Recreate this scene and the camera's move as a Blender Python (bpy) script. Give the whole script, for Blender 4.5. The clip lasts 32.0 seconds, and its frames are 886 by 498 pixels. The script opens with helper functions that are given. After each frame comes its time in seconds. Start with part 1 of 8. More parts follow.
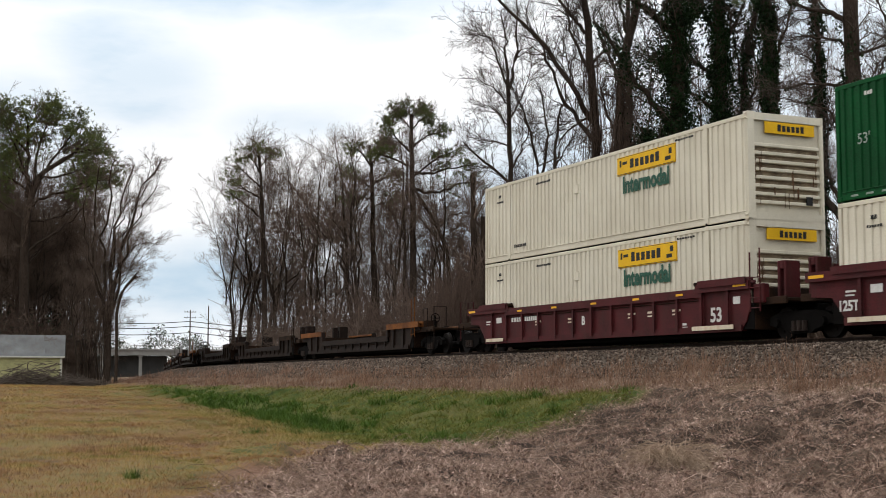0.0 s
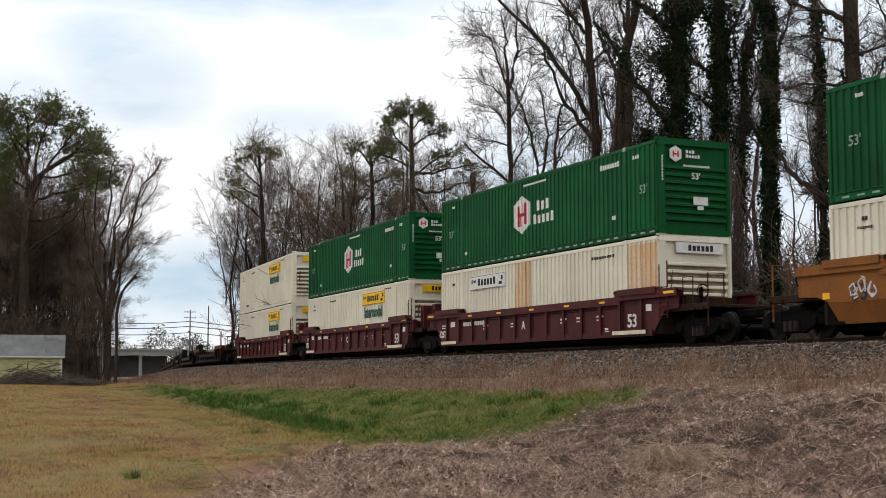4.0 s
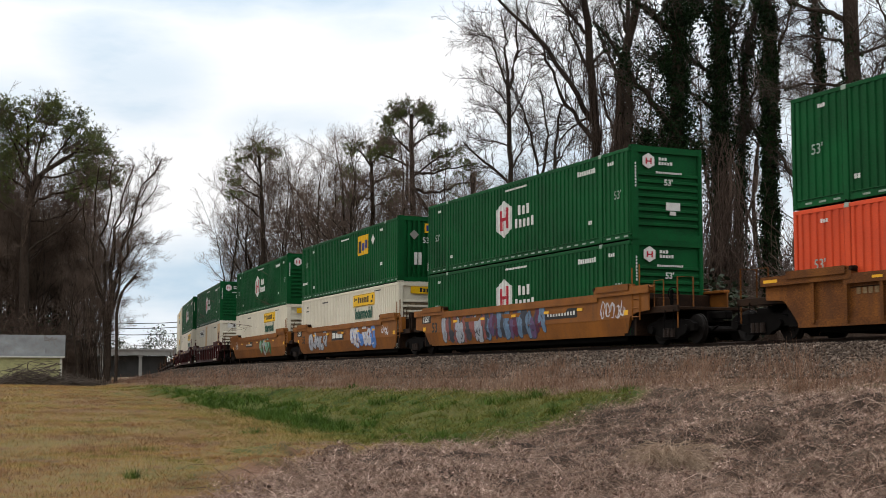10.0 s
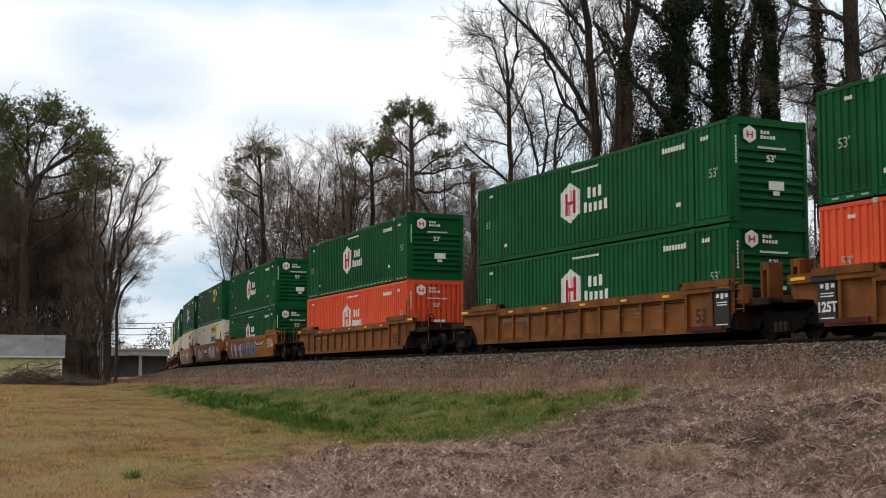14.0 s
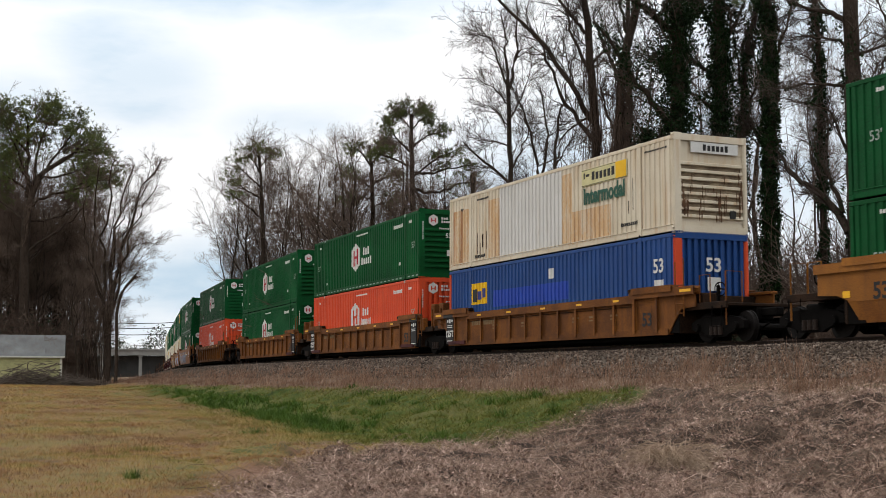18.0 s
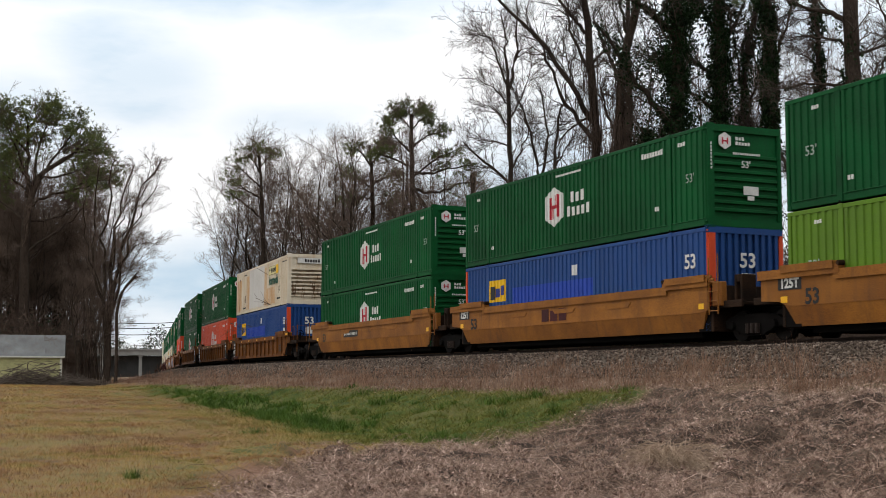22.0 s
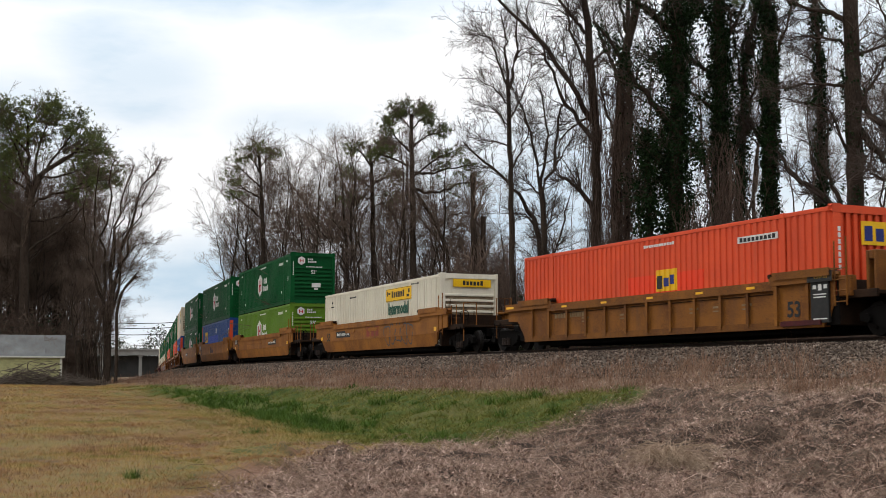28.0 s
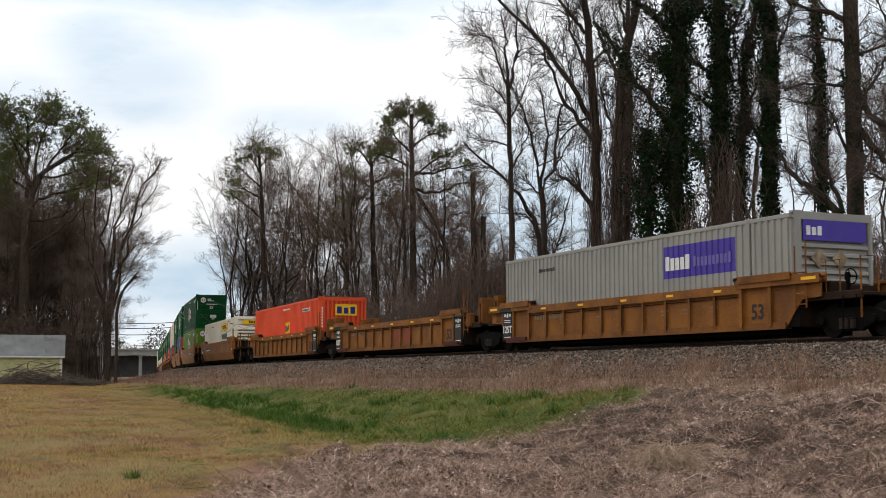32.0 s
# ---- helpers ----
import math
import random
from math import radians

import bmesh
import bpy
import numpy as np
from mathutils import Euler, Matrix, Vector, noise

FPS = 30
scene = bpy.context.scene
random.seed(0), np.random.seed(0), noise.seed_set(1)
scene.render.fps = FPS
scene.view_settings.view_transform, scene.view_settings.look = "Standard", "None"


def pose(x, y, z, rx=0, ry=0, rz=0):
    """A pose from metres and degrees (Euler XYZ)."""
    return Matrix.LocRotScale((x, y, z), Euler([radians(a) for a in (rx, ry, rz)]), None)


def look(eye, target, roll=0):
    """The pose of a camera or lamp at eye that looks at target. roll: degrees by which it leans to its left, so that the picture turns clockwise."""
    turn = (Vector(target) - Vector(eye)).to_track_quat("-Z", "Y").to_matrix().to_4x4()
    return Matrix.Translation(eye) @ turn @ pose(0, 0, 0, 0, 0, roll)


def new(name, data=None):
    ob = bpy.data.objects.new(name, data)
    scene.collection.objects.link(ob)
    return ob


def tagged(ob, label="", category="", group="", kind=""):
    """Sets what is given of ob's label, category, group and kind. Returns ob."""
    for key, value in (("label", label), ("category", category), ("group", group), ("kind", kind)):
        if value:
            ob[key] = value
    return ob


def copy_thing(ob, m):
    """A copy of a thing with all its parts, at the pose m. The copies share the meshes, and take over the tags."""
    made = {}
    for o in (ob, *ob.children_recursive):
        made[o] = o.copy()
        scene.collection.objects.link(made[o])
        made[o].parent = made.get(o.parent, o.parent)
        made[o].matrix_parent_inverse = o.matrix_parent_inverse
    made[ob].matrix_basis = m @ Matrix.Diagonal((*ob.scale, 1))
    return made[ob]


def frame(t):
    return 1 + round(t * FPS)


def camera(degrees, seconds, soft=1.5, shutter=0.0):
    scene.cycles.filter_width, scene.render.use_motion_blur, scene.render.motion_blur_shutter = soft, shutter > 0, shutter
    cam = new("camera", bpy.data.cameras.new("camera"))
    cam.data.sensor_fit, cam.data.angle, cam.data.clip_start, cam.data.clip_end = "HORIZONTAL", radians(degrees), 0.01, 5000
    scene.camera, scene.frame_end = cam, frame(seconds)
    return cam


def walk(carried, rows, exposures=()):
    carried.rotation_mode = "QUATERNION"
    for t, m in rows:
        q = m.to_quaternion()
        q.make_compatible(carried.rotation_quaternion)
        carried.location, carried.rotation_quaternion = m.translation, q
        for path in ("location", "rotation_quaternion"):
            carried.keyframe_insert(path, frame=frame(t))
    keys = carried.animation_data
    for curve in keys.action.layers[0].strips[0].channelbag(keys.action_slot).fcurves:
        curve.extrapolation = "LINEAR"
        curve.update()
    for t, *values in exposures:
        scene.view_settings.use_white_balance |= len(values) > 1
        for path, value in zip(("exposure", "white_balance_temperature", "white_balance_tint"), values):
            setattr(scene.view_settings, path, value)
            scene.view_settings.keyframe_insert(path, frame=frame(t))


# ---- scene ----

# ======================= camera =======================
EYE = Vector((0.0, 0.0, 1.6))
cam = camera(37.43, 32.0, soft=0.5, shutter=0.12)
_h, _p = radians(65.261), radians(5.651)
AIM = Vector((-math.sin(_h) * math.cos(_p), math.cos(_h) * math.cos(_p), math.sin(_p)))
VIEW = look(EYE, EYE + AIM * 10, 0.154)
walk(cam, [(0.0, VIEW), (32.0, VIEW)], exposures=[(0.0, 0.0), (32.0, 0.0)])

# ======================= track geometry =======================
TRACK_Y, CURVE_S, CURVE_END, CURVE_R, GRADE, RAIL_Z = 23.530, -33.68, -140.9, 516.0, 0.000312, 2.649
CENTRE = (CURVE_S, TRACK_Y + CURVE_R)
TURN = (CURVE_END - CURVE_S) / CURVE_R
TANGENT = (CURVE_S + CURVE_R * math.sin(TURN), TRACK_Y + CURVE_R * (1 - math.cos(TURN)))


def track(s, off=0.0):
    """Place and heading on the track at s metres along it (straight, curve, straight); off: metres away from the camera's side."""
    c = min(max(s, CURVE_END), CURVE_S)
    th, e = (c - CURVE_S) / CURVE_R, s - c
    x = CURVE_S + CURVE_R * math.sin(th) + e * math.cos(th)
    y = TRACK_Y + CURVE_R * (1 - math.cos(th)) + e * math.sin(th)
    return x - math.sin(th) * off, y + math.cos(th) * off, RAIL_Z + GRADE * s, th


def travelled(t):
    return -(10.904 * t - 0.02325 * t * t + 0.00025 * t ** 3)


def train_pose(u, t, z=0.0):
    x, y, zr, th = track(u + travelled(t))
    return Matrix.Translation((x, y, zr + z)) @ Matrix.Rotation(th, 4, "Z")


# ======================= world and sun =======================
SUN_AZ, SUN_EL = 236.0, 42.0
world = bpy.data.worlds.new("sky")
scene.world = world
world.use_nodes = True
wn, wl = world.node_tree.nodes, world.node_tree.links
wn.clear()
w_out, w_bg = wn.new("ShaderNodeOutputWorld"), wn.new("ShaderNodeBackground")
sky = wn.new("ShaderNodeTexSky")
sky.sky_type, sky.sun_disc = "NISHITA", False
sky.sun_elevation, sky.sun_rotation = radians(SUN_EL), radians(SUN_AZ)
sky.dust_density, sky.air_density, sky.ozone_density = 1.5, 1.0, 2.0
tc = wn.new("ShaderNodeTexCoord")
mp = wn.new("ShaderNodeMapping")
mp.inputs["Scale"].default_value = (1.0, 1.0, 3.2)
nz = wn.new("ShaderNodeTexNoise")
nz.inputs["Scale"].default_value, nz.inputs["Detail"].default_value, nz.inputs["Roughness"].default_value = 5.0, 6.0, 0.55
wl.new(tc.outputs["Generated"], mp.inputs["Vector"])
wl.new(mp.outputs["Vector"], nz.inputs["Vector"])
# thin places in the cloud where pale blue shows: bearing, elevation, half-widths across and up, depth; the last lie out of view
gap_total = None
warp = wn.new("ShaderNodeVectorMath")
warp.operation = "MULTIPLY_ADD"
warp.inputs[1].default_value = (0.10, 0.10, 0.05)
wl.new(nz.outputs["Color"], warp.inputs[0])
off = wn.new("ShaderNodeVectorMath")
off.operation = "ADD"
off.inputs[1].default_value = (-0.05, -0.05, -0.025)
wl.new(tc.outputs["Generated"], off.inputs[0])
wl.new(off.outputs["Vector"], warp.inputs[2])
for g_bearing, g_elev, g_wide, g_high, g_depth in ((78.8, 13.0, 4.2, 2.2, 1.05), (76.8, 3.8, 7.0, 2.2, 1.05), (76.0, 16.9, 13.0, 1.9, 1.1), (68.6, 15.2, 3.5, 0.9, 0.6), (71.6, 11.6, 4.0, 1.1, 0.5), (83.0, 11.0, 4.5, 2.4, 0.7), (60.5, 6.0, 10.0, 5.0, 0.75), (48.0, 11.0, 12.0, 6.0, 0.8), (84.0, 8.6, 4.0, 1.6, 0.5), (30.0, 35.0, 25.0, 9.0, 0.8), (120.0, 28.0, 30.0, 8.0, 0.8), (200.0, 40.0, 30.0, 10.0, 0.7), (290.0, 25.0, 35.0, 8.0, 0.8)):
    gb, ge = radians(g_bearing), radians(g_elev)
    m2 = wn.new("ShaderNodeMapping")
    m2.vector_type = "TEXTURE"
    m2.inputs["Location"].default_value = (-math.sin(gb) * math.cos(ge), math.cos(gb) * math.cos(ge), math.sin(ge))
    m2.inputs["Rotation"].default_value = (0, 0, gb)
    m2.inputs["Scale"].default_value = (math.tan(radians(g_wide)), 0.7, math.tan(radians(g_high)))
    wl.new(warp.outputs["Vector"], m2.inputs["Vector"])
    ln = wn.new("ShaderNodeVectorMath")
    ln.operation = "LENGTH"
    wl.new(m2.outputs["Vector"], ln.inputs[0])
    fall = wn.new("ShaderNodeMapRange")
    fall.interpolation_type = "SMOOTHSTEP"
    fall.inputs["From Min"].default_value, fall.inputs["From Max"].default_value = 0.15, 1.5
    fall.inputs["To Min"].default_value, fall.inputs["To Max"].default_value = g_depth, 0.0
    wl.new(ln.outputs["Value"], fall.inputs["Value"])
    if gap_total is None:
        gap_total = fall.outputs["Result"]
    else:
        mx = wn.new("ShaderNodeMath")
        mx.operation = "MAXIMUM"
        wl.new(gap_total, mx.inputs[0])
        wl.new(fall.outputs["Result"], mx.inputs[1])
        gap_total = mx.outputs["Value"]
nfac = wn.new("ShaderNodeMapRange")
nfac.inputs["From Min"].default_value, nfac.inputs["From Max"].default_value = 0.3, 0.6
nfac.inputs["To Min"].default_value, nfac.inputs["To Max"].default_value = 1.25, 0.55
wl.new(nz.outputs["Fac"], nfac.inputs["Value"])
thin_m = wn.new("ShaderNodeMath")
thin_m.operation = "MULTIPLY"
wl.new(gap_total, thin_m.inputs[0])
wl.new(nfac.outputs["Result"], thin_m.inputs[1])
cover = wn.new("ShaderNodeMath")
cover.operation, cover.use_clamp = "SUBTRACT", True
cover.inputs[0].default_value = 1.0
wl.new(thin_m.outputs["Value"], cover.inputs[1])
dim = wn.new("ShaderNodeMix")
dim.data_type = "RGBA"
dim.blend_type = "MULTIPLY"
dim.inputs["Factor"].default_value = 1.0
dim.inputs["B"].default_value = (0.10, 0.10, 0.10, 1)
haze = wn.new("ShaderNodeMix")
haze.data_type = "RGBA"
haze.inputs["Factor"].default_value = 0.95
haze.inputs["B"].default_value = (0.53, 0.71, 0.87, 1)
clouds = wn.new("ShaderNodeMix")
clouds.data_type = "RGBA"
clouds.inputs["B"].default_value = (1.12, 1.12, 1.13, 1)
wl.new(sky.outputs["Color"], dim.inputs["A"])
wl.new(dim.outputs["Result"], haze.inputs["A"])
wl.new(haze.outputs["Result"], clouds.inputs["A"])
wl.new(cover.outputs["Value"], clouds.inputs["Factor"])
wl.new(clouds.outputs["Result"], w_bg.inputs["Color"])
# an overcast sky is brighter overhead than at the horizon
sepz = wn.new("ShaderNodeSeparateXYZ")
lift = wn.new("ShaderNodeMapRange")
lift.inputs["From Min"].default_value, lift.inputs["From Max"].default_value = 0.15, 0.9
lift.inputs["To Min"].default_value, lift.inputs["To Max"].default_value = 0.95, 1.5
wl.new(tc.outputs["Generated"], sepz.inputs["Vector"])
wl.new(sepz.outputs["Z"], lift.inputs["Value"])
wl.new(lift.outputs["Result"], w_bg.inputs["Strength"])
wl.new(w_bg.outputs["Background"], w_out.inputs["Surface"])
sun_data = bpy.data.lights.new("sun", "SUN")
sun_data.energy, sun_data.angle, sun_data.color = 1.0, radians(14), (1.0, 0.95, 0.88)
sun = new("sun", sun_data)
_az, _el = radians(SUN_AZ), radians(SUN_EL)
_to = Vector((math.sin(_az) * math.cos(_el), math.cos(_az) * math.cos(_el), math.sin(_el)))
sun.matrix_world = look(_to * 60 + Vector((0, 0, 5)), Vector((0, 0, 5)))

# ======================= materials =======================
MATS = {}


def material(name, base, dark=None, rough=0.7, metal=0.0, scale=3.0, fine=40.0, amount=0.35, bump=0.15, random_value=0.0,
             streak=0.0, streak_col=(0.12, 0.06, 0.03), spec=0.12, stretch=(1, 1, 1)):
    """A worn surface: base mixed with a darker tone at two scales, optional vertical streaks, and fine relief."""
    m = bpy.data.materials.new(name)
    m.use_nodes = True
    n, l = m.node_tree.nodes, m.node_tree.links
    b = n["Principled BSDF"]
    b.inputs["Roughness"].default_value, b.inputs["Metallic"].default_value = rough, metal
    b.inputs["Specular IOR Level"].default_value = spec
    dark = dark or tuple(c * 0.55 for c in base)
    tcn, mpn = n.new("ShaderNodeTexCoord"), n.new("ShaderNodeMapping")
    mpn.inputs["Scale"].default_value = stretch
    l.new(tcn.outputs["Object"], mpn.inputs["Vector"])
    big, small = n.new("ShaderNodeTexNoise"), n.new("ShaderNodeTexNoise")
    big.inputs["Scale"].default_value, big.inputs["Detail"].default_value = scale, 5
    small.inputs["Scale"].default_value, small.inputs["Detail"].default_value = fine, 3
    info = n.new("ShaderNodeObjectInfo")
    shift = n.new("ShaderNodeVectorMath")
    shift.operation = "ADD"
    l.new(mpn.outputs["Vector"], shift.inputs[0])
    l.new(info.outputs["Random"], shift.inputs[1])
    l.new(shift.outputs["Vector"], big.inputs["Vector"])
    l.new(shift.outputs["Vector"], small.inputs["Vector"])
    add = n.new("ShaderNodeMath")
    add.operation = "ADD"
    l.new(big.outputs["Fac"], add.inputs[0])
    l.new(small.outputs["Fac"], add.inputs[1])
    ramp = n.new("ShaderNodeMapRange")
    ramp.inputs["From Min"].default_value, ramp.inputs["From Max"].default_value = 0.75, 1.25
    ramp.inputs["To Max"].default_value = amount * 2
    l.new(add.outputs["Value"], ramp.inputs["Value"])
    mix = n.new("ShaderNodeMix")
    mix.data_type = "RGBA"
    mix.inputs["A"].default_value, mix.inputs["B"].default_value = (*base, 1), (*dark, 1)
    l.new(ramp.outputs["Result"], mix.inputs["Factor"])
    out = mix.outputs["Result"]
    if streak:
        mp2, st = n.new("ShaderNodeMapping"), n.new("ShaderNodeTexNoise")
        mp2.inputs["Scale"].default_value = (2.6, 2.6, 0.22)
        st.inputs["Scale"].default_value, st.inputs["Detail"].default_value = 1.6, 6
        l.new(shift.outputs["Vector"], mp2.inputs["Vector"])
        l.new(mp2.outputs["Vector"], st.inputs["Vector"])
        r2 = n.new("ShaderNodeMapRange")
        r2.inputs["From Min"].default_value, r2.inputs["From Max"].default_value = 0.52, 0.75
        r2.inputs["To Max"].default_value = streak
        l.new(st.outputs["Fac"], r2.inputs["Value"])
        mx2 = n.new("ShaderNodeMix")
        mx2.data_type = "RGBA"
        mx2.inputs["B"].default_value = (*streak_col, 1)
        l.new(out, mx2.inputs["A"])
        l.new(r2.outputs["Result"], mx2.inputs["Factor"])
        out = mx2.outputs["Result"]
    if random_value:
        hsv, rr = n.new("ShaderNodeHueSaturation"), n.new("ShaderNodeMapRange")
        rr.inputs["To Min"].default_value, rr.inputs["To Max"].default_value = 1 - random_value, 1 + random_value
        l.new(info.outputs["Random"], rr.inputs["Value"])
        l.new(rr.outputs["Result"], hsv.inputs["Value"])
        l.new(out, hsv.inputs["Color"])
        out = hsv.outputs["Color"]
    l.new(out, b.inputs["Base Color"])
    if bump:
        bp = n.new("ShaderNodeBump")
        bp.inputs["Strength"].default_value, bp.inputs["Distance"].default_value = bump, 0.02
        l.new(add.outputs["Value"], bp.inputs["Height"])
        l.new(bp.outputs["Normal"], b.inputs["Normal"])
    MATS[name] = m
    return m


GREEN = material("green_paint", (0.0036, 0.080, 0.021), (0.0032, 0.042, 0.012), 0.55, scale=0.7, amount=0.5, bump=0.04, streak=0.3, streak_col=(0.012, 0.036, 0.018), random_value=0.12, spec=0.07)
LIME = material("lime_green_paint", (0.10, 0.20, 0.012), (0.07, 0.13, 0.015), 0.5, scale=0.7, amount=0.4, bump=0.04, streak=0.3, streak_col=(0.06, 0.07, 0.02))
ORANGE = material("orange_paint", (0.62, 0.075, 0.022), (0.45, 0.05, 0.02), 0.5, scale=0.7, amount=0.4, bump=0.04, streak=0.3, streak_col=(0.25, 0.06, 0.03), random_value=0.08)
BLUE = material("blue_paint", (0.014, 0.056, 0.195), (0.010, 0.037, 0.13), 0.5, scale=0.7, amount=0.4, bump=0.04, streak=0.3, streak_col=(0.03, 0.05, 0.10))
WHITE = material("white_paint", (0.66, 0.615, 0.50), (0.48, 0.43, 0.33), 0.55, scale=0.6, amount=0.35, bump=0.04, streak=0.35, streak_col=(0.40, 0.35, 0.26), random_value=0.06)
CREAM = material("weathered_cream_paint", (0.62, 0.55, 0.43), (0.46, 0.38, 0.27), 0.65, scale=0.6, amount=0.4, bump=0.05, streak=0.6, streak_col=(0.42, 0.24, 0.11))
RUSTY = material("rust_stained_paint", (0.58, 0.49, 0.37), (0.52, 0.33, 0.17), 0.7, scale=3.0, amount=0.7, bump=0.06, streak=1.0, streak_col=(0.26, 0.095, 0.03), stretch=(1, 1, 0.25))
GREYP = material("grey_paint", (0.255, 0.245, 0.222), (0.18, 0.172, 0.155), 0.55, scale=0.7, amount=0.4, bump=0.04, streak=0.3, streak_col=(0.22, 0.20, 0.16))
RED_CAR = material("oxide_red_paint", (0.078, 0.011, 0.013), (0.030, 0.007, 0.007), 0.6, scale=1.2, amount=0.5, bump=0.08, streak=0.4, streak_col=(0.05, 0.025, 0.018))
ORANGE_CAR = material("ochre_orange_paint", (0.245, 0.088, 0.014), (0.12, 0.043, 0.011), 0.6, scale=0.8, amount=0.5, bump=0.08, streak=0.5, streak_col=(0.10, 0.045, 0.02), random_value=0.1)
YELLOW_CAR = material("dirty_yellow_paint", (0.215, 0.082, 0.012), (0.085, 0.030, 0.008), 0.65, scale=1.0, amount=0.55, bump=0.1, streak=0.6, streak_col=(0.09, 0.04, 0.02), random_value=0.12)
OCHRE_CAR = material("rusty_ochre_paint", (0.20, 0.070, 0.012), (0.075, 0.026, 0.007), 0.7, scale=1.0, amount=0.6, bump=0.1, streak=0.6, streak_col=(0.055, 0.024, 0.012), random_value=0.1)
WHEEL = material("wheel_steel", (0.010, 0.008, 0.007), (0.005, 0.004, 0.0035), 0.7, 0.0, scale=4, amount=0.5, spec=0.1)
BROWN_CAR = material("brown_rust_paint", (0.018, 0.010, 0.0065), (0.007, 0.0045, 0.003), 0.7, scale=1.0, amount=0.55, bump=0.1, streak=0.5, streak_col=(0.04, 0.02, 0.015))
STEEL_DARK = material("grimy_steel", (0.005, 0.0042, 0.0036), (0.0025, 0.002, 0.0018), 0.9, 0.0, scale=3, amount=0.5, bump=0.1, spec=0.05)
RAIL_STEEL = material("rail_steel", (0.035, 0.024, 0.019), (0.016, 0.011, 0.009), 0.6, 0.4, scale=4, amount=0.5)
BLACKP = material("black_stencil", (0.018, 0.018, 0.018), (0.03, 0.028, 0.026), 0.6, scale=6, amount=0.4, bump=0.02)
WHITEP = material("white_stencil", (0.62, 0.61, 0.58), (0.42, 0.41, 0.38), 0.6, scale=5, amount=0.35, bump=0.02)
YELLOWP = material("yellow_sign_paint", (0.72, 0.42, 0.01), (0.58, 0.33, 0.012), 0.5, scale=3, amount=0.35, bump=0.02)
CRIMSON = material("crimson_paint", (0.42, 0.02, 0.035), (0.30, 0.02, 0.03), 0.5, scale=4, amount=0.3, bump=0.02)
DKGREEN = material("dark_green_lettering", (0.02, 0.075, 0.05), (0.03, 0.09, 0.06), 0.55, scale=5, amount=0.3, bump=0.02)
PURPLE = material("purple_paint", (0.062, 0.040, 0.27), (0.045, 0.03, 0.19), 0.5, scale=3, amount=0.35, bump=0.02)
NAVY = material("navy_paint", (0.02, 0.03, 0.16), (0.015, 0.02, 0.10), 0.5, scale=3, amount=0.35, bump=0.02)
REFLECT = material("yellow_reflector", (0.75, 0.40, 0.02), (0.6, 0.3, 0.02), 0.35, scale=5, amount=0.3, bump=0.0)
BARK = material("bare_bark", (0.055, 0.040, 0.030), (0.022, 0.015, 0.011), 0.9, scale=2.0, fine=18, amount=0.5, bump=0.5, spec=0.1, stretch=(1, 1, 0.3))
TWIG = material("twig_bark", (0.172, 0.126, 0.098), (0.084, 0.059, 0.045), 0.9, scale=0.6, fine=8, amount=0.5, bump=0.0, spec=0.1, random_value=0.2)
# darker TWIG copy for near trees; distance haze is put into the paler colour
NEAR_TWIG = material("near_twig_bark", (0.080, 0.059, 0.047), (0.036, 0.026, 0.021), 0.9, scale=0.6, fine=8, amount=0.5, bump=0.0, spec=0.1, random_value=0.2)
NEEDLE = material("pine_needles", (0.13, 0.152, 0.042), (0.050, 0.062, 0.021), 0.7, scale=0.8, fine=6, amount=0.5, bump=0.0, spec=0.2, random_value=0.15)
IVY = material("ivy_leaves", (0.013, 0.032, 0.007), (0.0035, 0.009, 0.002), 0.6, scale=1.0, fine=8, amount=0.5, bump=0.0, spec=0.12, random_value=0.15)


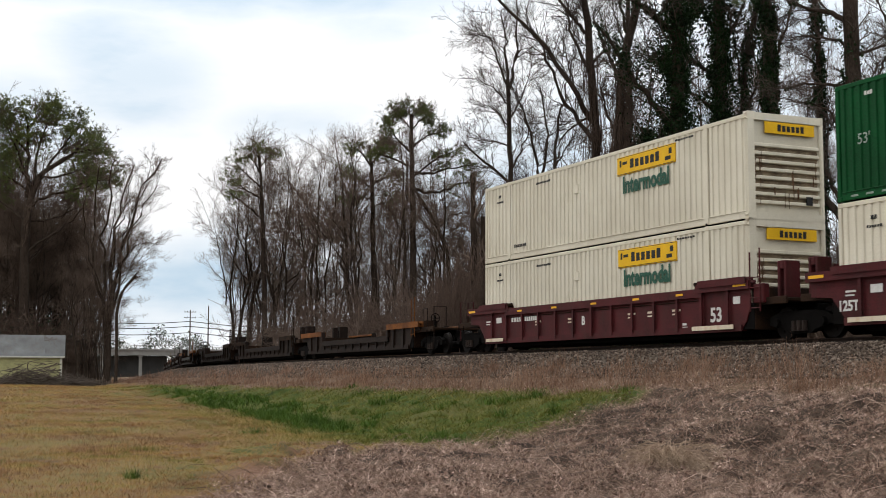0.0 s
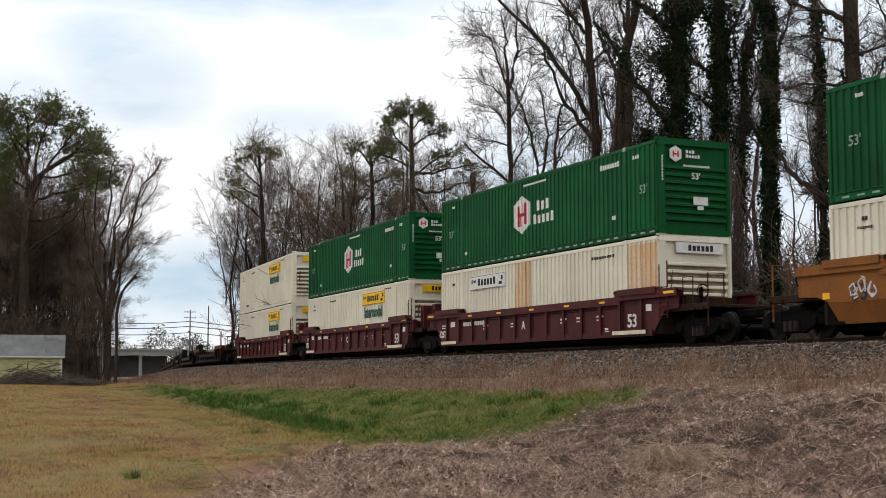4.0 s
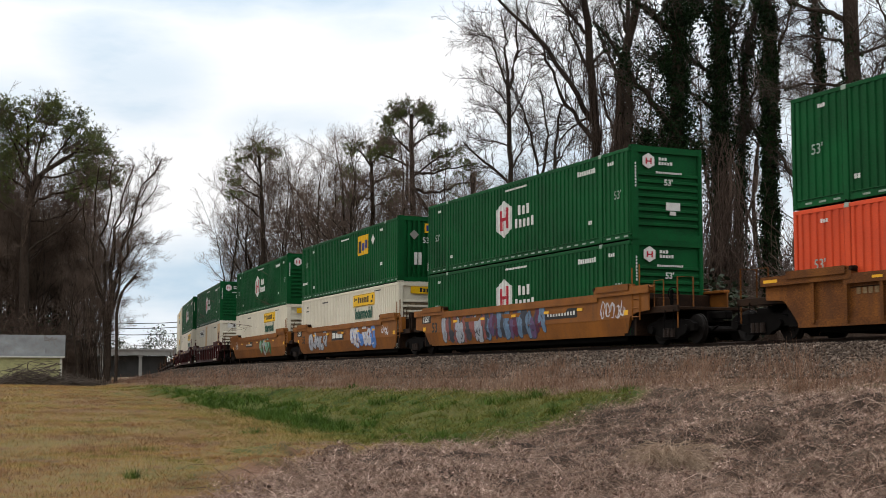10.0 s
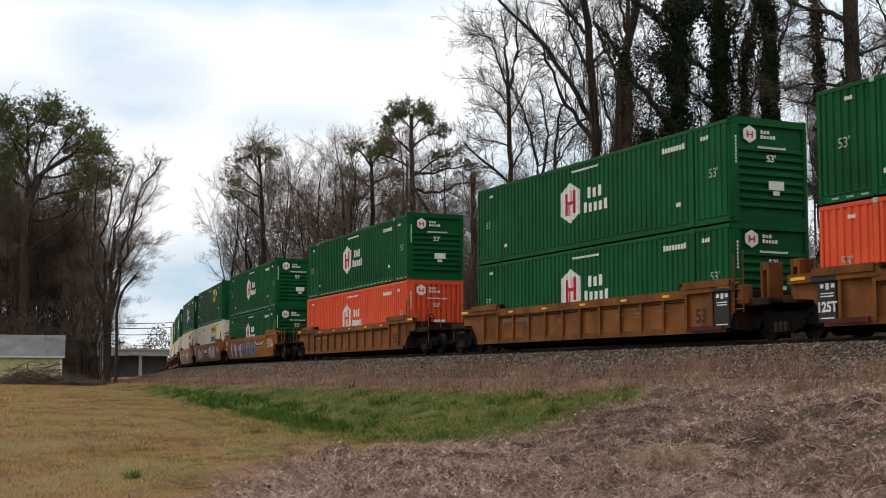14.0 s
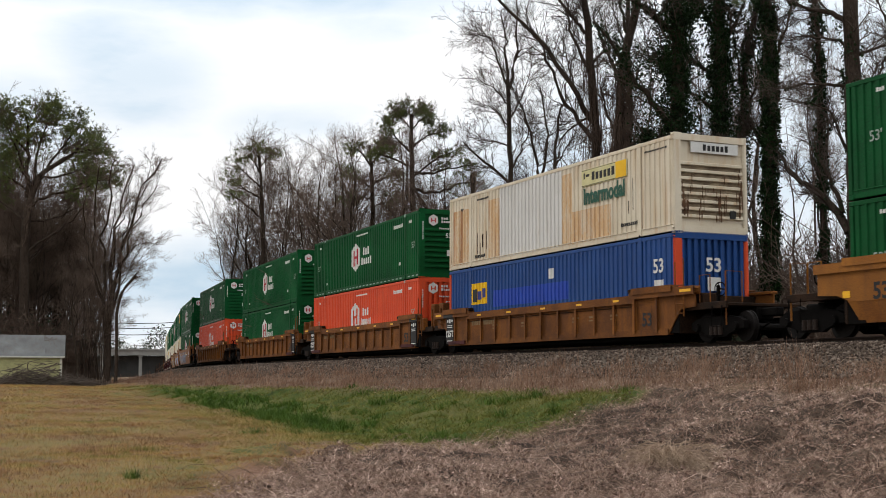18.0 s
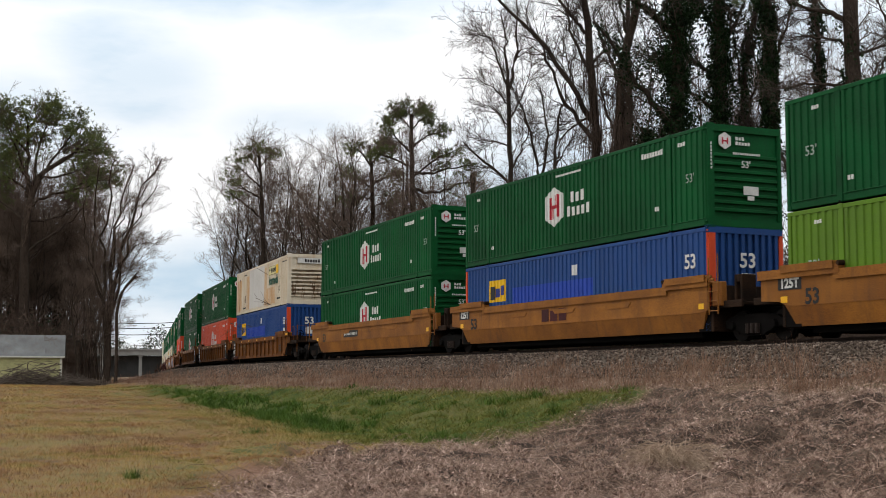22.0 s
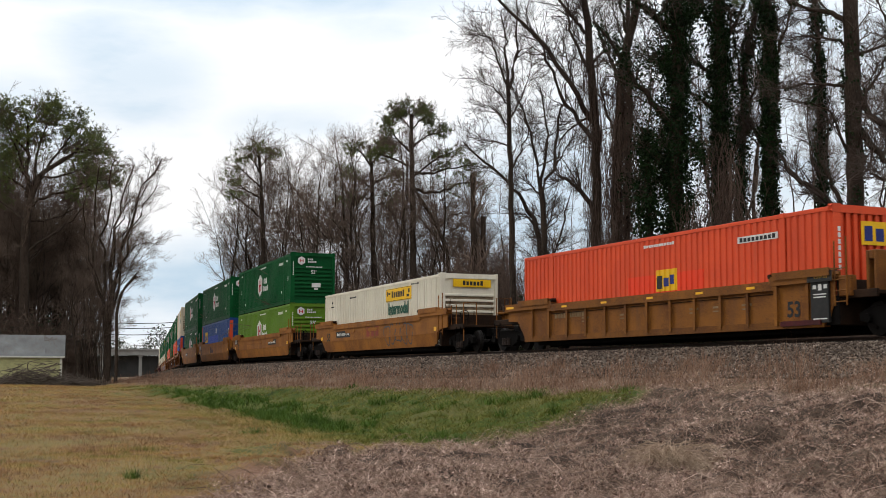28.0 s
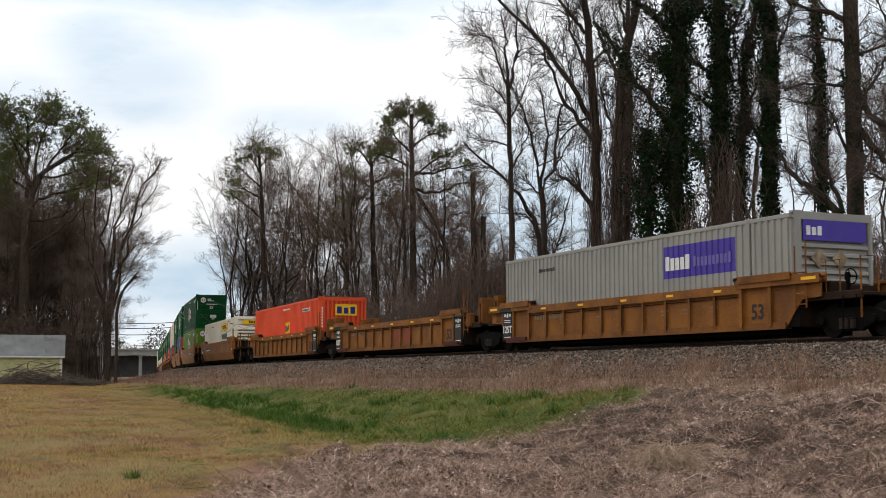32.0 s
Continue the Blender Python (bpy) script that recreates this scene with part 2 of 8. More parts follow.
# ======================= mesh helpers =======================
class Shape:
    def __init__(self):
        self.v, self.f = [], []

    def add(self, verts, faces):
        o = len(self.v)
        self.v.extend(verts)
        self.f.extend(tuple(i + o for i in f) for f in faces)
        return self

    def box(self, x0, x1, y0, y1, z0, z1, c=0.0):
        """A box, with chamfered edges where c > 0."""
        if c <= 0:
            v = [(x, y, z) for x in (x0, x1) for y in (y0, y1) for z in (z0, z1)]
            return self.add(v, [(0, 1, 3, 2), (4, 6, 7, 5), (0, 4, 5, 1), (2, 3, 7, 6), (0, 2, 6, 4), (1, 5, 7, 3)])
        m = Vector(((x0 + x1) / 2, (y0 + y1) / 2, (z0 + z1) / 2))
        h = Vector((x1 - x0, y1 - y0, z1 - z0)) / 2
        c = min(c, h.x * 0.6, h.y * 0.6, h.z * 0.6)
        v, idx = [], {}
        for sx in (-1, 1):
            for sy in (-1, 1):
                for sz in (-1, 1):
                    for ax in range(3):
                        p = [sx * (h.x - c), sy * (h.y - c), sz * (h.z - c)]
                        p[ax] = (sx, sy, sz)[ax] * h[ax]
                        idx[sx, sy, sz, ax] = len(v)
                        v.append((m.x + p[0], m.y + p[1], m.z + p[2]))
        f = []
        for ax in range(3):
            a, b = [i for i in range(3) if i != ax]
            for s in (-1, 1):
                q = []
                for sa, sb in ((-1, -1), (1, -1), (1, 1), (-1, 1)):
                    k = [0, 0, 0]
                    k[ax], k[a], k[b] = s, sa, sb
                    q.append(idx[(*k, ax)])
                f.append(tuple(q))
            for sa in (-1, 1):
                for sb in (-1, 1):
                    k0, k1 = [0, 0, 0], [0, 0, 0]
                    k0[ax], k0[a], k0[b] = -1, sa, sb
                    k1[ax], k1[a], k1[b] = 1, sa, sb
                    f.append((idx[(*k0, a)], idx[(*k1, a)], idx[(*k1, b)], idx[(*k0, b)]))
        for sx in (-1, 1):
            for sy in (-1, 1):
                for sz in (-1, 1):
                    f.append(tuple(idx[sx, sy, sz, ax] for ax in range(3)))
        return self.add(v, f)

    def prism_y(self, poly, y0, y1):
        """A polygon in x, z pushed from y0 to y1."""
        n = len(poly)
        v = [(x, y0, z) for x, z in poly] + [(x, y1, z) for x, z in poly]
        f = [tuple(range(n)), tuple(range(2 * n - 1, n - 1, -1))]
        f += [(i, i + n, (i + 1) % n + n, (i + 1) % n) for i in range(n)]
        return self.add(v, f)

    def tube(self, pts, radii, n=6, cap=True):
        pts = [Vector(p) for p in pts]
        v, f = [], []
        for i, p in enumerate(pts):
            d = (pts[min(i + 1, len(pts) - 1)] - pts[max(i - 1, 0)]).normalized()
            a = d.cross(Vector((0, 0, 1)) if abs(d.z) < 0.9 else Vector((1, 0, 0))).normalized()
            b = d.cross(a)
            for k in range(n):
                w = 2 * math.pi * k / n
                v.append(tuple(p + (a * math.cos(w) + b * math.sin(w)) * radii[i]))
        for i in range(len(pts) - 1):
            for k in range(n):
                f.append((i * n + k, i * n + (k + 1) % n, (i + 1) * n + (k + 1) % n, (i + 1) * n + k))
        if cap:
            f += [tuple(range(n - 1, -1, -1)), tuple(range((len(pts) - 1) * n, len(pts) * n))]
        return self.add(v, f)

    def mesh(self, name, smooth=False, fix=True):
        me = bpy.data.meshes.new(name)
        me.from_pydata(self.v, [], self.f)
        if fix and len(self.f) < 4000:
            bm = bmesh.new()
            bm.from_mesh(me)
            bmesh.ops.recalc_face_normals(bm, faces=bm.faces)
            bm.to_mesh(me)
            bm.free()
        if smooth:
            me.shade_smooth()
        return me


def prism_x(prof, x0, x1):
    """A closed y, z profile pushed from x0 to x1."""
    n = len(prof)
    v = [(x0, y, z) for y, z in prof] + [(x1, y, z) for y, z in prof]
    f = [tuple(range(n)), tuple(range(2 * n - 1, n - 1, -1))] + [(i, i + n, (i + 1) % n + n, (i + 1) % n) for i in range(n)]
    return Shape().add(v, f)


def part(name, shape, mat, parent=None, label="", smooth=False):
    """Links a shape (or a ready mesh) as one mesh object under its thing or part."""
    me = shape.mesh(name, smooth) if isinstance(shape, Shape) else shape
    if not me.materials:
        me.materials.append(mat)
    ob = new(name, me)
    ob.parent = parent
    if label:
        ob["label"] = label
    return ob


def thing(name, label, category, group="", kind=""):
    return tagged(new(name), label, category, group, kind)


def fast_mesh(name, verts, faces, mat, smooth=False):
    """A mesh from numpy arrays of vertices and of faces with one number of corners."""
    me = bpy.data.meshes.new(name)
    verts, faces = np.asarray(verts, np.float32), np.asarray(faces, np.int32)
    k = faces.shape[1]
    me.vertices.add(len(verts))
    me.vertices.foreach_set("co", verts.ravel())
    me.loops.add(faces.size)
    me.loops.foreach_set("vertex_index", faces.ravel())
    me.polygons.add(len(faces))
    me.polygons.foreach_set("loop_start", np.arange(0, faces.size, k, dtype=np.int32))
    me.polygons.foreach_set("loop_total", np.full(len(faces), k, np.int32))
    me.update(calc_edges=True)
    if smooth:
        me.shade_smooth()
    me.materials.append(mat)
    return me


def lettering(text, height, mat, parent, m, name="lettering", bold=0.0):
    """Words in the built-in font as a flat mesh: m places their middle; they run along x and stand along y of m."""
    cu = bpy.data.curves.new(name, "FONT")
    cu.body, cu.size, cu.align_x, cu.align_y, cu.offset = text, height / 0.72, "CENTER", "CENTER", bold
    cu.extrude, cu.resolution_u = 0.002, 3
    tmp = bpy.data.objects.new(name, cu)
    me = bpy.data.meshes.new_from_object(tmp)
    bpy.data.objects.remove(tmp)
    me.materials.clear()
    ob = part(name, me, mat, parent)
    ob.matrix_local = m
    return ob


# ======================= ground =======================
RAIL_AT = lambda x: RAIL_Z + GRADE * x


def track_side(x, y):
    """Distance from the track's middle, positive on the camera's side (numpy arrays)."""
    curved = np.hypot(x - CENTRE[0], y - CENTRE[1]) - CURVE_R
    past = -((y - TANGENT[1]) * math.cos(TURN) - (x - TANGENT[0]) * math.sin(TURN))
    beyond = (x - TANGENT[0]) * math.cos(TURN) + (y - TANGENT[1]) * math.sin(TURN) < 0
    return np.where(x > CURVE_S, TRACK_Y - y, np.where(beyond, past, curved))


def wobble(x, y, size, seed=0.0):
    """Smooth pseudo-noise from sums of sines, about -1 to 1 (numpy arrays)."""
    a, b = x / size + seed * 1.7, y / size - seed * 2.3
    return (np.sin(a * 2.1 + 1.3 * np.sin(b * 1.7)) + np.sin(b * 2.7 + 1.1 * np.sin(a * 1.9 + 2)) + np.sin((a + b) * 1.3 + 0.7)) / 3


def smooth(a, b, v):
    t = np.clip((v - a) / (b - a), 0, 1)
    return t * t * (3 - 2 * t)


def ground_height(x, y):
    x, y = np.asarray(x, float), np.asarray(y, float)
    n = track_side(x, y)
    xr = np.clip(x, -600, 400)
    rail = RAIL_AT(xr)
    depth = np.clip(2.38 - 0.016 * np.minimum(-xr - 23, 45), 1.1, 2.6)
    field = 0.05 + 0.0180 * np.clip(-x - 14, 0, 57)
    ditch = rail - depth
    near = np.interp(n, [2.4, 4.4, 5.0, 7.2, 12.0], [0, 1, 2, 3, 4])
    prof = np.where(near < 1, rail - 0.42 - 0.36 * near,
            np.where(near < 2, rail - 0.78 - 0.10 * (near - 1),
             np.where(near < 3, rail - 0.88 - 0.42 * (near - 2),
                      rail - 1.30 + (ditch - rail + 1.30) * smooth(0, 1, near - 3))))
    up = smooth(12.0, 15.5, n)
    side = prof * (1 - up) + np.maximum(field, ditch + 0.05) * up
    far = rail - 0.42 - 0.45 * smooth(2.4, 4.4, -n)
    far = far + 0.75 * smooth(5, 12, -n)
    z = np.where(n >= 0, side, far)
    rough = (0.05 * wobble(x, y, 1.7) + 0.03 * wobble(x, y, 0.6, 3)) * (1 - 0.8 * smooth(13, 16, n))
    slope = smooth(6.5, 8.5, n) * (1 - smooth(16, 20, n)) * (1 - smooth(22, 25, -x))
    rough = rough + slope * (0.22 * np.abs(wobble(x, y, 0.8, 11)) + 0.11 * wobble(x, y, 0.33, 2) - 0.07)
    bank = smooth(8.0, 9.2, n) * (1 - smooth(12.4, 14.0, n)) * smooth(23, 26, -x) * (1 - smooth(60, 75, -x))
    rough = rough + bank * (0.11 * wobble(x, y, 0.9, 16) + 0.07 * wobble(x, y, 0.4, 7))
    z = z + rough * np.where(np.abs(n) < 4.6, 0.15, 1.0)
    return z


def zones(x, y):
    """Weights of the ground's covers at x, y: green ditch grass, dry brush, brown verge, gravel, forest floor."""
    n = track_side(x, y)
    w1, w2 = wobble(x, y, 2.2, 1), wobble(x, y, 0.7, 5)
    edge = n + 0.35 * w1 + 0.3 * w2
    along = -x + 0.5 * w1 + 0.5 * w2
    bank_end = np.interp(-x, [23, 29, 40, 66, 90], [14.3, 13.8, 12.3, 11.0, 10.0])
    verge_end = np.interp(-x, [15, 19, 30, 42, 67, 100], [6.0, 6.6, 7.8, 8.1, 9.0, 9.6])
    lush = smooth(verge_end - 0.4, verge_end + 0.8, edge) * (1 - smooth(bank_end - 0.5, bank_end + 0.6, edge)) * smooth(22.8, 24.6, along) * (1 - smooth(64, 78, -x))
    limit = np.clip(15.3 + (19.1 - n) * 1.77, 0, 23.6) - np.where(n > 12.5, 1.4, 0) * (n < 15.5)
    brush = smooth(verge_end - 0.3, verge_end + 1.2, edge) * (1 - smooth(-0.9, 0.9, along - limit))
    verge = smooth(3.3, 4.6, n + 0.5 * w2) * (1 - smooth(verge_end - 0.4, verge_end + 1.0, edge))
    gravel = 1 - smooth(3.9, 4.7, np.abs(n) + 0.35 * w2)
    forest = smooth(4.2, 6.0, -n)
    return lush, np.clip(brush, 0, 1), verge, gravel, forest


def bare_earth(x, y):
    """Weight of the worn reddish soil between the lawn and the brush, and of thin spots in the lawn."""
    n = track_side(x, y)
    limit = np.clip(15.3 + (19.1 - n) * 1.77, 0, 23.6)
    w = wobble(x, y, 1.1, 12) + 0.7 * wobble(x, y, 0.4, 9)
    edge = smooth(-0.8, 0.4, -x - limit) * (1 - smooth(1.2, 3.6, -x - limit)) * smooth(14.0, 15.5, n)
    spots = smooth(0.75, 1.15, wobble(x, y, 2.6, 4) + 0.5 * w) * smooth(15.0, 17.0, n)
    return np.clip(edge * smooth(-0.35, 0.35, w) + 0.7 * spots, 0, 1)


def axis(fine0, fine1, step, lo, hi):
    out = list(np.arange(fine0, fine1, step))
    a, d = fine1, step
    while a < hi:
        out.append(a)
        d *= 1.22
        a += d
    out.append(hi)
    a, d = fine0 - step, step
    while a > lo:
        out.insert(0, a)
        d *= 1.22
        a -= d
    out.insert(0, lo)
    return np.array(out)


def ground_material():
    m = bpy.data.materials.new("grass_and_earth")
    m.use_nodes = True
    n, l = m.node_tree.nodes, m.node_tree.links
    b = n["Principled BSDF"]
    b.inputs["Roughness"].default_value, b.inputs["Specular IOR Level"].default_value = 0.95, 0.1
    geo = n.new("ShaderNodeNewGeometry")

    def tex(scale, detail=5, rough=0.6):
        t = n.new("ShaderNodeTexNoise")
        t.inputs["Scale"].default_value, t.inputs["Detail"].default_value, t.inputs["Roughness"].default_value = scale, detail, rough
        l.new(geo.outputs["Position"], t.inputs["Vector"])
        return t.outputs["Fac"]

    def ramp(fac, stops):
        r = n.new("ShaderNodeValToRGB")
        el = r.color_ramp.elements
        while len(el) < len(stops):
            el.new(0.5)
        for e, (p, c) in zip(el, stops):
            e.position, e.color = p, (*c, 1)
        l.new(fac, r.inputs["Fac"])
        return r.outputs["Color"]

    def blend(a, c, fac):
        x = n.new("ShaderNodeMix")
        x.data_type = "RGBA"
        l.new(a, x.inputs["A"]), l.new(c, x.inputs["B"]), l.new(fac, x.inputs["Factor"])
        return x.outputs["Result"]

    def weight(name):
        a = n.new("ShaderNodeAttribute")
        a.attribute_name = name
        return a.outputs["Fac"]

    big, mid, small = tex(0.30, 5, 0.65), tex(2.2, 6, 0.75), tex(16, 4, 0.8)
    s1 = n.new("ShaderNodeMath")
    s1.operation = "ADD"
    l.new(big, s1.inputs[0]), l.new(mid, s1.inputs[1])
    s2 = n.new("ShaderNodeMath")
    s2.operation = "MULTIPLY_ADD"
    l.new(small, s2.inputs[0])
    s2.inputs[1].default_value = 0.7
    l.new(s1.outputs["Value"], s2.inputs[2])
    sc = n.new("ShaderNodeMath")
    sc.operation = "MULTIPLY"
    sc.inputs[1].default_value = 0.37
    l.new(s2.outputs["Value"], sc.inputs[0])
    f = sc.outputs["Value"]
    lawn = ramp(f, [(0.40, (0.045, 0.058, 0.014)), (0.45, (0.085, 0.078, 0.026)), (0.49, (0.165, 0.118, 0.046)), (0.53, (0.140, 0.080, 0.036)), (0.57, (0.080, 0.040, 0.024))])
    lush = ramp(f, [(0.42, (0.020, 0.032, 0.005)), (0.49, (0.046, 0.066, 0.011)), (0.56, (0.085, 0.080, 0.026))])
    # brush ground is near black: shade in the litter's gaps, put into its colour
    brush = ramp(f, [(0.42, (0.012, 0.008, 0.006)), (0.5, (0.040, 0.027, 0.020)), (0.58, (0.105, 0.074, 0.054))])
    verge = ramp(f, [(0.40, (0.040, 0.025, 0.017)), (0.5, (0.100, 0.064, 0.042)), (0.60, (0.17, 0.115, 0.078))])
    stone = ramp(small, [(0.3, (0.035, 0.028, 0.023)), (0.5, (0.11, 0.088, 0.072)), (0.7, (0.20, 0.165, 0.14))])
    floor = ramp(f, [(0.36, (0.032, 0.021, 0.014)), (0.6, (0.085, 0.056, 0.036))])
    earth = ramp(f, [(0.42, (0.050, 0.026, 0.016)), (0.5, (0.125, 0.066, 0.042)), (0.58, (0.20, 0.125, 0.088))])
    c = blend(lawn, earth, weight("earth"))
    c = blend(c, lush, weight("lush"))
    c = blend(c, brush, weight("brush"))
    c = blend(c, verge, weight("verge"))
    c = blend(c, floor, weight("forest"))
    c = blend(c, stone, weight("gravel"))
    l.new(c, b.inputs["Base Color"])
    bp = n.new("ShaderNodeBump")
    bp.inputs["Strength"].default_value, bp.inputs["Distance"].default_value = 0.8, 0.08
    l.new(f, bp.inputs["Height"])
    l.new(bp.outputs["Normal"], b.inputs["Normal"])
    return m


def build_ground():
    xs, ys = axis(-60, -10, 0.22, -4000, 3000), axis(1, 30, 0.22, -3000, 4000)
    gx, gy = np.meshgrid(xs, ys, indexing="ij")
    gz = ground_height(gx, gy)
    nx, ny = gx.shape
    i = np.arange(nx * ny).reshape(nx, ny)
    faces = np.stack([i[:-1, :-1], i[1:, :-1], i[1:, 1:], i[:-1, 1:]], -1).reshape(-1, 4)
    me = fast_mesh("ground", np.stack([gx, gy, gz], -1).reshape(-1, 3), faces, ground_material(), True)
    for name, w in zip(("lush", "brush", "verge", "gravel", "forest", "earth"), (*zones(gx, gy), bare_earth(gx, gy))):
        me.attributes.new(name, "FLOAT", "POINT").data.foreach_set("value", w.ravel().astype(np.float32))
    return tagged(new("ground", me), "patchy late-winter grass, ditch, dry brush and earth", "ground", kind="structure")


build_ground()


# ======================= track =======================
def sweep(profile, s0, s1, step, mat, name):
    """A closed y, z profile swept along the track."""
    ss = np.arange(s0, s1 + step, step)
    v, f, k = [], [], len(profile)
    for s in ss:
        for o, z in profile:
            x, y, zr, _ = track(s, o)
            v.append((x, y, zr + z))
    for a in range(len(ss) - 1):
        for b in range(k):
            f.append((a * k + b, a * k + (b + 1) % k, (a + 1) * k + (b + 1) % k, (a + 1) * k + b))
    return fast_mesh(name, v, f, mat)


BALLAST = material("ballast_gravel", (0.135, 0.108, 0.086), (0.048, 0.037, 0.029), 0.95, scale=7, fine=22, amount=0.6, bump=1.0, spec=0.1)
TIE = material("creosote_timber", (0.06, 0.045, 0.035), (0.03, 0.022, 0.018), 0.9, scale=3, fine=30, amount=0.5, bump=0.3, spec=0.1)
bed = sweep([(-4.5, -0.85), (-4.3, -0.74), (-2.1, -0.22), (-1.5, -0.17), (1.5, -0.17), (2.1, -0.22), (4.3, -0.74), (4.5, -0.85)], -620, 380, 4, BALLAST, "ballast")
tagged(new("ballast", bed), "grey crushed-stone ballast under the railway track", "ballast", kind="structure")
for side in (-0.755, 0.755):
    prof = [(side - 0.07, -0.172), (side - 0.07, -0.15), (side - 0.012, -0.13), (side - 0.012, -0.045), (side - 0.036, -0.035), (side - 0.036, 0.0),
            (side + 0.036, 0.0), (side + 0.036, -0.035), (side + 0.012, -0.045), (side + 0.012, -0.13), (side + 0.07, -0.15), (side + 0.07, -0.172)]
    tagged(new("rail", sweep(prof, -620, 380, 4, RAIL_STEEL, "rail")), "worn steel rail on timber ties", "rail", "rails of the track", "structure")


# ======================= containers =======================
LEN, HGT, HALF = 16.154, 2.896, 1.295
CORR = 0.272


def corrugation(x):
    """Depth of the side wall's corrugation at x: 0 on the outer flat, 0.032 in the groove."""
    p = (x / CORR) % 1.0
    return 0.0 if p < 0.45 else (p - 0.45) / 0.08 * 0.032 if p < 0.53 else 0.032 if p < 0.92 else (1 - p) / 0.08 * 0.032


def breaks(x0, x1):
    out = {x0, x1}
    k = math.floor(x0 / CORR) - 1
    while k * CORR < x1 + CORR:
        for q in (0.0, 0.45, 0.53, 0.92):
            if x0 < (k + q) * CORR < x1:
                out.add((k + q) * CORR)
        k += 1
    return sorted(out)


def side_wall(x0, x1, z0, z1, sy):
    sh, bs = Shape(), breaks(x0, x1)
    y = [sy * (HALF - 0.012 - corrugation(x)) for x in bs]
    yi = [sy * (HALF - 0.08)] * len(bs)
    n = len(bs)
    v = [(x, a, z) for z in (z0, z1) for x, a in zip(bs, y)] + [(x, a, z) for z in (z0, z1) for x, a in zip(bs, yi)]
    f = [(i, i + 1, n + i + 1, n + i) for i in range(n - 1)] + [(2 * n + i, 3 * n + i, 3 * n + i + 1, 2 * n + i + 1) for i in range(n - 1)]
    f += [(i, 2 * n + i, 2 * n + i + 1, i + 1) for i in range(n - 1)] + [(n + i, n + i + 1, 3 * n + i + 1, 3 * n + i) for i in range(n - 1)]
    f += [(0, n, 3 * n, 2 * n), (n - 1, 3 * n - 1, 4 * n - 1, 2 * n - 1)]
    return sh.add(v, f)


def painted(x0, x1, lower, upper, sy=-1, lift=0.003):
    """A painted patch that follows the corrugated side between the heights lower(x) and upper(x)."""
    bs = breaks(x0, x1)
    if len(bs) < 2:
        return Shape()
    v, f, n = [], [], len(bs)
    for d in (lift, -0.004):
        v += [(x, sy * (HALF - 0.012 - corrugation(x) + d), lower(x)) for x in bs] + [(x, sy * (HALF - 0.012 - corrugation(x) + d), upper(x)) for x in bs]
    f = [(i, i + 1, n + i + 1, n + i) for i in range(n - 1)] + [(2 * n + i, 3 * n + i, 3 * n + i + 1, 2 * n + i + 1) for i in range(n - 1)]
    f += [(i, 2 * n + i, 2 * n + i + 1, i + 1) for i in range(n - 1)] + [(n + i, n + i + 1, 3 * n + i + 1, 3 * n + i) for i in range(n - 1)]
    f += [(0, n, 3 * n, 2 * n), (n - 1, 3 * n - 1, 4 * n - 1, 2 * n - 1)]
    return Shape().add(v, f)


def patch(x0, x1, z0, z1, lift=0.003):
    return painted(x0, x1, lambda x: z0, lambda x: z1, -1, lift)


def bars(rects, y, t=0.004):
    """Plain bars standing on the side's outer face at y: (x0, x1, z0, z1)."""
    sh = Shape()
    for x0, x1, z0, z1 in rects:
        sh.box(x0, x1, y - t, y + 0.006, z0, z1)
    return sh


def end_bars(rects, t=0.004, x=LEN / 2):
    sh = Shape()
    for y0, y1, z0, z1 in rects:
        sh.box(x - 0.006, x + t, y0, y1, z0, z1)
    return sh


SIDE_M = lambda x, z: Matrix.Translation((x, -HALF - 0.001, z)) @ Matrix.Rotation(math.pi / 2, 4, "X")
END_M = lambda y, z, x=LEN / 2 + 0.001: Matrix.Translation((x, y, z)) @ Matrix.Rotation(math.pi / 2, 4, "Z") @ Matrix.Rotation(math.pi / 2, 4, "X")


PALE_CAST = material("scuffed_pale_paint", (0.34, 0.40, 0.35), (0.18, 0.22, 0.18), 0.65, scale=5, amount=0.5, bump=0.02)


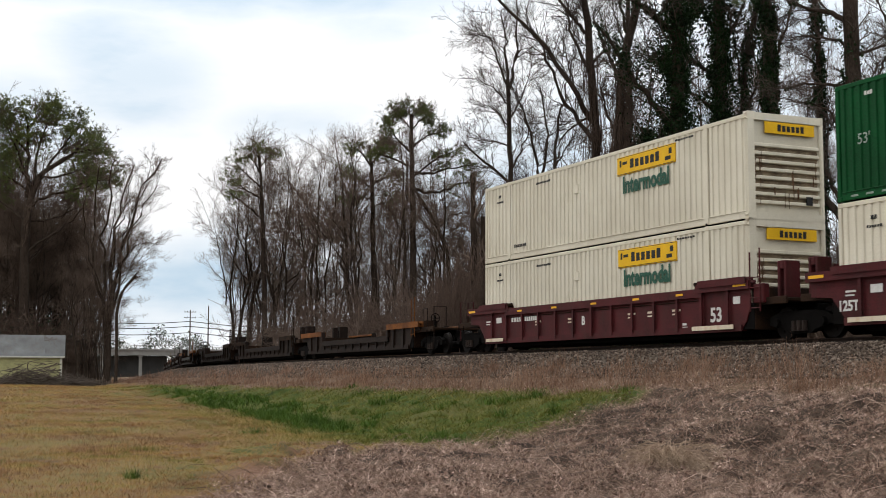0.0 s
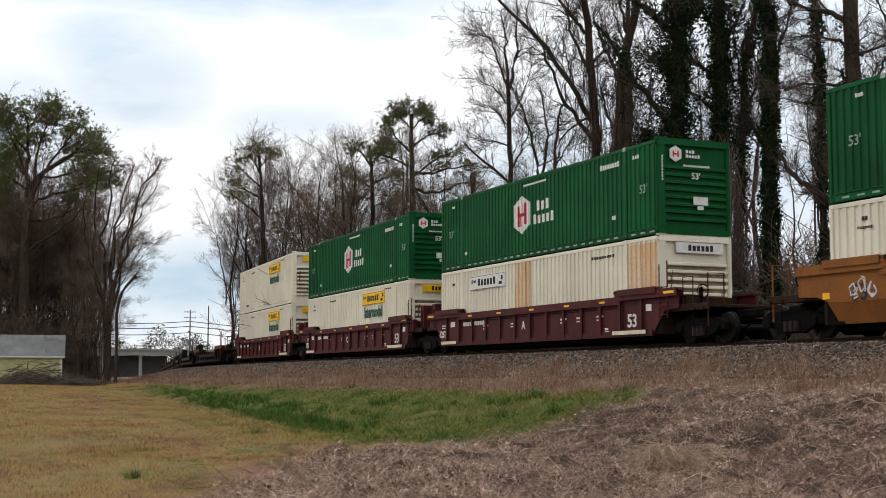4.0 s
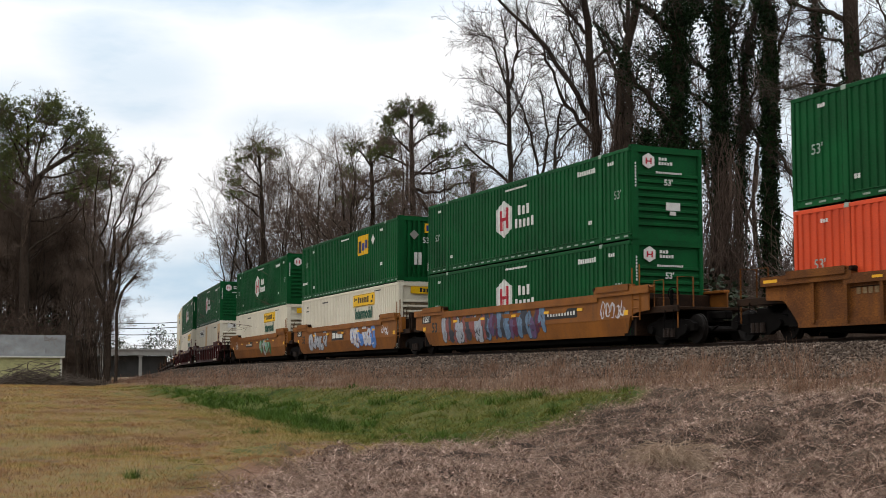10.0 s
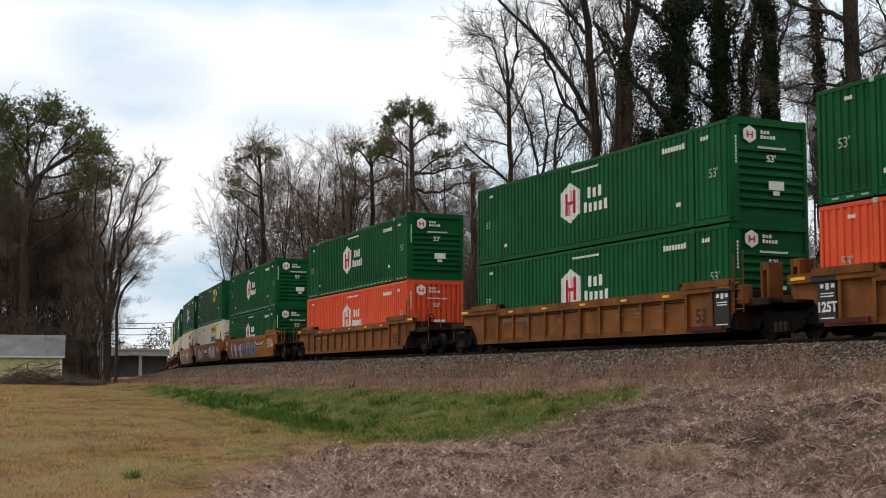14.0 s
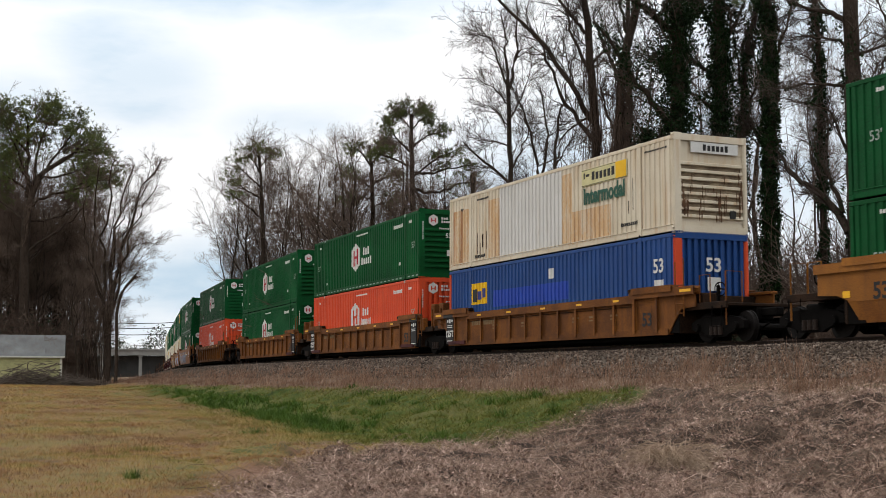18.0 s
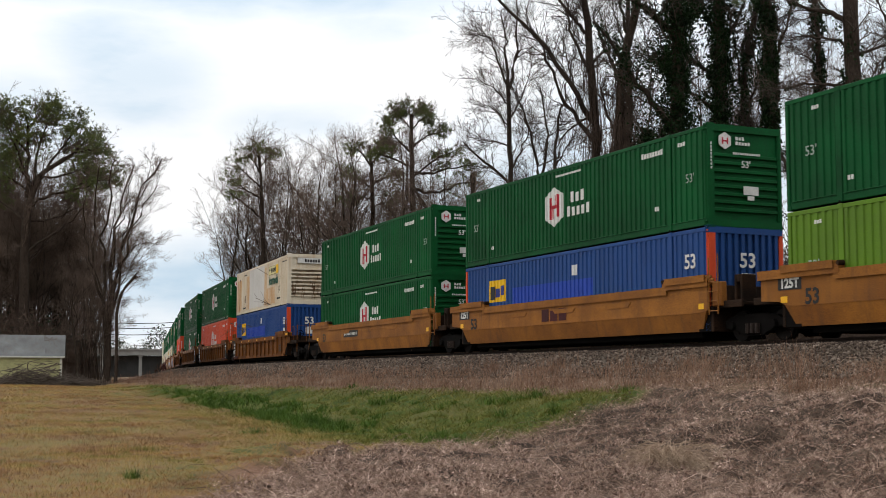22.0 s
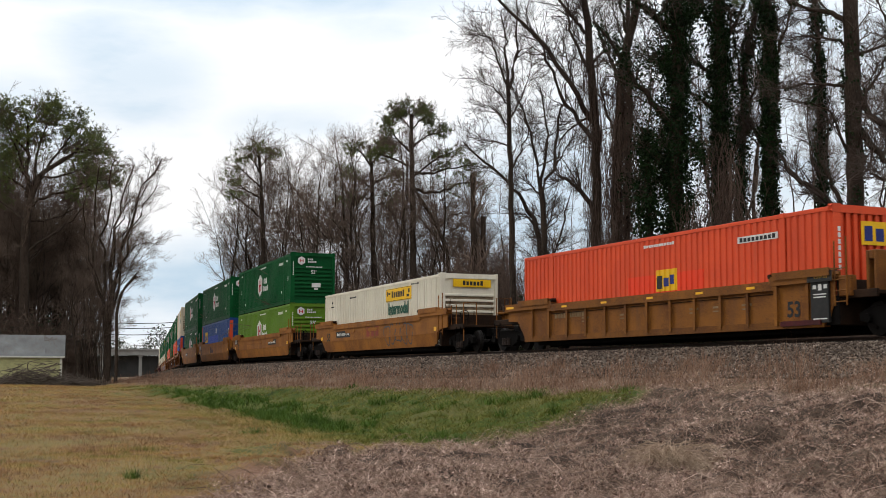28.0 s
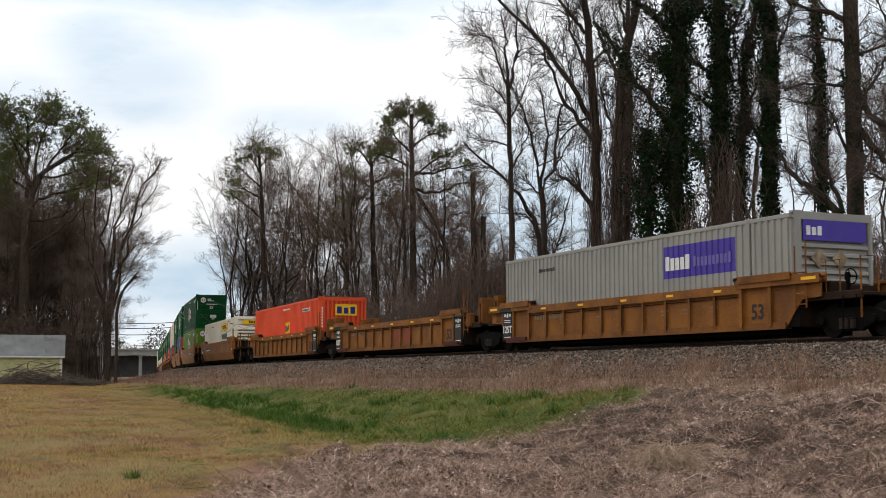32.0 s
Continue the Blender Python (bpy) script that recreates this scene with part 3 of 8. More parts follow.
def container(label, mat, dashes=False, end="ribs", post_mat=None):
    """A corrugated 53-foot container, origin at the middle of its base; the camera sees its -y side and +x end."""
    c = thing("shipping_container", label, "container", "containers on the train")
    h = LEN / 2
    post_mat = post_mat or mat
    for sy in (-1, 1):
        for k, (a, b) in enumerate(((-h + 0.12, -6.215), (-5.965, 5.965), (6.215, h - 0.12))):
            part("side_wall", side_wall(a, b, 0.16, HGT - 0.11, sy), mat, c)
        part("bottom_rail", Shape().box(-h + 0.1, h - 0.1, sy * (HALF - 0.02), sy * (HALF - 0.09), 0.02, 0.215, 0.012), mat, c)
        part("rail_lip", Shape().box(-h + 0.16, h - 0.16, sy * (HALF + 0.006), sy * (HALF - 0.06), 0.205, 0.235, 0.008), mat, c)
        part("top_rail", Shape().box(-h + 0.1, h - 0.1, sy * (HALF - 0.004), sy * (HALF - 0.08), HGT - 0.115, HGT, 0.012), mat, c)
        for px in (-6.09, 6.09):
            part("lifting_post", Shape().box(px - 0.1, px + 0.1, sy * (HALF + 0.008), sy * (HALF - 0.09), 0.02, HGT - 0.02, 0.012), mat, c)
            part("lifting_casting", Shape().box(px - 0.09, px + 0.09, sy * (HALF + 0.014), sy * (HALF - 0.16), HGT - 0.12, HGT + 0.012, 0.012), PALE_CAST if dashes else mat, c)
            part("twist_lock", Shape().box(px - 0.055, px + 0.055, sy * (HALF + 0.01), sy * (HALF - 0.12), -0.03, 0.075, 0.02), STEEL_DARK, c)
        for ex in (-1, 1):
            part("corner_post", Shape().box(ex * h, ex * (h - 0.13), sy * HALF, sy * (HALF - 0.15), 0.12, HGT - 0.12, 0.015), post_mat, c)
            for z in (0.0, HGT - 0.12):
                part("corner_casting", Shape().box(ex * (h + 0.003), ex * (h - 0.17), sy * (HALF + 0.003), sy * (HALF - 0.16), z, z + 0.12, 0.015), mat, c)
    part("roof", Shape().box(-h + 0.1, h - 0.1, -HALF + 0.07, HALF - 0.07, HGT - 0.06, HGT - 0.025), mat, c)
    part("floor", Shape().box(-h + 0.1, h - 0.1, -HALF + 0.07, HALF - 0.07, 0.05, 0.13), STEEL_DARK, c)
    for ex in (-1, 1):
        x0 = ex * (h - 0.10)
        if end == "ribs":
            part("end_wall", Shape().box(x0 - 0.02, x0 + 0.005, -1.16, 1.16, 0.1, HGT - 0.1), mat, c)
            for k in range(8 if ex > 0 else 9):
                z = 0.42 + k * 0.225
                part("rib", Shape().box(min(x0, x0 + ex * 0.092), max(x0, x0 + ex * 0.092), -1.12, 1.12, z, z + 0.10, 0.015), mat, c)
        else:
            part("end_wall", Shape().box(x0 - 0.02, x0 - ex * 0.012, -1.16, 1.16, 0.1, HGT - 0.1), mat, c)
            for k in range(10):
                y = -1.13 + k * 0.235
                part("rib", Shape().box(min(x0, x0 + ex * 0.08) - 0.012, max(x0, x0 + ex * 0.08), y, y + 0.12, 0.14, HGT - 0.14, 0.008), mat, c)
        part("end_header", Shape().box(ex * h, ex * (h - 0.1), -1.15, 1.15, HGT - 0.14, HGT, 0.012), mat, c)
        part("end_sill", Shape().box(ex * h, ex * (h - 0.1), -1.15, 1.15, 0.0, 0.16, 0.012), mat, c)
    if dashes:
        for k in range(30):
            x = -7.6 + k * 0.52
            if abs(abs(x) - 6.09) > 0.2:
                part("slot", Shape().box(x, x + 0.24, -HALF + 0.012, -HALF + 0.03, 0.085, 0.135), PALE_CAST, c)
    return c


# ======================= trees =======================
def tubes(paths, radii, sides):
    """Tapered tubes round many polylines at once: paths (N, P, 3), radii (N, P)."""
    n, p, _ = paths.shape
    d = np.gradient(paths, axis=1)
    d /= np.linalg.norm(d, axis=2, keepdims=True) + 1e-9
    ref = np.where(np.abs(d[..., 2:3]) < 0.9, np.array([0, 0, 1.0]), np.array([1.0, 0, 0]))
    a = np.cross(d, ref)
    a /= np.linalg.norm(a, axis=2, keepdims=True) + 1e-9
    b = np.cross(d, a)
    w = np.arange(sides) * 2 * np.pi / sides
    ring = paths[:, :, None] + radii[:, :, None, None] * (a[:, :, None] * np.cos(w)[:, None] + b[:, :, None] * np.sin(w)[:, None])
    i = np.arange(n * p * sides).reshape(n, p, sides)
    j = np.roll(i, -1, axis=2)
    f = np.stack([i[:, :-1], j[:, :-1], j[:, 1:], i[:, 1:]], -1).reshape(-1, 4)
    return ring.reshape(-1, 3), f


def sprout(rng, paths, radii, count, length, angle, lift, points, lo=0.25, hi=1.0, thin=0.5, bend=0.25, crook=0.075, tip=0.35):
    """Branches from each polyline: count of them, spread over lo..hi of it."""
    n, p, _ = paths.shape
    at = rng.uniform(lo, hi, (n, count)) * (p - 1)
    k = np.minimum(at.astype(int), p - 2)
    fr = (at - k)[..., None]
    rows = np.arange(n)[:, None]
    base = paths[rows, k] * (1 - fr) + paths[rows, k + 1] * fr
    rad = (radii[rows, k] * (1 - fr[..., 0]) + radii[rows, k + 1] * fr[..., 0]) * thin
    axis_d = paths[rows, k + 1] - paths[rows, k]
    axis_d /= np.linalg.norm(axis_d, axis=2, keepdims=True) + 1e-9
    side = rng.normal(size=(n, count, 3))
    side -= (side * axis_d).sum(2, keepdims=True) * axis_d
    side /= np.linalg.norm(side, axis=2, keepdims=True) + 1e-9
    ang = np.radians(rng.normal(angle, 15, (n, count, 1)))
    d = axis_d * np.cos(ang) + side * np.sin(ang)
    d[..., 2] += lift
    d /= np.linalg.norm(d, axis=2, keepdims=True)
    ln = (length * rng.uniform(0.55, 1.2, (n, count)))[..., None, None] if np.isscalar(length) else (length[:, None] * rng.uniform(0.55, 1.2, (n, count)))[..., None, None]
    t = np.linspace(0, 1, points)[:, None]
    curl = rng.normal(size=(n, count, 1, 3)) * bend * 0.7
    curl[..., 2] += lift * 0.6
    out = base[:, :, None] + ln * (d[:, :, None] * t + curl * (t ** 2) * 0.5)
    wig = rng.normal(size=out.shape) * crook * ln / math.sqrt(points)
    wig[:, :, 0] = 0
    wig = np.cumsum(wig, axis=2)
    out = out + wig
    rr = rad[..., None] * np.linspace(1, tip, points)
    return out.reshape(-1, points, 3), rr.reshape(-1, points)


def join(groups):
    v, f, o = [], [], 0
    for a, b in groups:
        v.append(a)
        f.append(b + o)
        o += len(a)
    return np.concatenate(v), np.concatenate(f)


def trunk_path(rng, height, lean=0.03, points=10, r0=0.25, wander=0.012):
    z = np.linspace(0, 1, points)
    drift = np.cumsum(rng.normal(0, wander, (points, 2)), axis=0) * height
    drift -= drift[0]
    tilt = rng.normal(0, lean, 2) * height
    p = np.stack([drift[:, 0] + tilt[0] * z, drift[:, 1] + tilt[1] * z, height * z], 1)
    r = r0 * (1 - 0.93 * z ** 0.85)
    r[0] *= 1.35
    return p[None], r[None]


def bare_tree(seed, height, r0, limbs=18, second=7, twigs=7, fine=2, start=0.3, spread=0.30, forks=2):
    """Trunk with limbs, and the bare crown of twigs, as two meshes."""
    rng = np.random.default_rng(seed)
    tp, tr = trunk_path(rng, height, r0=r0)
    fp, fr = sprout(rng, tp, tr, forks, height * 0.45, 20, 0.1, 10, 0.3, 0.55, 0.7, 0.12, tip=0.1)
    mp_, mr = np.concatenate([tp, fp]), np.concatenate([tr, fr])
    per = max(4, limbs // (1 + forks))
    l1, r1 = sprout(rng, mp_, mr, per, height * spread, 46, 0.22, 7, start, 0.98, 0.5, 0.3)
    shrink = np.clip(1.3 - 0.9 * l1[:, :1, 2:3] / height, 0.5, 1)
    l1 = l1[:, :1] + (l1 - l1[:, :1]) * shrink
    l2, r2 = sprout(rng, l1, r1, second, height * spread * 0.34, 46, 0.16, 5, 0.2, 1.0, 0.55, 0.3)
    l3, r3 = sprout(rng, l2, r2, twigs, height * spread * 0.15, 44, 0.10, 3, 0.1, 1.0, 0.6, 0.3)
    r2, r3 = np.clip(r2, 0.010, None), np.clip(r3, 0.006, 0.015)
    body = join([tubes(mp_, mr, 8), tubes(l1, np.clip(r1, 0.02, None), 5)])
    crown = [tubes(l2, r2, 4), tubes(l3, r3, 3)]
    if fine:
        l4, r4 = sprout(rng, l3, r3, fine, height * spread * 0.075, 42, 0.08, 2, 0.1, 1.0, 0.7, 0.2)
        crown.append(tubes(l4, np.clip(r4, 0.0045, 0.008), 3))
    return body, join(crown)


def tufts(rng, centres, size, blades, width, flat=1.0):
    """Sprays of narrow blades round each centre."""
    n = len(centres)
    d = rng.normal(size=(n, blades, 3))
    d[..., 2] = d[..., 2] * flat + 0.25
    d /= np.linalg.norm(d, axis=2, keepdims=True)
    s = rng.normal(size=(n, blades, 3))
    s = np.cross(d, s)
    s /= np.linalg.norm(s, axis=2, keepdims=True) + 1e-9
    ln = size * rng.uniform(0.5, 1.15, (n, blades, 1))
    base = np.repeat(centres[:, None], blades, 1)
    a = base + d * ln * 0.12 - s * width
    b = base + d * ln * 0.12 + s * width
    c = base + d * ln
    v = np.stack([a, b, c], 2).reshape(-1, 3)
    return v, np.arange(len(v)).reshape(-1, 3)


def puffs(rng, tips, clumps, wide=0.42, width=0.011):
    """Rounded clumps of needles round the tips of branches."""
    c = np.repeat(tips, clumps, 0) + rng.normal(0, wide * 0.55, (len(tips) * clumps, 3)) * np.array([1, 1, 0.62]) 
    return tufts(rng, c, 0.24, 22, width)


def leaves(rng, centres, size):
    """Small pointed leaves, one at each centre, turned at random."""
    n = len(centres)
    d = rng.normal(size=(n, 3))
    d /= np.linalg.norm(d, axis=1, keepdims=True)
    s = np.cross(d, rng.normal(size=(n, 3)))
    s /= np.linalg.norm(s, axis=1, keepdims=True) + 1e-9
    ln = size * rng.uniform(0.6, 1.3, (n, 1))
    v = np.stack([centres - d * ln * 0.5, centres + s * ln * 0.42, centres + d * ln * 0.6, centres - s * ln * 0.42], 1).reshape(-1, 3)
    return v, np.arange(len(v)).reshape(-1, 4)


def thicket(seed, height, stems=60, width=2.6):
    """Brambles and saplings: many thin stems that rise and arch."""
    rng = np.random.default_rng(seed)
    base = np.stack([rng.uniform(-width, width, stems), rng.uniform(-width * 0.6, width * 0.6, stems), np.zeros(stems)], 1)
    t = np.linspace(0, 1, 5)[None, :, None]
    d = np.concatenate([rng.normal(0, 0.22, (stems, 2)), np.ones((stems, 1))], 1)[:, None]
    arch = np.concatenate([rng.normal(0, 0.5, (stems, 2)), -rng.uniform(0, 0.45, (stems, 1))], 1)[:, None]
    ln = (height * rng.uniform(0.35, 1.0, stems))[:, None, None]
    p = base[:, None] + ln * (d * t + arch * t ** 2.2)
    r = np.full((stems, 5), 0.022) * np.linspace(1, 0.4, 5)
    l2, r2 = sprout(rng, p, r, 7, height * 0.22, 38, 0.12, 3, 0.2, 1.0, 0.7, 0.3)
    l3, r3 = sprout(rng, l2, r2, 4, height * 0.10, 38, 0.1, 2, 0.2, 1.0, 0.7, 0.2)
    return tubes(p, r, 4), join([tubes(l2, np.clip(r2, 0.007, None), 3), tubes(l3, np.clip(r3, 0.006, None), 3)])


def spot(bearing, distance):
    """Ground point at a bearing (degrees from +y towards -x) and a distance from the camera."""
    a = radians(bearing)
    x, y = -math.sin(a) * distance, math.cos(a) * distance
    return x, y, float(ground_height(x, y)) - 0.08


def quads(tri_or_quad, name, mat):
    return fast_mesh(name, tri_or_quad[0], tri_or_quad[1], mat)


PROTO = {}


def tree_proto(kind):
    if kind in PROTO:
        return PROTO[kind]
    rng_kind, k = kind.rstrip("0123456789"), int(kind[-1])
    if rng_kind == "bare":
        body, crown = bare_tree(100 + k, 22.0, 0.20 + 0.02 * k, 21, 8, 9, 3, 0.3 + 0.04 * (k % 3), 0.23 + 0.02 * (k % 2), 1 + k % 3)
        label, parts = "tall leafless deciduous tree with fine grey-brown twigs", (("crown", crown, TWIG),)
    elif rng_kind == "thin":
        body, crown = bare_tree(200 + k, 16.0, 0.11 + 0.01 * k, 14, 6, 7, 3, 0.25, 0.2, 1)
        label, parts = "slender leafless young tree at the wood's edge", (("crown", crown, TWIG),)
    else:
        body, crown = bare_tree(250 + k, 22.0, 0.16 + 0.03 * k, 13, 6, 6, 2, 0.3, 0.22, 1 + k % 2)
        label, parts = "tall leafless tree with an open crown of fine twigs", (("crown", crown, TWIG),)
    t = thing("tree", label, "tree", "trees along the railway")
    part("trunk", quads(body, "trunk", BARK), BARK, t)
    for n, g, m in parts:
        part(n, quads(g, n, m), m, t)
    PROTO[kind] = [t, 0, {"bare": 22.0, "airy": 22.0, "thin": 16.0}[rng_kind]]
    return PROTO[kind]


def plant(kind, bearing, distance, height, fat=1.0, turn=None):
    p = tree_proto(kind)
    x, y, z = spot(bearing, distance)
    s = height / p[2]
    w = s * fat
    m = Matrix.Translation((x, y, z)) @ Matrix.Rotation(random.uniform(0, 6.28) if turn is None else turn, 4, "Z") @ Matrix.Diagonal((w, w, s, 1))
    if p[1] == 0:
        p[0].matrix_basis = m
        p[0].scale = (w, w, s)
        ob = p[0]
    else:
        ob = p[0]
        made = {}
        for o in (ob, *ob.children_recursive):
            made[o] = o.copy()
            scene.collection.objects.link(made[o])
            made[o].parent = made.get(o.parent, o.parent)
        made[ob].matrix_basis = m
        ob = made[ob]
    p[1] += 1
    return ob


def bent(points, count, rng, slack):
    """A smooth line through a few points, with a little crookedness."""
    p = np.array(points, float)
    t = np.concatenate([[0], np.cumsum(np.linalg.norm(np.diff(p, axis=0), axis=1))])
    q = np.linspace(0, t[-1], count)
    out = np.stack([np.interp(q, t, p[:, i]) for i in range(3)], 1)
    for _ in range(2):
        out[1:-1] = 0.25 * out[:-2] + 0.5 * out[1:-1] + 0.25 * out[2:]
    out[1:-1] += rng.normal(0, slack, out[1:-1].shape)
    return out


def grow(bearing, distance, trunk, r0, r1, limbs, label, twig=1.4, dense=1.0, ivy=0, reach=0.3, limb_ivy=0, needles=0.0, shag=0, spray=(), bare=()):
    """A tree of its own: trunk and limbs run through points given as metres across from the foot and height; twigs, ivy,
    needle clumps and hanging vines follow from them."""
    rng = np.random.default_rng(int(bearing * 100) + int(distance))
    x, y, z = spot(bearing, distance)
    a = radians(bearing)
    across, away = np.array((math.cos(a), math.sin(a), 0)), np.array((-math.sin(a), math.cos(a), 0))
    flat = lambda pts, v0, v1: [tuple(across * u + away * (v0 + (v1 - v0) * k / max(len(pts) - 1, 1)) + np.array((0, 0, w - z))) for k, (u, w) in enumerate(pts)]
    t = thing("tree", label, "tree", "trees along the railway")
    t.location = (x, y, z)
    foot = [(trunk[0][0], z - 0.1)] + [p for p in trunk if p[1] > z + 0.5]
    tp = bent(flat(foot, 0, 0), 22, rng, 0.025)
    tr = np.linspace(r0, r1, 22)
    tr[:2] *= (1.35, 1.12)
    part("trunk", fast_mesh("trunk", *tubes(tp[None], tr[None], 10), BARK, True), BARK, t)
    paths, rads = [], []
    for r, pts in limbs:
        size = math.dist(pts[0], pts[-1])
        q = bent(flat(pts, 0, rng.uniform(-0.45, 0.45) * size), 12, rng, 0.012 * size)
        paths.append(q)
        rads.append(r * np.linspace(1, 0.3, 12))
        part("limb", fast_mesh("limb", *tubes(q[None], rads[-1][None], 7), BARK, True), BARK, t)
    paths, rads = np.array(paths), np.array(rads)
    if twig:
        top = np.stack([np.interp(np.linspace(10, 21, 12), range(22), tp[:, i]) for i in range(3)], 1)
        src, srr = np.concatenate([paths, top[None]]), np.concatenate([rads, np.linspace(tr[10], tr[21], 12)[None] * 0.5])
        l2, r2 = sprout(rng, src, srr, int(14 * dense), twig, 46, 0.18, 6, 0.22, 1.0, 0.42, 0.35)
        l3, r3 = sprout(rng, l2, r2, 7, twig * 0.45, 45, 0.12, 3, 0.15, 1.0, 0.55, 0.3)
        l4, r4 = sprout(rng, l3, r3, 5, twig * 0.2, 44, 0.08, 2, 0.1, 1.0, 0.6, 0.25)
        crown = join([tubes(l2, np.clip(r2, 0.010, 0.026), 4), tubes(l3, np.clip(r3, 0.0065, 0.014), 3), tubes(l4, np.clip(r4, 0.0045, 0.007), 3)])
        # crowns past 80 m take the paler, haze-tinted twig colour
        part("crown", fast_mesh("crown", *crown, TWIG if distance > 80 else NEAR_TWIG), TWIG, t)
    if needles:
        hold = [k for k in range(len(paths)) if k not in bare]
        n2, m2 = sprout(rng, paths[hold], rads[hold], int(16 * needles ** 0.6), twig * 0.55, 50, 0.05, 3, 0.42, 1.0, 0.4, 0.3)
        tips = np.concatenate([n2[:, -1], paths[hold][:, -1], paths[hold][:, -2]])
        part("needle_clumps", fast_mesh("needle_clumps", *puffs(rng, tips, int(11 * needles ** 0.6), 0.24 + 0.2 * needles, 0.014), NEEDLE), NEEDLE, t)
    if spray:
        n2, _ = sprout(rng, paths[list(spray)], rads[list(spray)], 7, 0.8, 50, 0.1, 3, 0.4, 1.0, 0.4, 0.3)
        part("needle_clumps", fast_mesh("needle_clumps", *puffs(rng, n2[:, -1], 10, 0.3, 0.007), NEEDLE), NEEDLE, t)
    cover = []
    if ivy:
        f = np.clip(np.repeat(rng.uniform(0, 1, ivy // 20 + 1), 20)[:ivy] + rng.normal(0, 0.008, ivy), 0, 1)
        k = f * 21
        i = np.minimum(k.astype(int), 20)
        on = tp[i] + (tp[i + 1] - tp[i]) * (k - i)[:, None]
        w = np.repeat(rng.uniform(0, 2 * np.pi, ivy // 20 + 1), 20)[:ivy] + rng.normal(0, 0.3, ivy)
        lump = np.clip(0.75 + 0.45 * np.sin(f * 31 + w * 2 + bearing) + 0.35 * np.sin(f * 77 - 1.7 * w) + 0.3 * np.sin(f * 13 + w), 0.12, None)
        rr = r0 * 0.85 + (np.abs(np.repeat(rng.normal(0, 0.5, ivy // 20 + 1), 20)[:ivy]) * reach * lump + np.abs(rng.normal(0, 0.06, ivy)))
        cover.append(on + np.stack([np.cos(w) * rr, np.sin(w) * rr, rng.normal(0, 0.12, ivy) - 0.3 * rr], 1))
    if limb_ivy:
        li = np.repeat(rng.integers(0, len(paths), limb_ivy // 40 + 1), 40)[:limb_ivy]
        lf = np.clip(np.repeat(rng.uniform(0, 0.95, limb_ivy // 40 + 1), 40)[:limb_ivy] * 11 + rng.normal(0, 0.3, limb_ivy), 0, 11)
        j = np.minimum(lf.astype(int), 10)
        on = paths[li, j] + (paths[li, j + 1] - paths[li, j]) * (lf - j)[:, None]
        cover.append(on + rng.normal(0, 1, (limb_ivy, 3)) * (np.array([0.30, 0.30, 0.34]) * max(reach, 0.2) * (1.2 + np.sin(lf * 2.3 + li))[:, None]))
    if cover:
        part("ivy", fast_mesh("ivy", *leaves(rng, np.concatenate(cover), 0.105), IVY), IVY, t)
    if shag:
        k = rng.uniform(4, 17, shag)
        i = k.astype(int)
        on = tp[i] + (tp[i + 1] - tp[i]) * (k - i)[:, None]
        w = rng.uniform(0, 2 * np.pi, shag)
        b0 = on + np.stack([np.cos(w), np.sin(w), np.zeros(shag)], 1) * (r0 * rng.uniform(0.7, 1.5, shag))[:, None]
        u = np.linspace(0, 1, 6)[None, :, None]
        fall = np.stack([np.cos(w) * 0.15, np.sin(w) * 0.15, -rng.uniform(0.8, 3.5, shag)], 1)[:, None]
        p = b0[:, None] + fall * u + np.cumsum(rng.normal(0, 0.06, (shag, 6, 3)), axis=1)
        p[..., 2] = np.maximum(p[..., 2], 0.1)
        r = np.full((shag, 6), 0.011)
        v2, s2 = sprout(rng, p, r, 4, 0.5, 55, -0.2, 3, 0.0, 1.0, 0.8, 0.4)
        part("hanging_growth", fast_mesh("hanging_growth", *join([tubes(p, r, 3), tubes(v2, np.clip(s2, 0.006, None), 3)]), VINE), VINE, t)["kind"] = "stuff"


VINE = material("dead_vine", (0.125, 0.086, 0.066), (0.065, 0.044, 0.034), 0.9, scale=0.6, fine=8, amount=0.5, bump=0.0, spec=0.1, random_value=0.2)


# the wood's near edge, beyond the track
grow(62.22, 64, [(-0.0, 3.5), (-0.0, 8.0), (-0.1, 11.9), (-0.1, 14.7), (-0.2, 16.4)], 0.17, 0.1, [
    (0.07, [(-0.2, 16.1), (-0.6, 17.3), (-1.0, 18.5), (-1.5, 19.3)]),
    (0.09, [(-0.1, 15.6), (0.2, 17.3), (0.3, 18.7), (0.2, 20.2)]),
    (0.08, [(-0.2, 16.4), (-0.3, 18.2), (-0.5, 19.9)]),
    (0.06, [(-0.1, 13.9), (-0.6, 14.7), (-1.2, 15.2)]),
    (0.06, [(-0.0, 11.9), (0.7, 13.3), (1.1, 14.7)]),
    (0.05, [(-0.1, 15.0), (-0.8, 15.9), (-1.8, 16.4)]),
    (0.05, [(-0.0, 13.0), (-0.7, 13.3), (-1.5, 13.5)]),
    (0.05, [(-1.0, 18.5), (-1.7, 18.7), (-2.3, 18.0)]),
    (0.05, [(-0.1, 14.4), (0.6, 15.6), (1.0, 17.0)])],
    "slim leafless tree with a tall airy crown", twig=1.5)
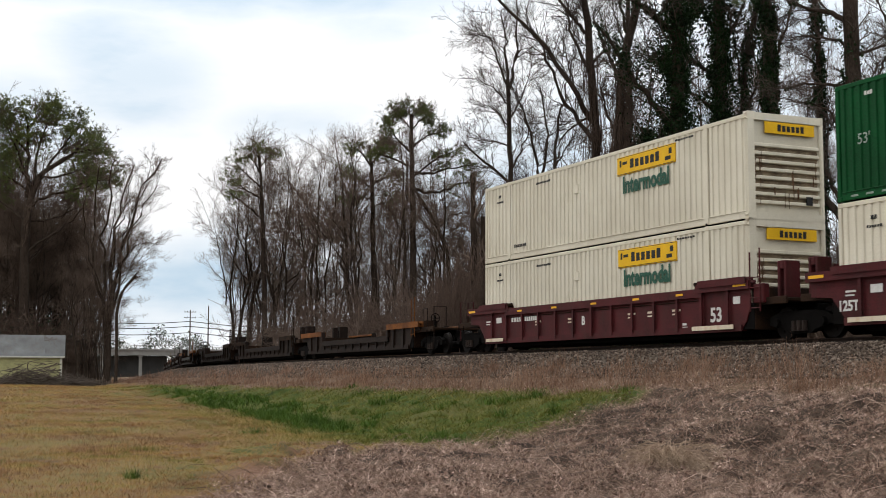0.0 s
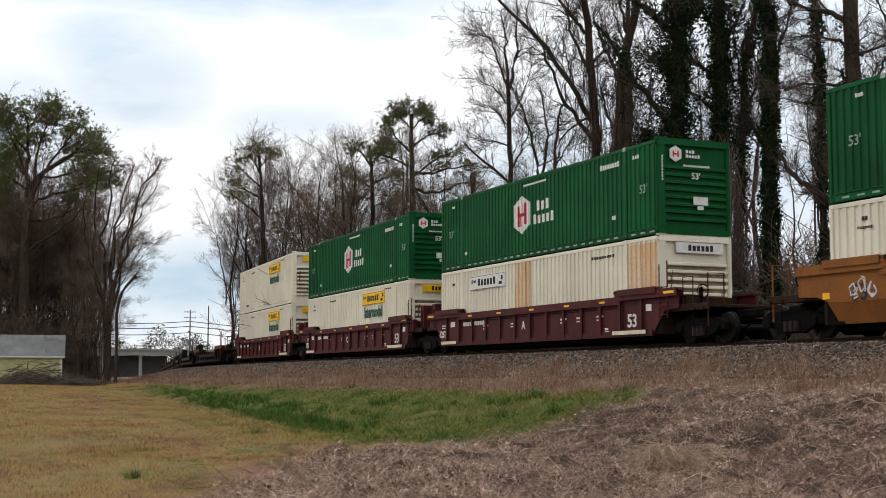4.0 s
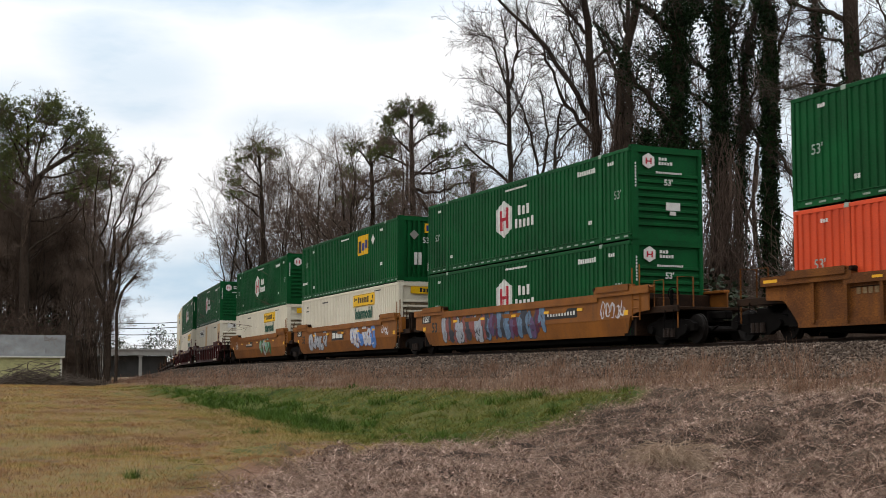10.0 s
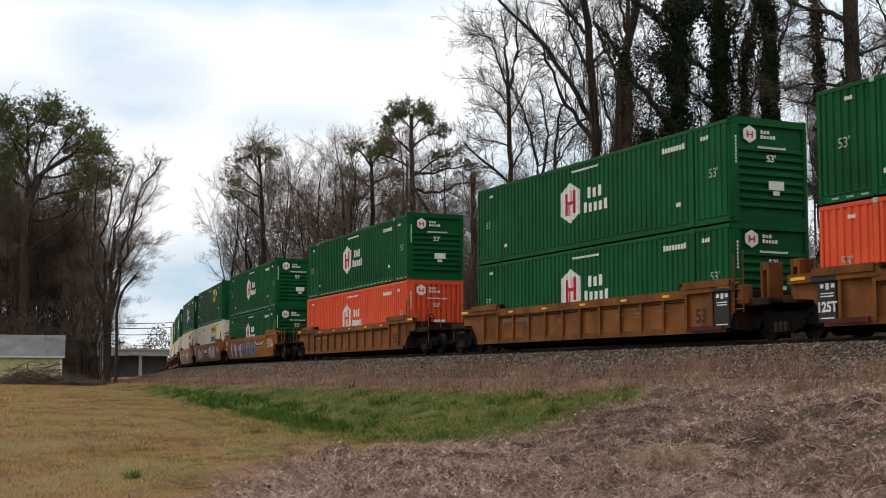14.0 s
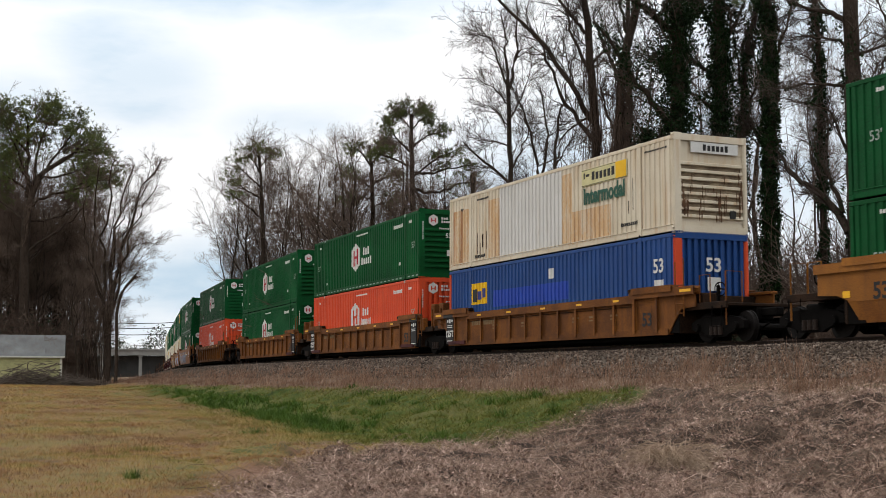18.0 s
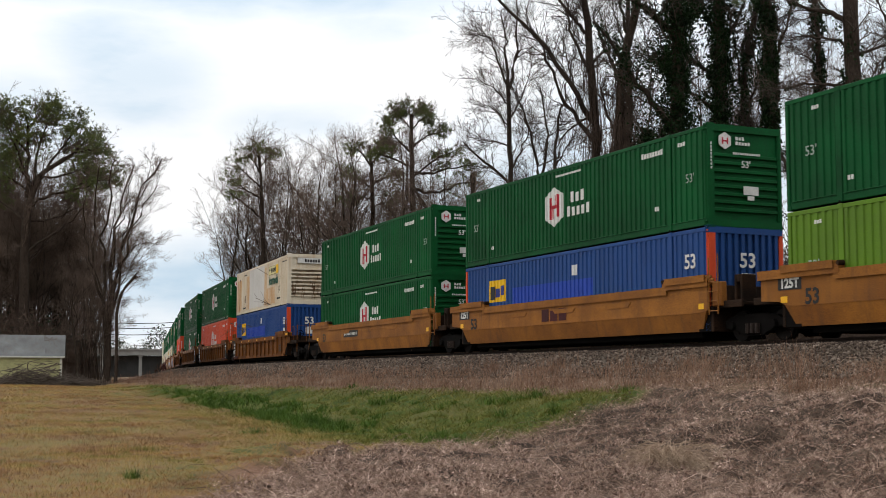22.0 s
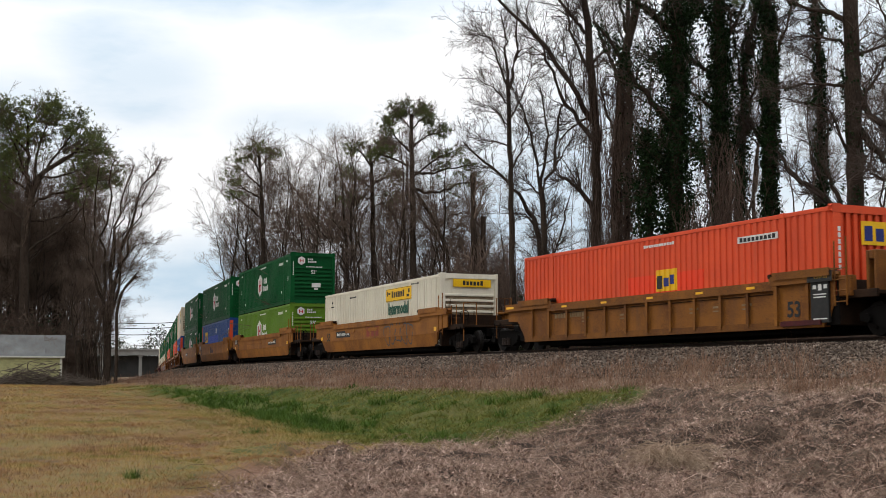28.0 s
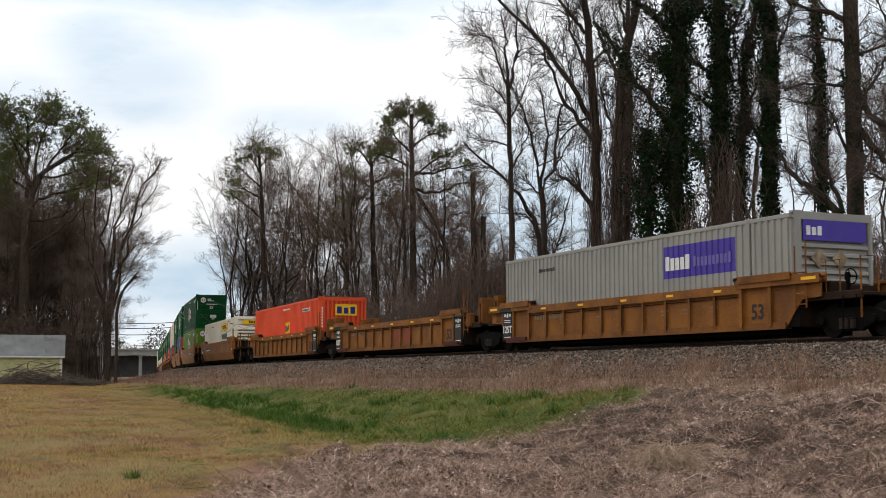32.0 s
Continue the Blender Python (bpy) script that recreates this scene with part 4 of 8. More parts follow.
grow(60.77, 62, [(-0.0, 3.5), (0.0, 7.5), (-0.1, 10.2), (-0.2, 10.7)], 0.17, 0.13, [
    (0.09, [(-0.2, 10.6), (-0.5, 12.4), (-0.8, 13.9), (-1.3, 14.7)]),
    (0.09, [(-0.1, 10.5), (0.4, 11.5), (0.5, 13.5), (1.1, 15.4), (1.3, 16.7)]),
    (0.08, [(-0.2, 10.6), (0.1, 12.6), (-0.0, 14.3), (-0.2, 15.7)]),
    (0.06, [(-0.5, 12.4), (-1.0, 14.3), (-1.6, 15.7)]),
    (0.05, [(0.4, 11.5), (1.0, 12.6), (1.5, 13.4)]),
    (0.05, [(-0.1, 10.2), (-0.9, 11.0), (-1.5, 11.3)])],
    "leafless tree forked low into slender stems", twig=1.3)
grow(60.99, 66, [(0.0, 4.7), (-0.0, 8.4), (-0.3, 9.7)], 0.16, 0.13, [
    (0.11, [(-0.3, 9.7), (-1.1, 11.0), (-2.2, 12.0), (-3.3, 12.7), (-3.8, 13.3)]),
    (0.06, [(-0.2, 9.3), (-0.7, 9.9), (-1.4, 9.9)]),
    (0.07, [(-0.0, 8.4), (0.6, 9.9), (0.9, 11.0)]),
    (0.08, [(0.0, 6.4), (0.8, 8.1), (1.5, 10.7)])],
    "leafless tree with a long arching limb", twig=1.2)
grow(58.56, 57, [(-0.0, 3.3), (0.0, 7.2), (0.1, 10.7), (0.0, 13.2), (-0.2, 15.8), (-0.4, 18.3), (-0.5, 19.9)], 0.25, 0.14, [
    (0.13, [(-0.1, 12.8), (-0.8, 14.1), (-1.6, 15.4), (-2.5, 16.6), (-3.5, 17.5), (-4.4, 18.3), (-5.0, 18.9)]),
    (0.11, [(-0.1, 12.0), (-1.0, 13.1), (-1.6, 14.3), (-2.1, 15.6), (-2.5, 16.8)]),
    (0.08, [(-0.1, 15.5), (0.5, 16.1), (1.2, 16.5)]),
    (0.09, [(-0.3, 16.8), (-1.0, 17.6), (-1.9, 18.9)]),
    (0.09, [(-0.1, 15.0), (-0.8, 16.3), (-1.1, 17.8), (-1.4, 18.9)]),
    (0.14, [(-0.0, 8.8), (-0.5, 9.7), (-1.1, 10.3), (-1.7, 10.6)]),
    (0.06, [(0.0, 13.2), (-0.5, 12.9), (-1.3, 12.2), (-1.7, 11.5)]),
    (0.05, [(-0.8, 14.1), (-1.1, 15.3), (-1.3, 16.6)])],
    "thick leafless trunk hung with brown vines", twig=1.6, shag=260)
grow(57.68, 56, [(-0.0, 3.3), (-0.0, 7.1), (0.1, 10.5), (0.2, 13.0), (0.4, 15.5), (0.8, 16.9), (1.2, 18.7)], 0.27, 0.17, [
    (0.1, [(0.3, 14.2), (-0.3, 15.6), (-0.6, 16.5), (-0.9, 17.5)]),
    (0.08, [(0.2, 11.8), (-0.4, 13.0), (-0.6, 14.2)]),
    (0.09, [(0.6, 16.2), (0.3, 17.5), (0.1, 18.7)]),
    (0.07, [(0.2, 10.5), (0.9, 9.8), (1.5, 9.4)]),
    (0.08, [(0.0, 8.1), (1.0, 8.9), (1.8, 9.3)])],
    "thick leafless trunk hung with brown vines", twig=1.4, shag=420)
grow(57.2, 60, [(-0.0, 3.4), (0.0, 8.5), (0.1, 11.7), (0.2, 14.6), (0.1, 17.5), (0.2, 19.7)], 0.13, 0.09, [
    (0.06, [(0.2, 14.6), (0.8, 16.2), (1.2, 17.5)]),
    (0.06, [(0.1, 16.7), (-0.4, 18.1), (-0.6, 19.2)])],
    "thick leafless trunk hung with brown vines", twig=1.3, shag=160)
grow(55.19, 55, [(-0.0, 2.8), (0.1, 7.5), (0.1, 10.3), (0.3, 15.1), (0.2, 18.5)], 0.36, 0.26, [
    (0.16, [(0.0, 11.9), (-0.7, 13.2), (-1.6, 14.2), (-2.5, 15.5), (-3.2, 16.4)]),
    (0.16, [(0.2, 15.9), (-0.8, 17.0), (-1.8, 17.5), (-2.7, 18.1)]),
    (0.12, [(0.0, 9.6), (-0.8, 11.1), (-1.3, 12.0)]),
    (0.12, [(0.1, 14.2), (-0.5, 14.9), (-1.0, 15.2)]),
    (0.1, [(0.2, 16.1), (0.9, 17.0), (1.3, 18.0)]),
    (0.08, [(0.2, 12.0), (0.8, 11.5), (1.2, 10.5)])],
    "tall trunk wrapped in dark green ivy", ivy=24000, reach=0.62, limb_ivy=11000, twig=1.2)
grow(56.28, 55, [(-0.0, 2.8), (0.1, 7.5), (-0.0, 9.9), (-0.1, 12.1)], 0.16, 0.1, [
    (0.07, [(-0.0, 9.9), (0.5, 11.0), (0.7, 12.0)]),
    (0.06, [(0.1, 7.9), (-0.4, 8.9), (-0.6, 9.9)])],
    "short trunk smothered in hanging dark ivy", ivy=9000, reach=0.55, limb_ivy=1200, twig=0.7)
grow(53.17, 56, [(-0.0, 2.8), (0.0, 8.0), (0.1, 12.8), (0.1, 17.8), (0.1, 19.2)], 0.33, 0.26, [
    (0.12, [(0.0, 14.1), (-0.7, 15.0), (-1.4, 15.5), (-2.1, 15.8)]),
    (0.1, [(0.0, 16.3), (-0.6, 17.3), (-1.3, 18.1)]),
    (0.1, [(0.1, 15.8), (0.7, 16.7), (1.3, 17.9)]),
    (0.08, [(0.0, 12.8), (-0.9, 13.6), (-1.7, 13.8)]),
    (0.07, [(0.0, 10.4), (0.7, 11.3), (1.1, 12.4)])],
    "tall trunk wrapped in dark green ivy", ivy=20000, reach=0.4, limb_ivy=1400, twig=1.2, shag=0, spray=[1, 2])
grow(52.51, 58, [(-0.0, 2.8), (0.1, 8.2), (0.3, 11.9), (0.4, 15.2), (0.8, 17.2), (1.2, 18.7)], 0.18, 0.12, [
    (0.07, [(0.3, 12.9), (0.9, 14.2), (1.3, 15.4), (1.8, 16.7)]),
    (0.06, [(0.4, 14.2), (0.1, 15.7), (0.0, 17.3)])],
    "slim ivy-clad trunk leaning at the top", ivy=9000, reach=0.22, limb_ivy=600, twig=1.1)
grow(51.24, 55, [(-0.0, 2.7), (0.1, 7.8), (0.2, 12.5), (0.2, 15.4), (0.1, 18.5)], 0.27, 0.22, [
    (0.08, [(0.3, 14.6), (0.8, 15.8), (1.2, 16.8), (1.4, 17.7)]),
    (0.06, [(0.1, 13.7), (-0.3, 14.7), (-0.5, 15.7)]),
    (0.05, [(0.1, 11.1), (-0.3, 11.6), (-0.5, 12.2)])],
    "straight trunk closely wrapped in dark ivy", ivy=17000, reach=0.22, limb_ivy=500, twig=1.0)
grow(48.94, 56, [(-0.0, 2.8), (-0.0, 7.4), (0.0, 11.4), (-0.0, 14.3), (-0.1, 17.5), (-0.2, 18.7)], 0.17, 0.11, [
    (0.05, [(0.0, 11.4), (0.5, 12.2), (0.9, 12.7)]),
    (0.05, [(-0.0, 14.6), (-0.5, 15.2), (-1.0, 15.3)]),
    (0.05, [(-0.0, 9.5), (-0.3, 10.5), (-0.5, 11.7)])],
    "slender trunk with close mossy ivy", ivy=7000, reach=0.1, limb_ivy=200, twig=0.9)
grow(47.71, 53, [(-0.0, 2.7), (0.1, 7.9), (0.1, 10.8), (0.1, 14.2), (0.1, 16.5), (0.1, 17.9)], 0.36, 0.28, [
    (0.18, [(-0.2, 7.3), (-0.5, 8.1), (-1.0, 8.7), (-1.8, 9.4), (-2.3, 9.8), (-2.7, 10.4), (-2.9, 10.9)]),
    (0.1, [(-0.4, 8.1), (-0.7, 9.1), (-1.1, 10.0), (-1.4, 10.7), (-1.6, 11.2), (-1.3, 11.5)]),
    (0.16, [(0.3, 12.9), (0.7, 11.9), (1.3, 11.3), (2.2, 10.7)]),
    (0.18, [(0.3, 11.3), (0.8, 10.6), (1.4, 9.7), (2.1, 9.0)]),
    (0.13, [(-0.0, 15.7), (-0.6, 16.1), (-1.5, 16.3), (-2.3, 16.7)]),
    (0.07, [(-0.0, 14.7), (-0.5, 15.0), (-1.3, 15.2), (-2.3, 15.3)]),
    (0.08, [(-0.1, 13.0), (-0.7, 13.2), (-1.8, 13.2), (-2.7, 13.1)]),
    (0.07, [(-0.1, 10.3), (-0.5, 11.6), (-0.8, 12.1), (-2.0, 12.4)]),
    (0.08, [(0.3, 14.3), (0.9, 14.5), (1.7, 14.7)]),
    (0.08, [(0.3, 11.9), (0.7, 13.1), (1.2, 13.8), (1.7, 15.0)]),
    (0.07, [(0.1, 9.1), (0.7, 9.9), (0.9, 11.0)])],
    "massive rough trunk with broken crooked limbs", ivy=1500, reach=0.1, limb_ivy=900, twig=1.3)
grow(45.84, 50, [(-0.0, 2.6), (0.1, 9.2), (0.2, 13.4), (0.2, 16.3)], 0.25, 0.2, [
    (0.1, [(0.2, 10.2), (-0.2, 11.5), (-0.5, 12.4)]),
    (0.08, [(0.2, 13.4), (-0.2, 14.5), (-0.6, 15.4)]),
    (0.08, [(0.1, 8.6), (-0.4, 8.8), (-1.0, 9.2)])],
    "tall leafless tree with fine grey-brown twigs", twig=1.4)
# the wood past the gap
grow(66.52, 100, [(-0.0, 4.6), (-0.1, 11.1), (-0.2, 17.4), (-0.3, 20.3), (-0.3, 22.0)], 0.36, 0.14, [
    (0.1, [(-0.3, 19.0), (-1.5, 20.0), (-2.1, 21.3)]),
    (0.1, [(-0.3, 19.4), (0.9, 20.4), (2.2, 20.9)]),
    (0.07, [(-0.3, 20.7), (0.5, 21.6), (1.2, 21.7)]),
    (0.07, [(-0.3, 20.8), (-1.0, 21.6), (-1.6, 21.8)]),
    (0.12, [(-0.2, 17.4), (1.4, 17.4), (2.9, 17.8), (4.2, 18.0)]),
    (0.1, [(-0.2, 17.8), (-1.9, 18.5), (-3.1, 18.8)]),
    (0.12, [(-0.2, 16.2), (1.6, 15.8), (3.8, 16.9), (5.2, 16.9)]),
    (0.1, [(-0.2, 16.9), (1.1, 18.1), (3.0, 19.0)]),
    (0.06, [(-0.3, 21.5), (0.0, 22.1), (0.4, 22.4)]),
    (0.05, [(-0.3, 21.8), (-0.5, 22.2), (-0.8, 22.3)])],
    "tall pine tree with rounded dark green needle clumps", needles=0.8, twig=1.4)
grow(64.86, 104, [(-0.0, 4.7), (-0.3, 11.9), (-1.1, 13.5), (-2.2, 15.4), (-3.0, 16.7)], 0.2, 0.12, [
    (0.08, [(-2.2, 15.4), (-2.9, 15.6), (-4.1, 14.7)]),
    (0.08, [(-1.1, 13.5), (-0.0, 14.7), (1.4, 15.1)])],
    "grey leaning trunk caught among the trees", twig=1.6)
grow(68.2, 108, [(0.0, 4.8), (-0.3, 14.2), (-0.4, 18.6), (-0.6, 21.0)], 0.32, 0.12, [
    (0.1, [(-0.4, 19.1), (-1.3, 20.3), (-2.1, 20.6)]),
    (0.1, [(-0.4, 19.5), (0.4, 20.3), (1.1, 20.6)]),
    (0.1, [(-0.3, 17.3), (-1.9, 18.2), (-2.6, 18.6)]),
    (0.1, [(-0.3, 17.7), (0.9, 18.4), (1.8, 18.7)]),
    (0.08, [(-0.5, 20.3), (0.1, 21.0), (0.4, 21.2)]),
    (0.08, [(-0.3, 16.4), (-1.2, 16.6), (-2.4, 16.4)]),
    (0.08, [(-0.3, 15.8), (1.1, 16.4), (1.8, 16.7)])],
    "tall pine tree with rounded dark green needle clumps", needles=0.8, twig=1.4)
grow(72.99, 110, [(0.0, 4.9), (-0.3, 13.4), (-0.5, 17.9), (-0.7, 20.2)], 0.28, 0.1, [
    (0.09, [(-0.5, 17.5), (-1.8, 18.8), (-2.5, 19.4)]),
    (0.09, [(-0.6, 18.8), (-1.3, 20.0), (-1.7, 20.4)]),
    (0.08, [(-0.6, 19.3), (0.1, 20.2), (0.5, 20.5)]),
    (0.1, [(-0.3, 14.8), (-2.5, 16.5), (-3.4, 17.0)]),
    (0.08, [(-0.5, 16.6), (-2.0, 17.4), (-3.1, 18.1)]),
    (0.06, [(-0.7, 19.9), (-1.0, 20.5), (-0.6, 20.8)])],
    "tree with sparse clumps of dark clinging leaves", needles=0.45, twig=1.8)
# the wood beside the shed
grow(83.08, 106, [(0.1, 4.6), (0.0, 11.2), (0.1, 15.1), (0.5, 16.5), (1.0, 17.3)], 0.42, 0.3, [
    (0.2, [(1.0, 17.3), (2.4, 18.5), (3.8, 19.8), (4.8, 21.1)]),
    (0.2, [(0.1, 15.5), (-0.1, 18.0), (0.1, 21.1), (-0.5, 22.4)]),
    (0.12, [(2.4, 18.5), (3.4, 19.3), (4.7, 19.6), (5.8, 19.9)]),
    (0.12, [(0.5, 16.5), (0.7, 19.2), (1.4, 21.8), (2.1, 22.3)]),
    (0.1, [(1.5, 18.0), (2.6, 19.8), (3.6, 21.3), (4.0, 22.1)]),
    (0.13, [(0.2, 14.7), (1.4, 15.7), (3.1, 16.1), (5.3, 16.9)]),
    (0.1, [(3.1, 16.1), (4.4, 16.9), (6.3, 17.1)]),
    (0.1, [(-0.1, 17.5), (-1.0, 19.6), (-1.8, 21.6)]),
    (0.12, [(0.1, 11.2), (1.9, 12.6), (3.6, 13.9), (5.0, 15.6)]),
    (0.09, [(0.1, 13.4), (-1.1, 14.6), (-2.4, 15.4)]),
    (0.09, [(0.1, 21.1), (0.8, 22.2), (1.4, 22.9)]),
    (0.09, [(-0.1, 19.2), (-1.3, 20.6), (-2.0, 22.7)]),
    (0.1, [(0.0, 16.1), (-1.2, 17.0), (-2.3, 17.4)]),
    (0.1, [(1.0, 17.3), (2.0, 17.1), (3.5, 17.7), (5.1, 18.3)]),
    (0.09, [(0.5, 16.5), (-0.6, 17.9), (-1.3, 19.1)]),
    (0.09, [(0.0, 13.8), (1.5, 13.7), (2.9, 14.5), (4.0, 15.0)])],
    "broad pine with a spreading crown and bare lower limbs", needles=1.9, twig=1.8, bare=[8, 9, 15])
grow(85.29, 109, [(0.1, 4.7), (-0.0, 13.6), (-0.0, 19.9)], 0.4, 0.25, [
    (0.15, [(-0.1, 17.8), (0.8, 20.4), (1.5, 22.4)]),
    (0.15, [(-0.0, 16.9), (0.9, 17.8), (2.1, 18.7)]),
    (0.12, [(-0.0, 15.7), (0.9, 16.1), (2.2, 16.0)]),
    (0.12, [(-0.0, 19.9), (-0.5, 22.0), (-0.2, 23.8)]),
    (0.12, [(-0.1, 18.6), (-1.3, 20.7), (-2.0, 21.9)])],
    "tall pine tree with rounded dark green needle clumps", needles=1.9, twig=1.8)
grow(79.61, 100, [(0.0, 4.5), (0.0, 7.0)], 0.3, 0.26, [
    (0.15, [(0.1, 6.2), (0.7, 10.8), (1.7, 14.3), (2.9, 17.1), (3.6, 18.0)]),
    (0.15, [(-0.1, 6.2), (0.1, 12.1), (0.9, 15.9), (1.7, 18.3)]),
    (0.13, [(-0.2, 6.2), (-0.6, 12.1), (-0.1, 15.9), (0.2, 18.6)]),
    (0.12, [(-0.4, 6.2), (-1.3, 11.6), (-1.2, 15.4), (-1.0, 17.4)]),
    (0.1, [(0.2, 6.2), (0.7, 9.6), (1.5, 12.1), (2.4, 14.6), (3.3, 15.8)]),
    (0.06, [(0.2, 7.0), (1.1, 10.6), (2.0, 12.0), (3.5, 11.7)]),
    (0.08, [(-0.0, 7.0), (0.3, 11.7), (1.2, 14.2), (1.5, 16.4)]),
    (0.08, [(0.7, 10.8), (1.3, 13.0), (2.5, 15.8), (2.7, 17.3)]),
    (0.08, [(-0.3, 7.0), (-1.6, 11.2), (-2.0, 13.7), (-1.8, 16.3)])],
    "leafless tree of many stems that fan out from the foot", twig=1.2, dense=2.0)
grow(79.28, 96, [(0.1, 2.8), (0.0, 6.2), (0.3, 7.6), (1.0, 8.6), (1.3, 8.9)], 0.12, 0.1, [
    (0.07, [(1.0, 8.6), (1.3, 9.0), (1.5, 9.1)]),
    (0.06, [(1.0, 8.6), (1.4, 8.7), (1.6, 8.9)])],
    "dark broken snag with a forked splintered tip", twig=0)
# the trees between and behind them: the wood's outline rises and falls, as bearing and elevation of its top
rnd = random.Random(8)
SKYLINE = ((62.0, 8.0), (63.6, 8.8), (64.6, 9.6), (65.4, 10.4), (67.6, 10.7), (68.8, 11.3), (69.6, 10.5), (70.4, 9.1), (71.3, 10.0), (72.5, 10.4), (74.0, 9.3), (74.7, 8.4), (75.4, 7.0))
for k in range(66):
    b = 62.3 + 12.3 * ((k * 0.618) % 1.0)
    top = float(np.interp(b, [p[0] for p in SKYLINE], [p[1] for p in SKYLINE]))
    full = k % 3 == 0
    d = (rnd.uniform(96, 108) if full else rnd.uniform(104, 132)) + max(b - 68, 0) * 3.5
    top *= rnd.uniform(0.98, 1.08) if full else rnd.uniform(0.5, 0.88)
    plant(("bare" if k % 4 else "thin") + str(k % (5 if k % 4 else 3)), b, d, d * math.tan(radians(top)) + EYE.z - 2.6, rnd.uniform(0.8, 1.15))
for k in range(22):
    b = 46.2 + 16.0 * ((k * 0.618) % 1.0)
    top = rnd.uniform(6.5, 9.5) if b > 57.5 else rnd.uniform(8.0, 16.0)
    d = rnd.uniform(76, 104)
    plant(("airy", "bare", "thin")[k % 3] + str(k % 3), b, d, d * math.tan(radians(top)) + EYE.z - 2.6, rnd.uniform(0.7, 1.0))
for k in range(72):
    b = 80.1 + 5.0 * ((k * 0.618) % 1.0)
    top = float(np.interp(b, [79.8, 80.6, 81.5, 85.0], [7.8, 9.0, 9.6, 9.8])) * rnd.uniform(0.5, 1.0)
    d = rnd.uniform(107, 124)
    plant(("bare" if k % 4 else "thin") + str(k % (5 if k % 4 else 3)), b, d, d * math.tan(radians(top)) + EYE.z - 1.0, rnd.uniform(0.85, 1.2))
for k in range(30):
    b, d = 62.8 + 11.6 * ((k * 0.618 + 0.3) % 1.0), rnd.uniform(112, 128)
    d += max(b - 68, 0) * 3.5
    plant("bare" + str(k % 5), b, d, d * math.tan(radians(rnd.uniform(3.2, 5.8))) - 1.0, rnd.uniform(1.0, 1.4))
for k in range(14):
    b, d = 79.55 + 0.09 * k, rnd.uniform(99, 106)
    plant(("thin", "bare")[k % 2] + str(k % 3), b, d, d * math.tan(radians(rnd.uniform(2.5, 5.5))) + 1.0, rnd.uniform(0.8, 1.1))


# ======================= woods: thickets and undergrowth =======================
BRUSHY = []
for k in range(3):
    canes, spray = thicket(50 + k, 4.5, 46, 2.6)
    mat = TWIG if k % 2 else VINE
    BRUSHY.append((fast_mesh("cane_growth", *canes, mat), fast_mesh("twig_growth", *spray, mat), mat))
FOLIAGE = material("evergreen_shrub_leaves", (0.030, 0.042, 0.018), (0.014, 0.020, 0.010), 0.6, scale=0.8, fine=6, amount=0.5, bump=0.0, spec=0.25, random_value=0.2)


def shrub_mesh(seed, height):
    """An evergreen understorey shrub: stems with many small leaves in loose clumps."""
    rng = np.random.default_rng(seed)
    c = rng.normal(size=(26, 3)) * np.array([0.9, 0.9, 0.3]) * height * 0.32 + np.array([0, 0, height * 0.55])
    pts = np.repeat(c, 110, 0) + rng.normal(0, height * 0.10, (26 * 110, 3))
    pts[:, 2] = np.abs(pts[:, 2])
    return leaves(rng, pts, 0.16)


SHRUBS = [fast_mesh("foliage", *shrub_mesh(70 + k, 4.0), FOLIAGE) for k in range(2)]
SHRUB_STEMS = [fast_mesh("branchwork", *join(thicket(60 + k, 3.4, 16, 0.9)), TWIG) for k in range(2)]


def undergrowth(bearing, distance, scale, k):
    x, y, z = spot(bearing, distance)
    ob = thing("thicket", "tangled leafless brambles and saplings under the trees", "thicket", "thickets under the trees")
    part("cane_growth", BRUSHY[k % 3][0], BRUSHY[k % 3][2], ob)["kind"] = "stuff"
    part("twig_growth", BRUSHY[k % 3][1], BRUSHY[k % 3][2], ob)["kind"] = "stuff"
    ob.matrix_basis = Matrix.Translation((x, y, z)) @ Matrix.Rotation(random.uniform(0, 6.28), 4, "Z") @ Matrix.Diagonal((scale, scale, scale * random.uniform(0.8, 1.25), 1))


def shrub(bearing, distance, scale, k):
    x, y, z = spot(bearing, distance)
    t = thing("shrub", "dark evergreen shrub in the shade of the wood", "shrub", "shrubs under the trees")
    part("foliage", SHRUBS[k % 2], FOLIAGE, t)
    part("branchwork", SHRUB_STEMS[k % 2], TWIG, t)
    t.matrix_basis = Matrix.Translation((x, y, z)) @ Matrix.Rotation(random.uniform(0, 6.28), 4, "Z") @ Matrix.Diagonal((scale * 1.3, scale * 1.3, scale, 1))


rnd = random.Random(21)
# behind the track, from the open right to the wood's left edge
for k in range(62):
    b = 46.0 + k * 0.46
    toward = math.cos(radians(b))
    reach = (TRACK_Y + 8.0) / toward if b < 70 else (TRACK_Y + 8.0 + 0.55 * (b - 70)) / toward * (1 + 0.012 * (b - 70))
    if b > 72.6:
        continue
    undergrowth(b + rnd.uniform(-0.2, 0.2), reach + rnd.uniform(0, 9), rnd.uniform(0.45, 0.8) if b < 63 else rnd.uniform(1.0, 1.7), k)
for k in range(20):
    b = 60.5 + k * 0.55
    undergrowth(b, 96 + (b - 60) * 3.2 + rnd.uniform(0, 12), rnd.uniform(1.2, 1.8), k)
for k in range(30):
    b = 64.0 + k * 0.35
    undergrowth(b, 108 + (b - 64) * 3.4 + rnd.uniform(0, 10), rnd.uniform(0.55, 0.95), k)
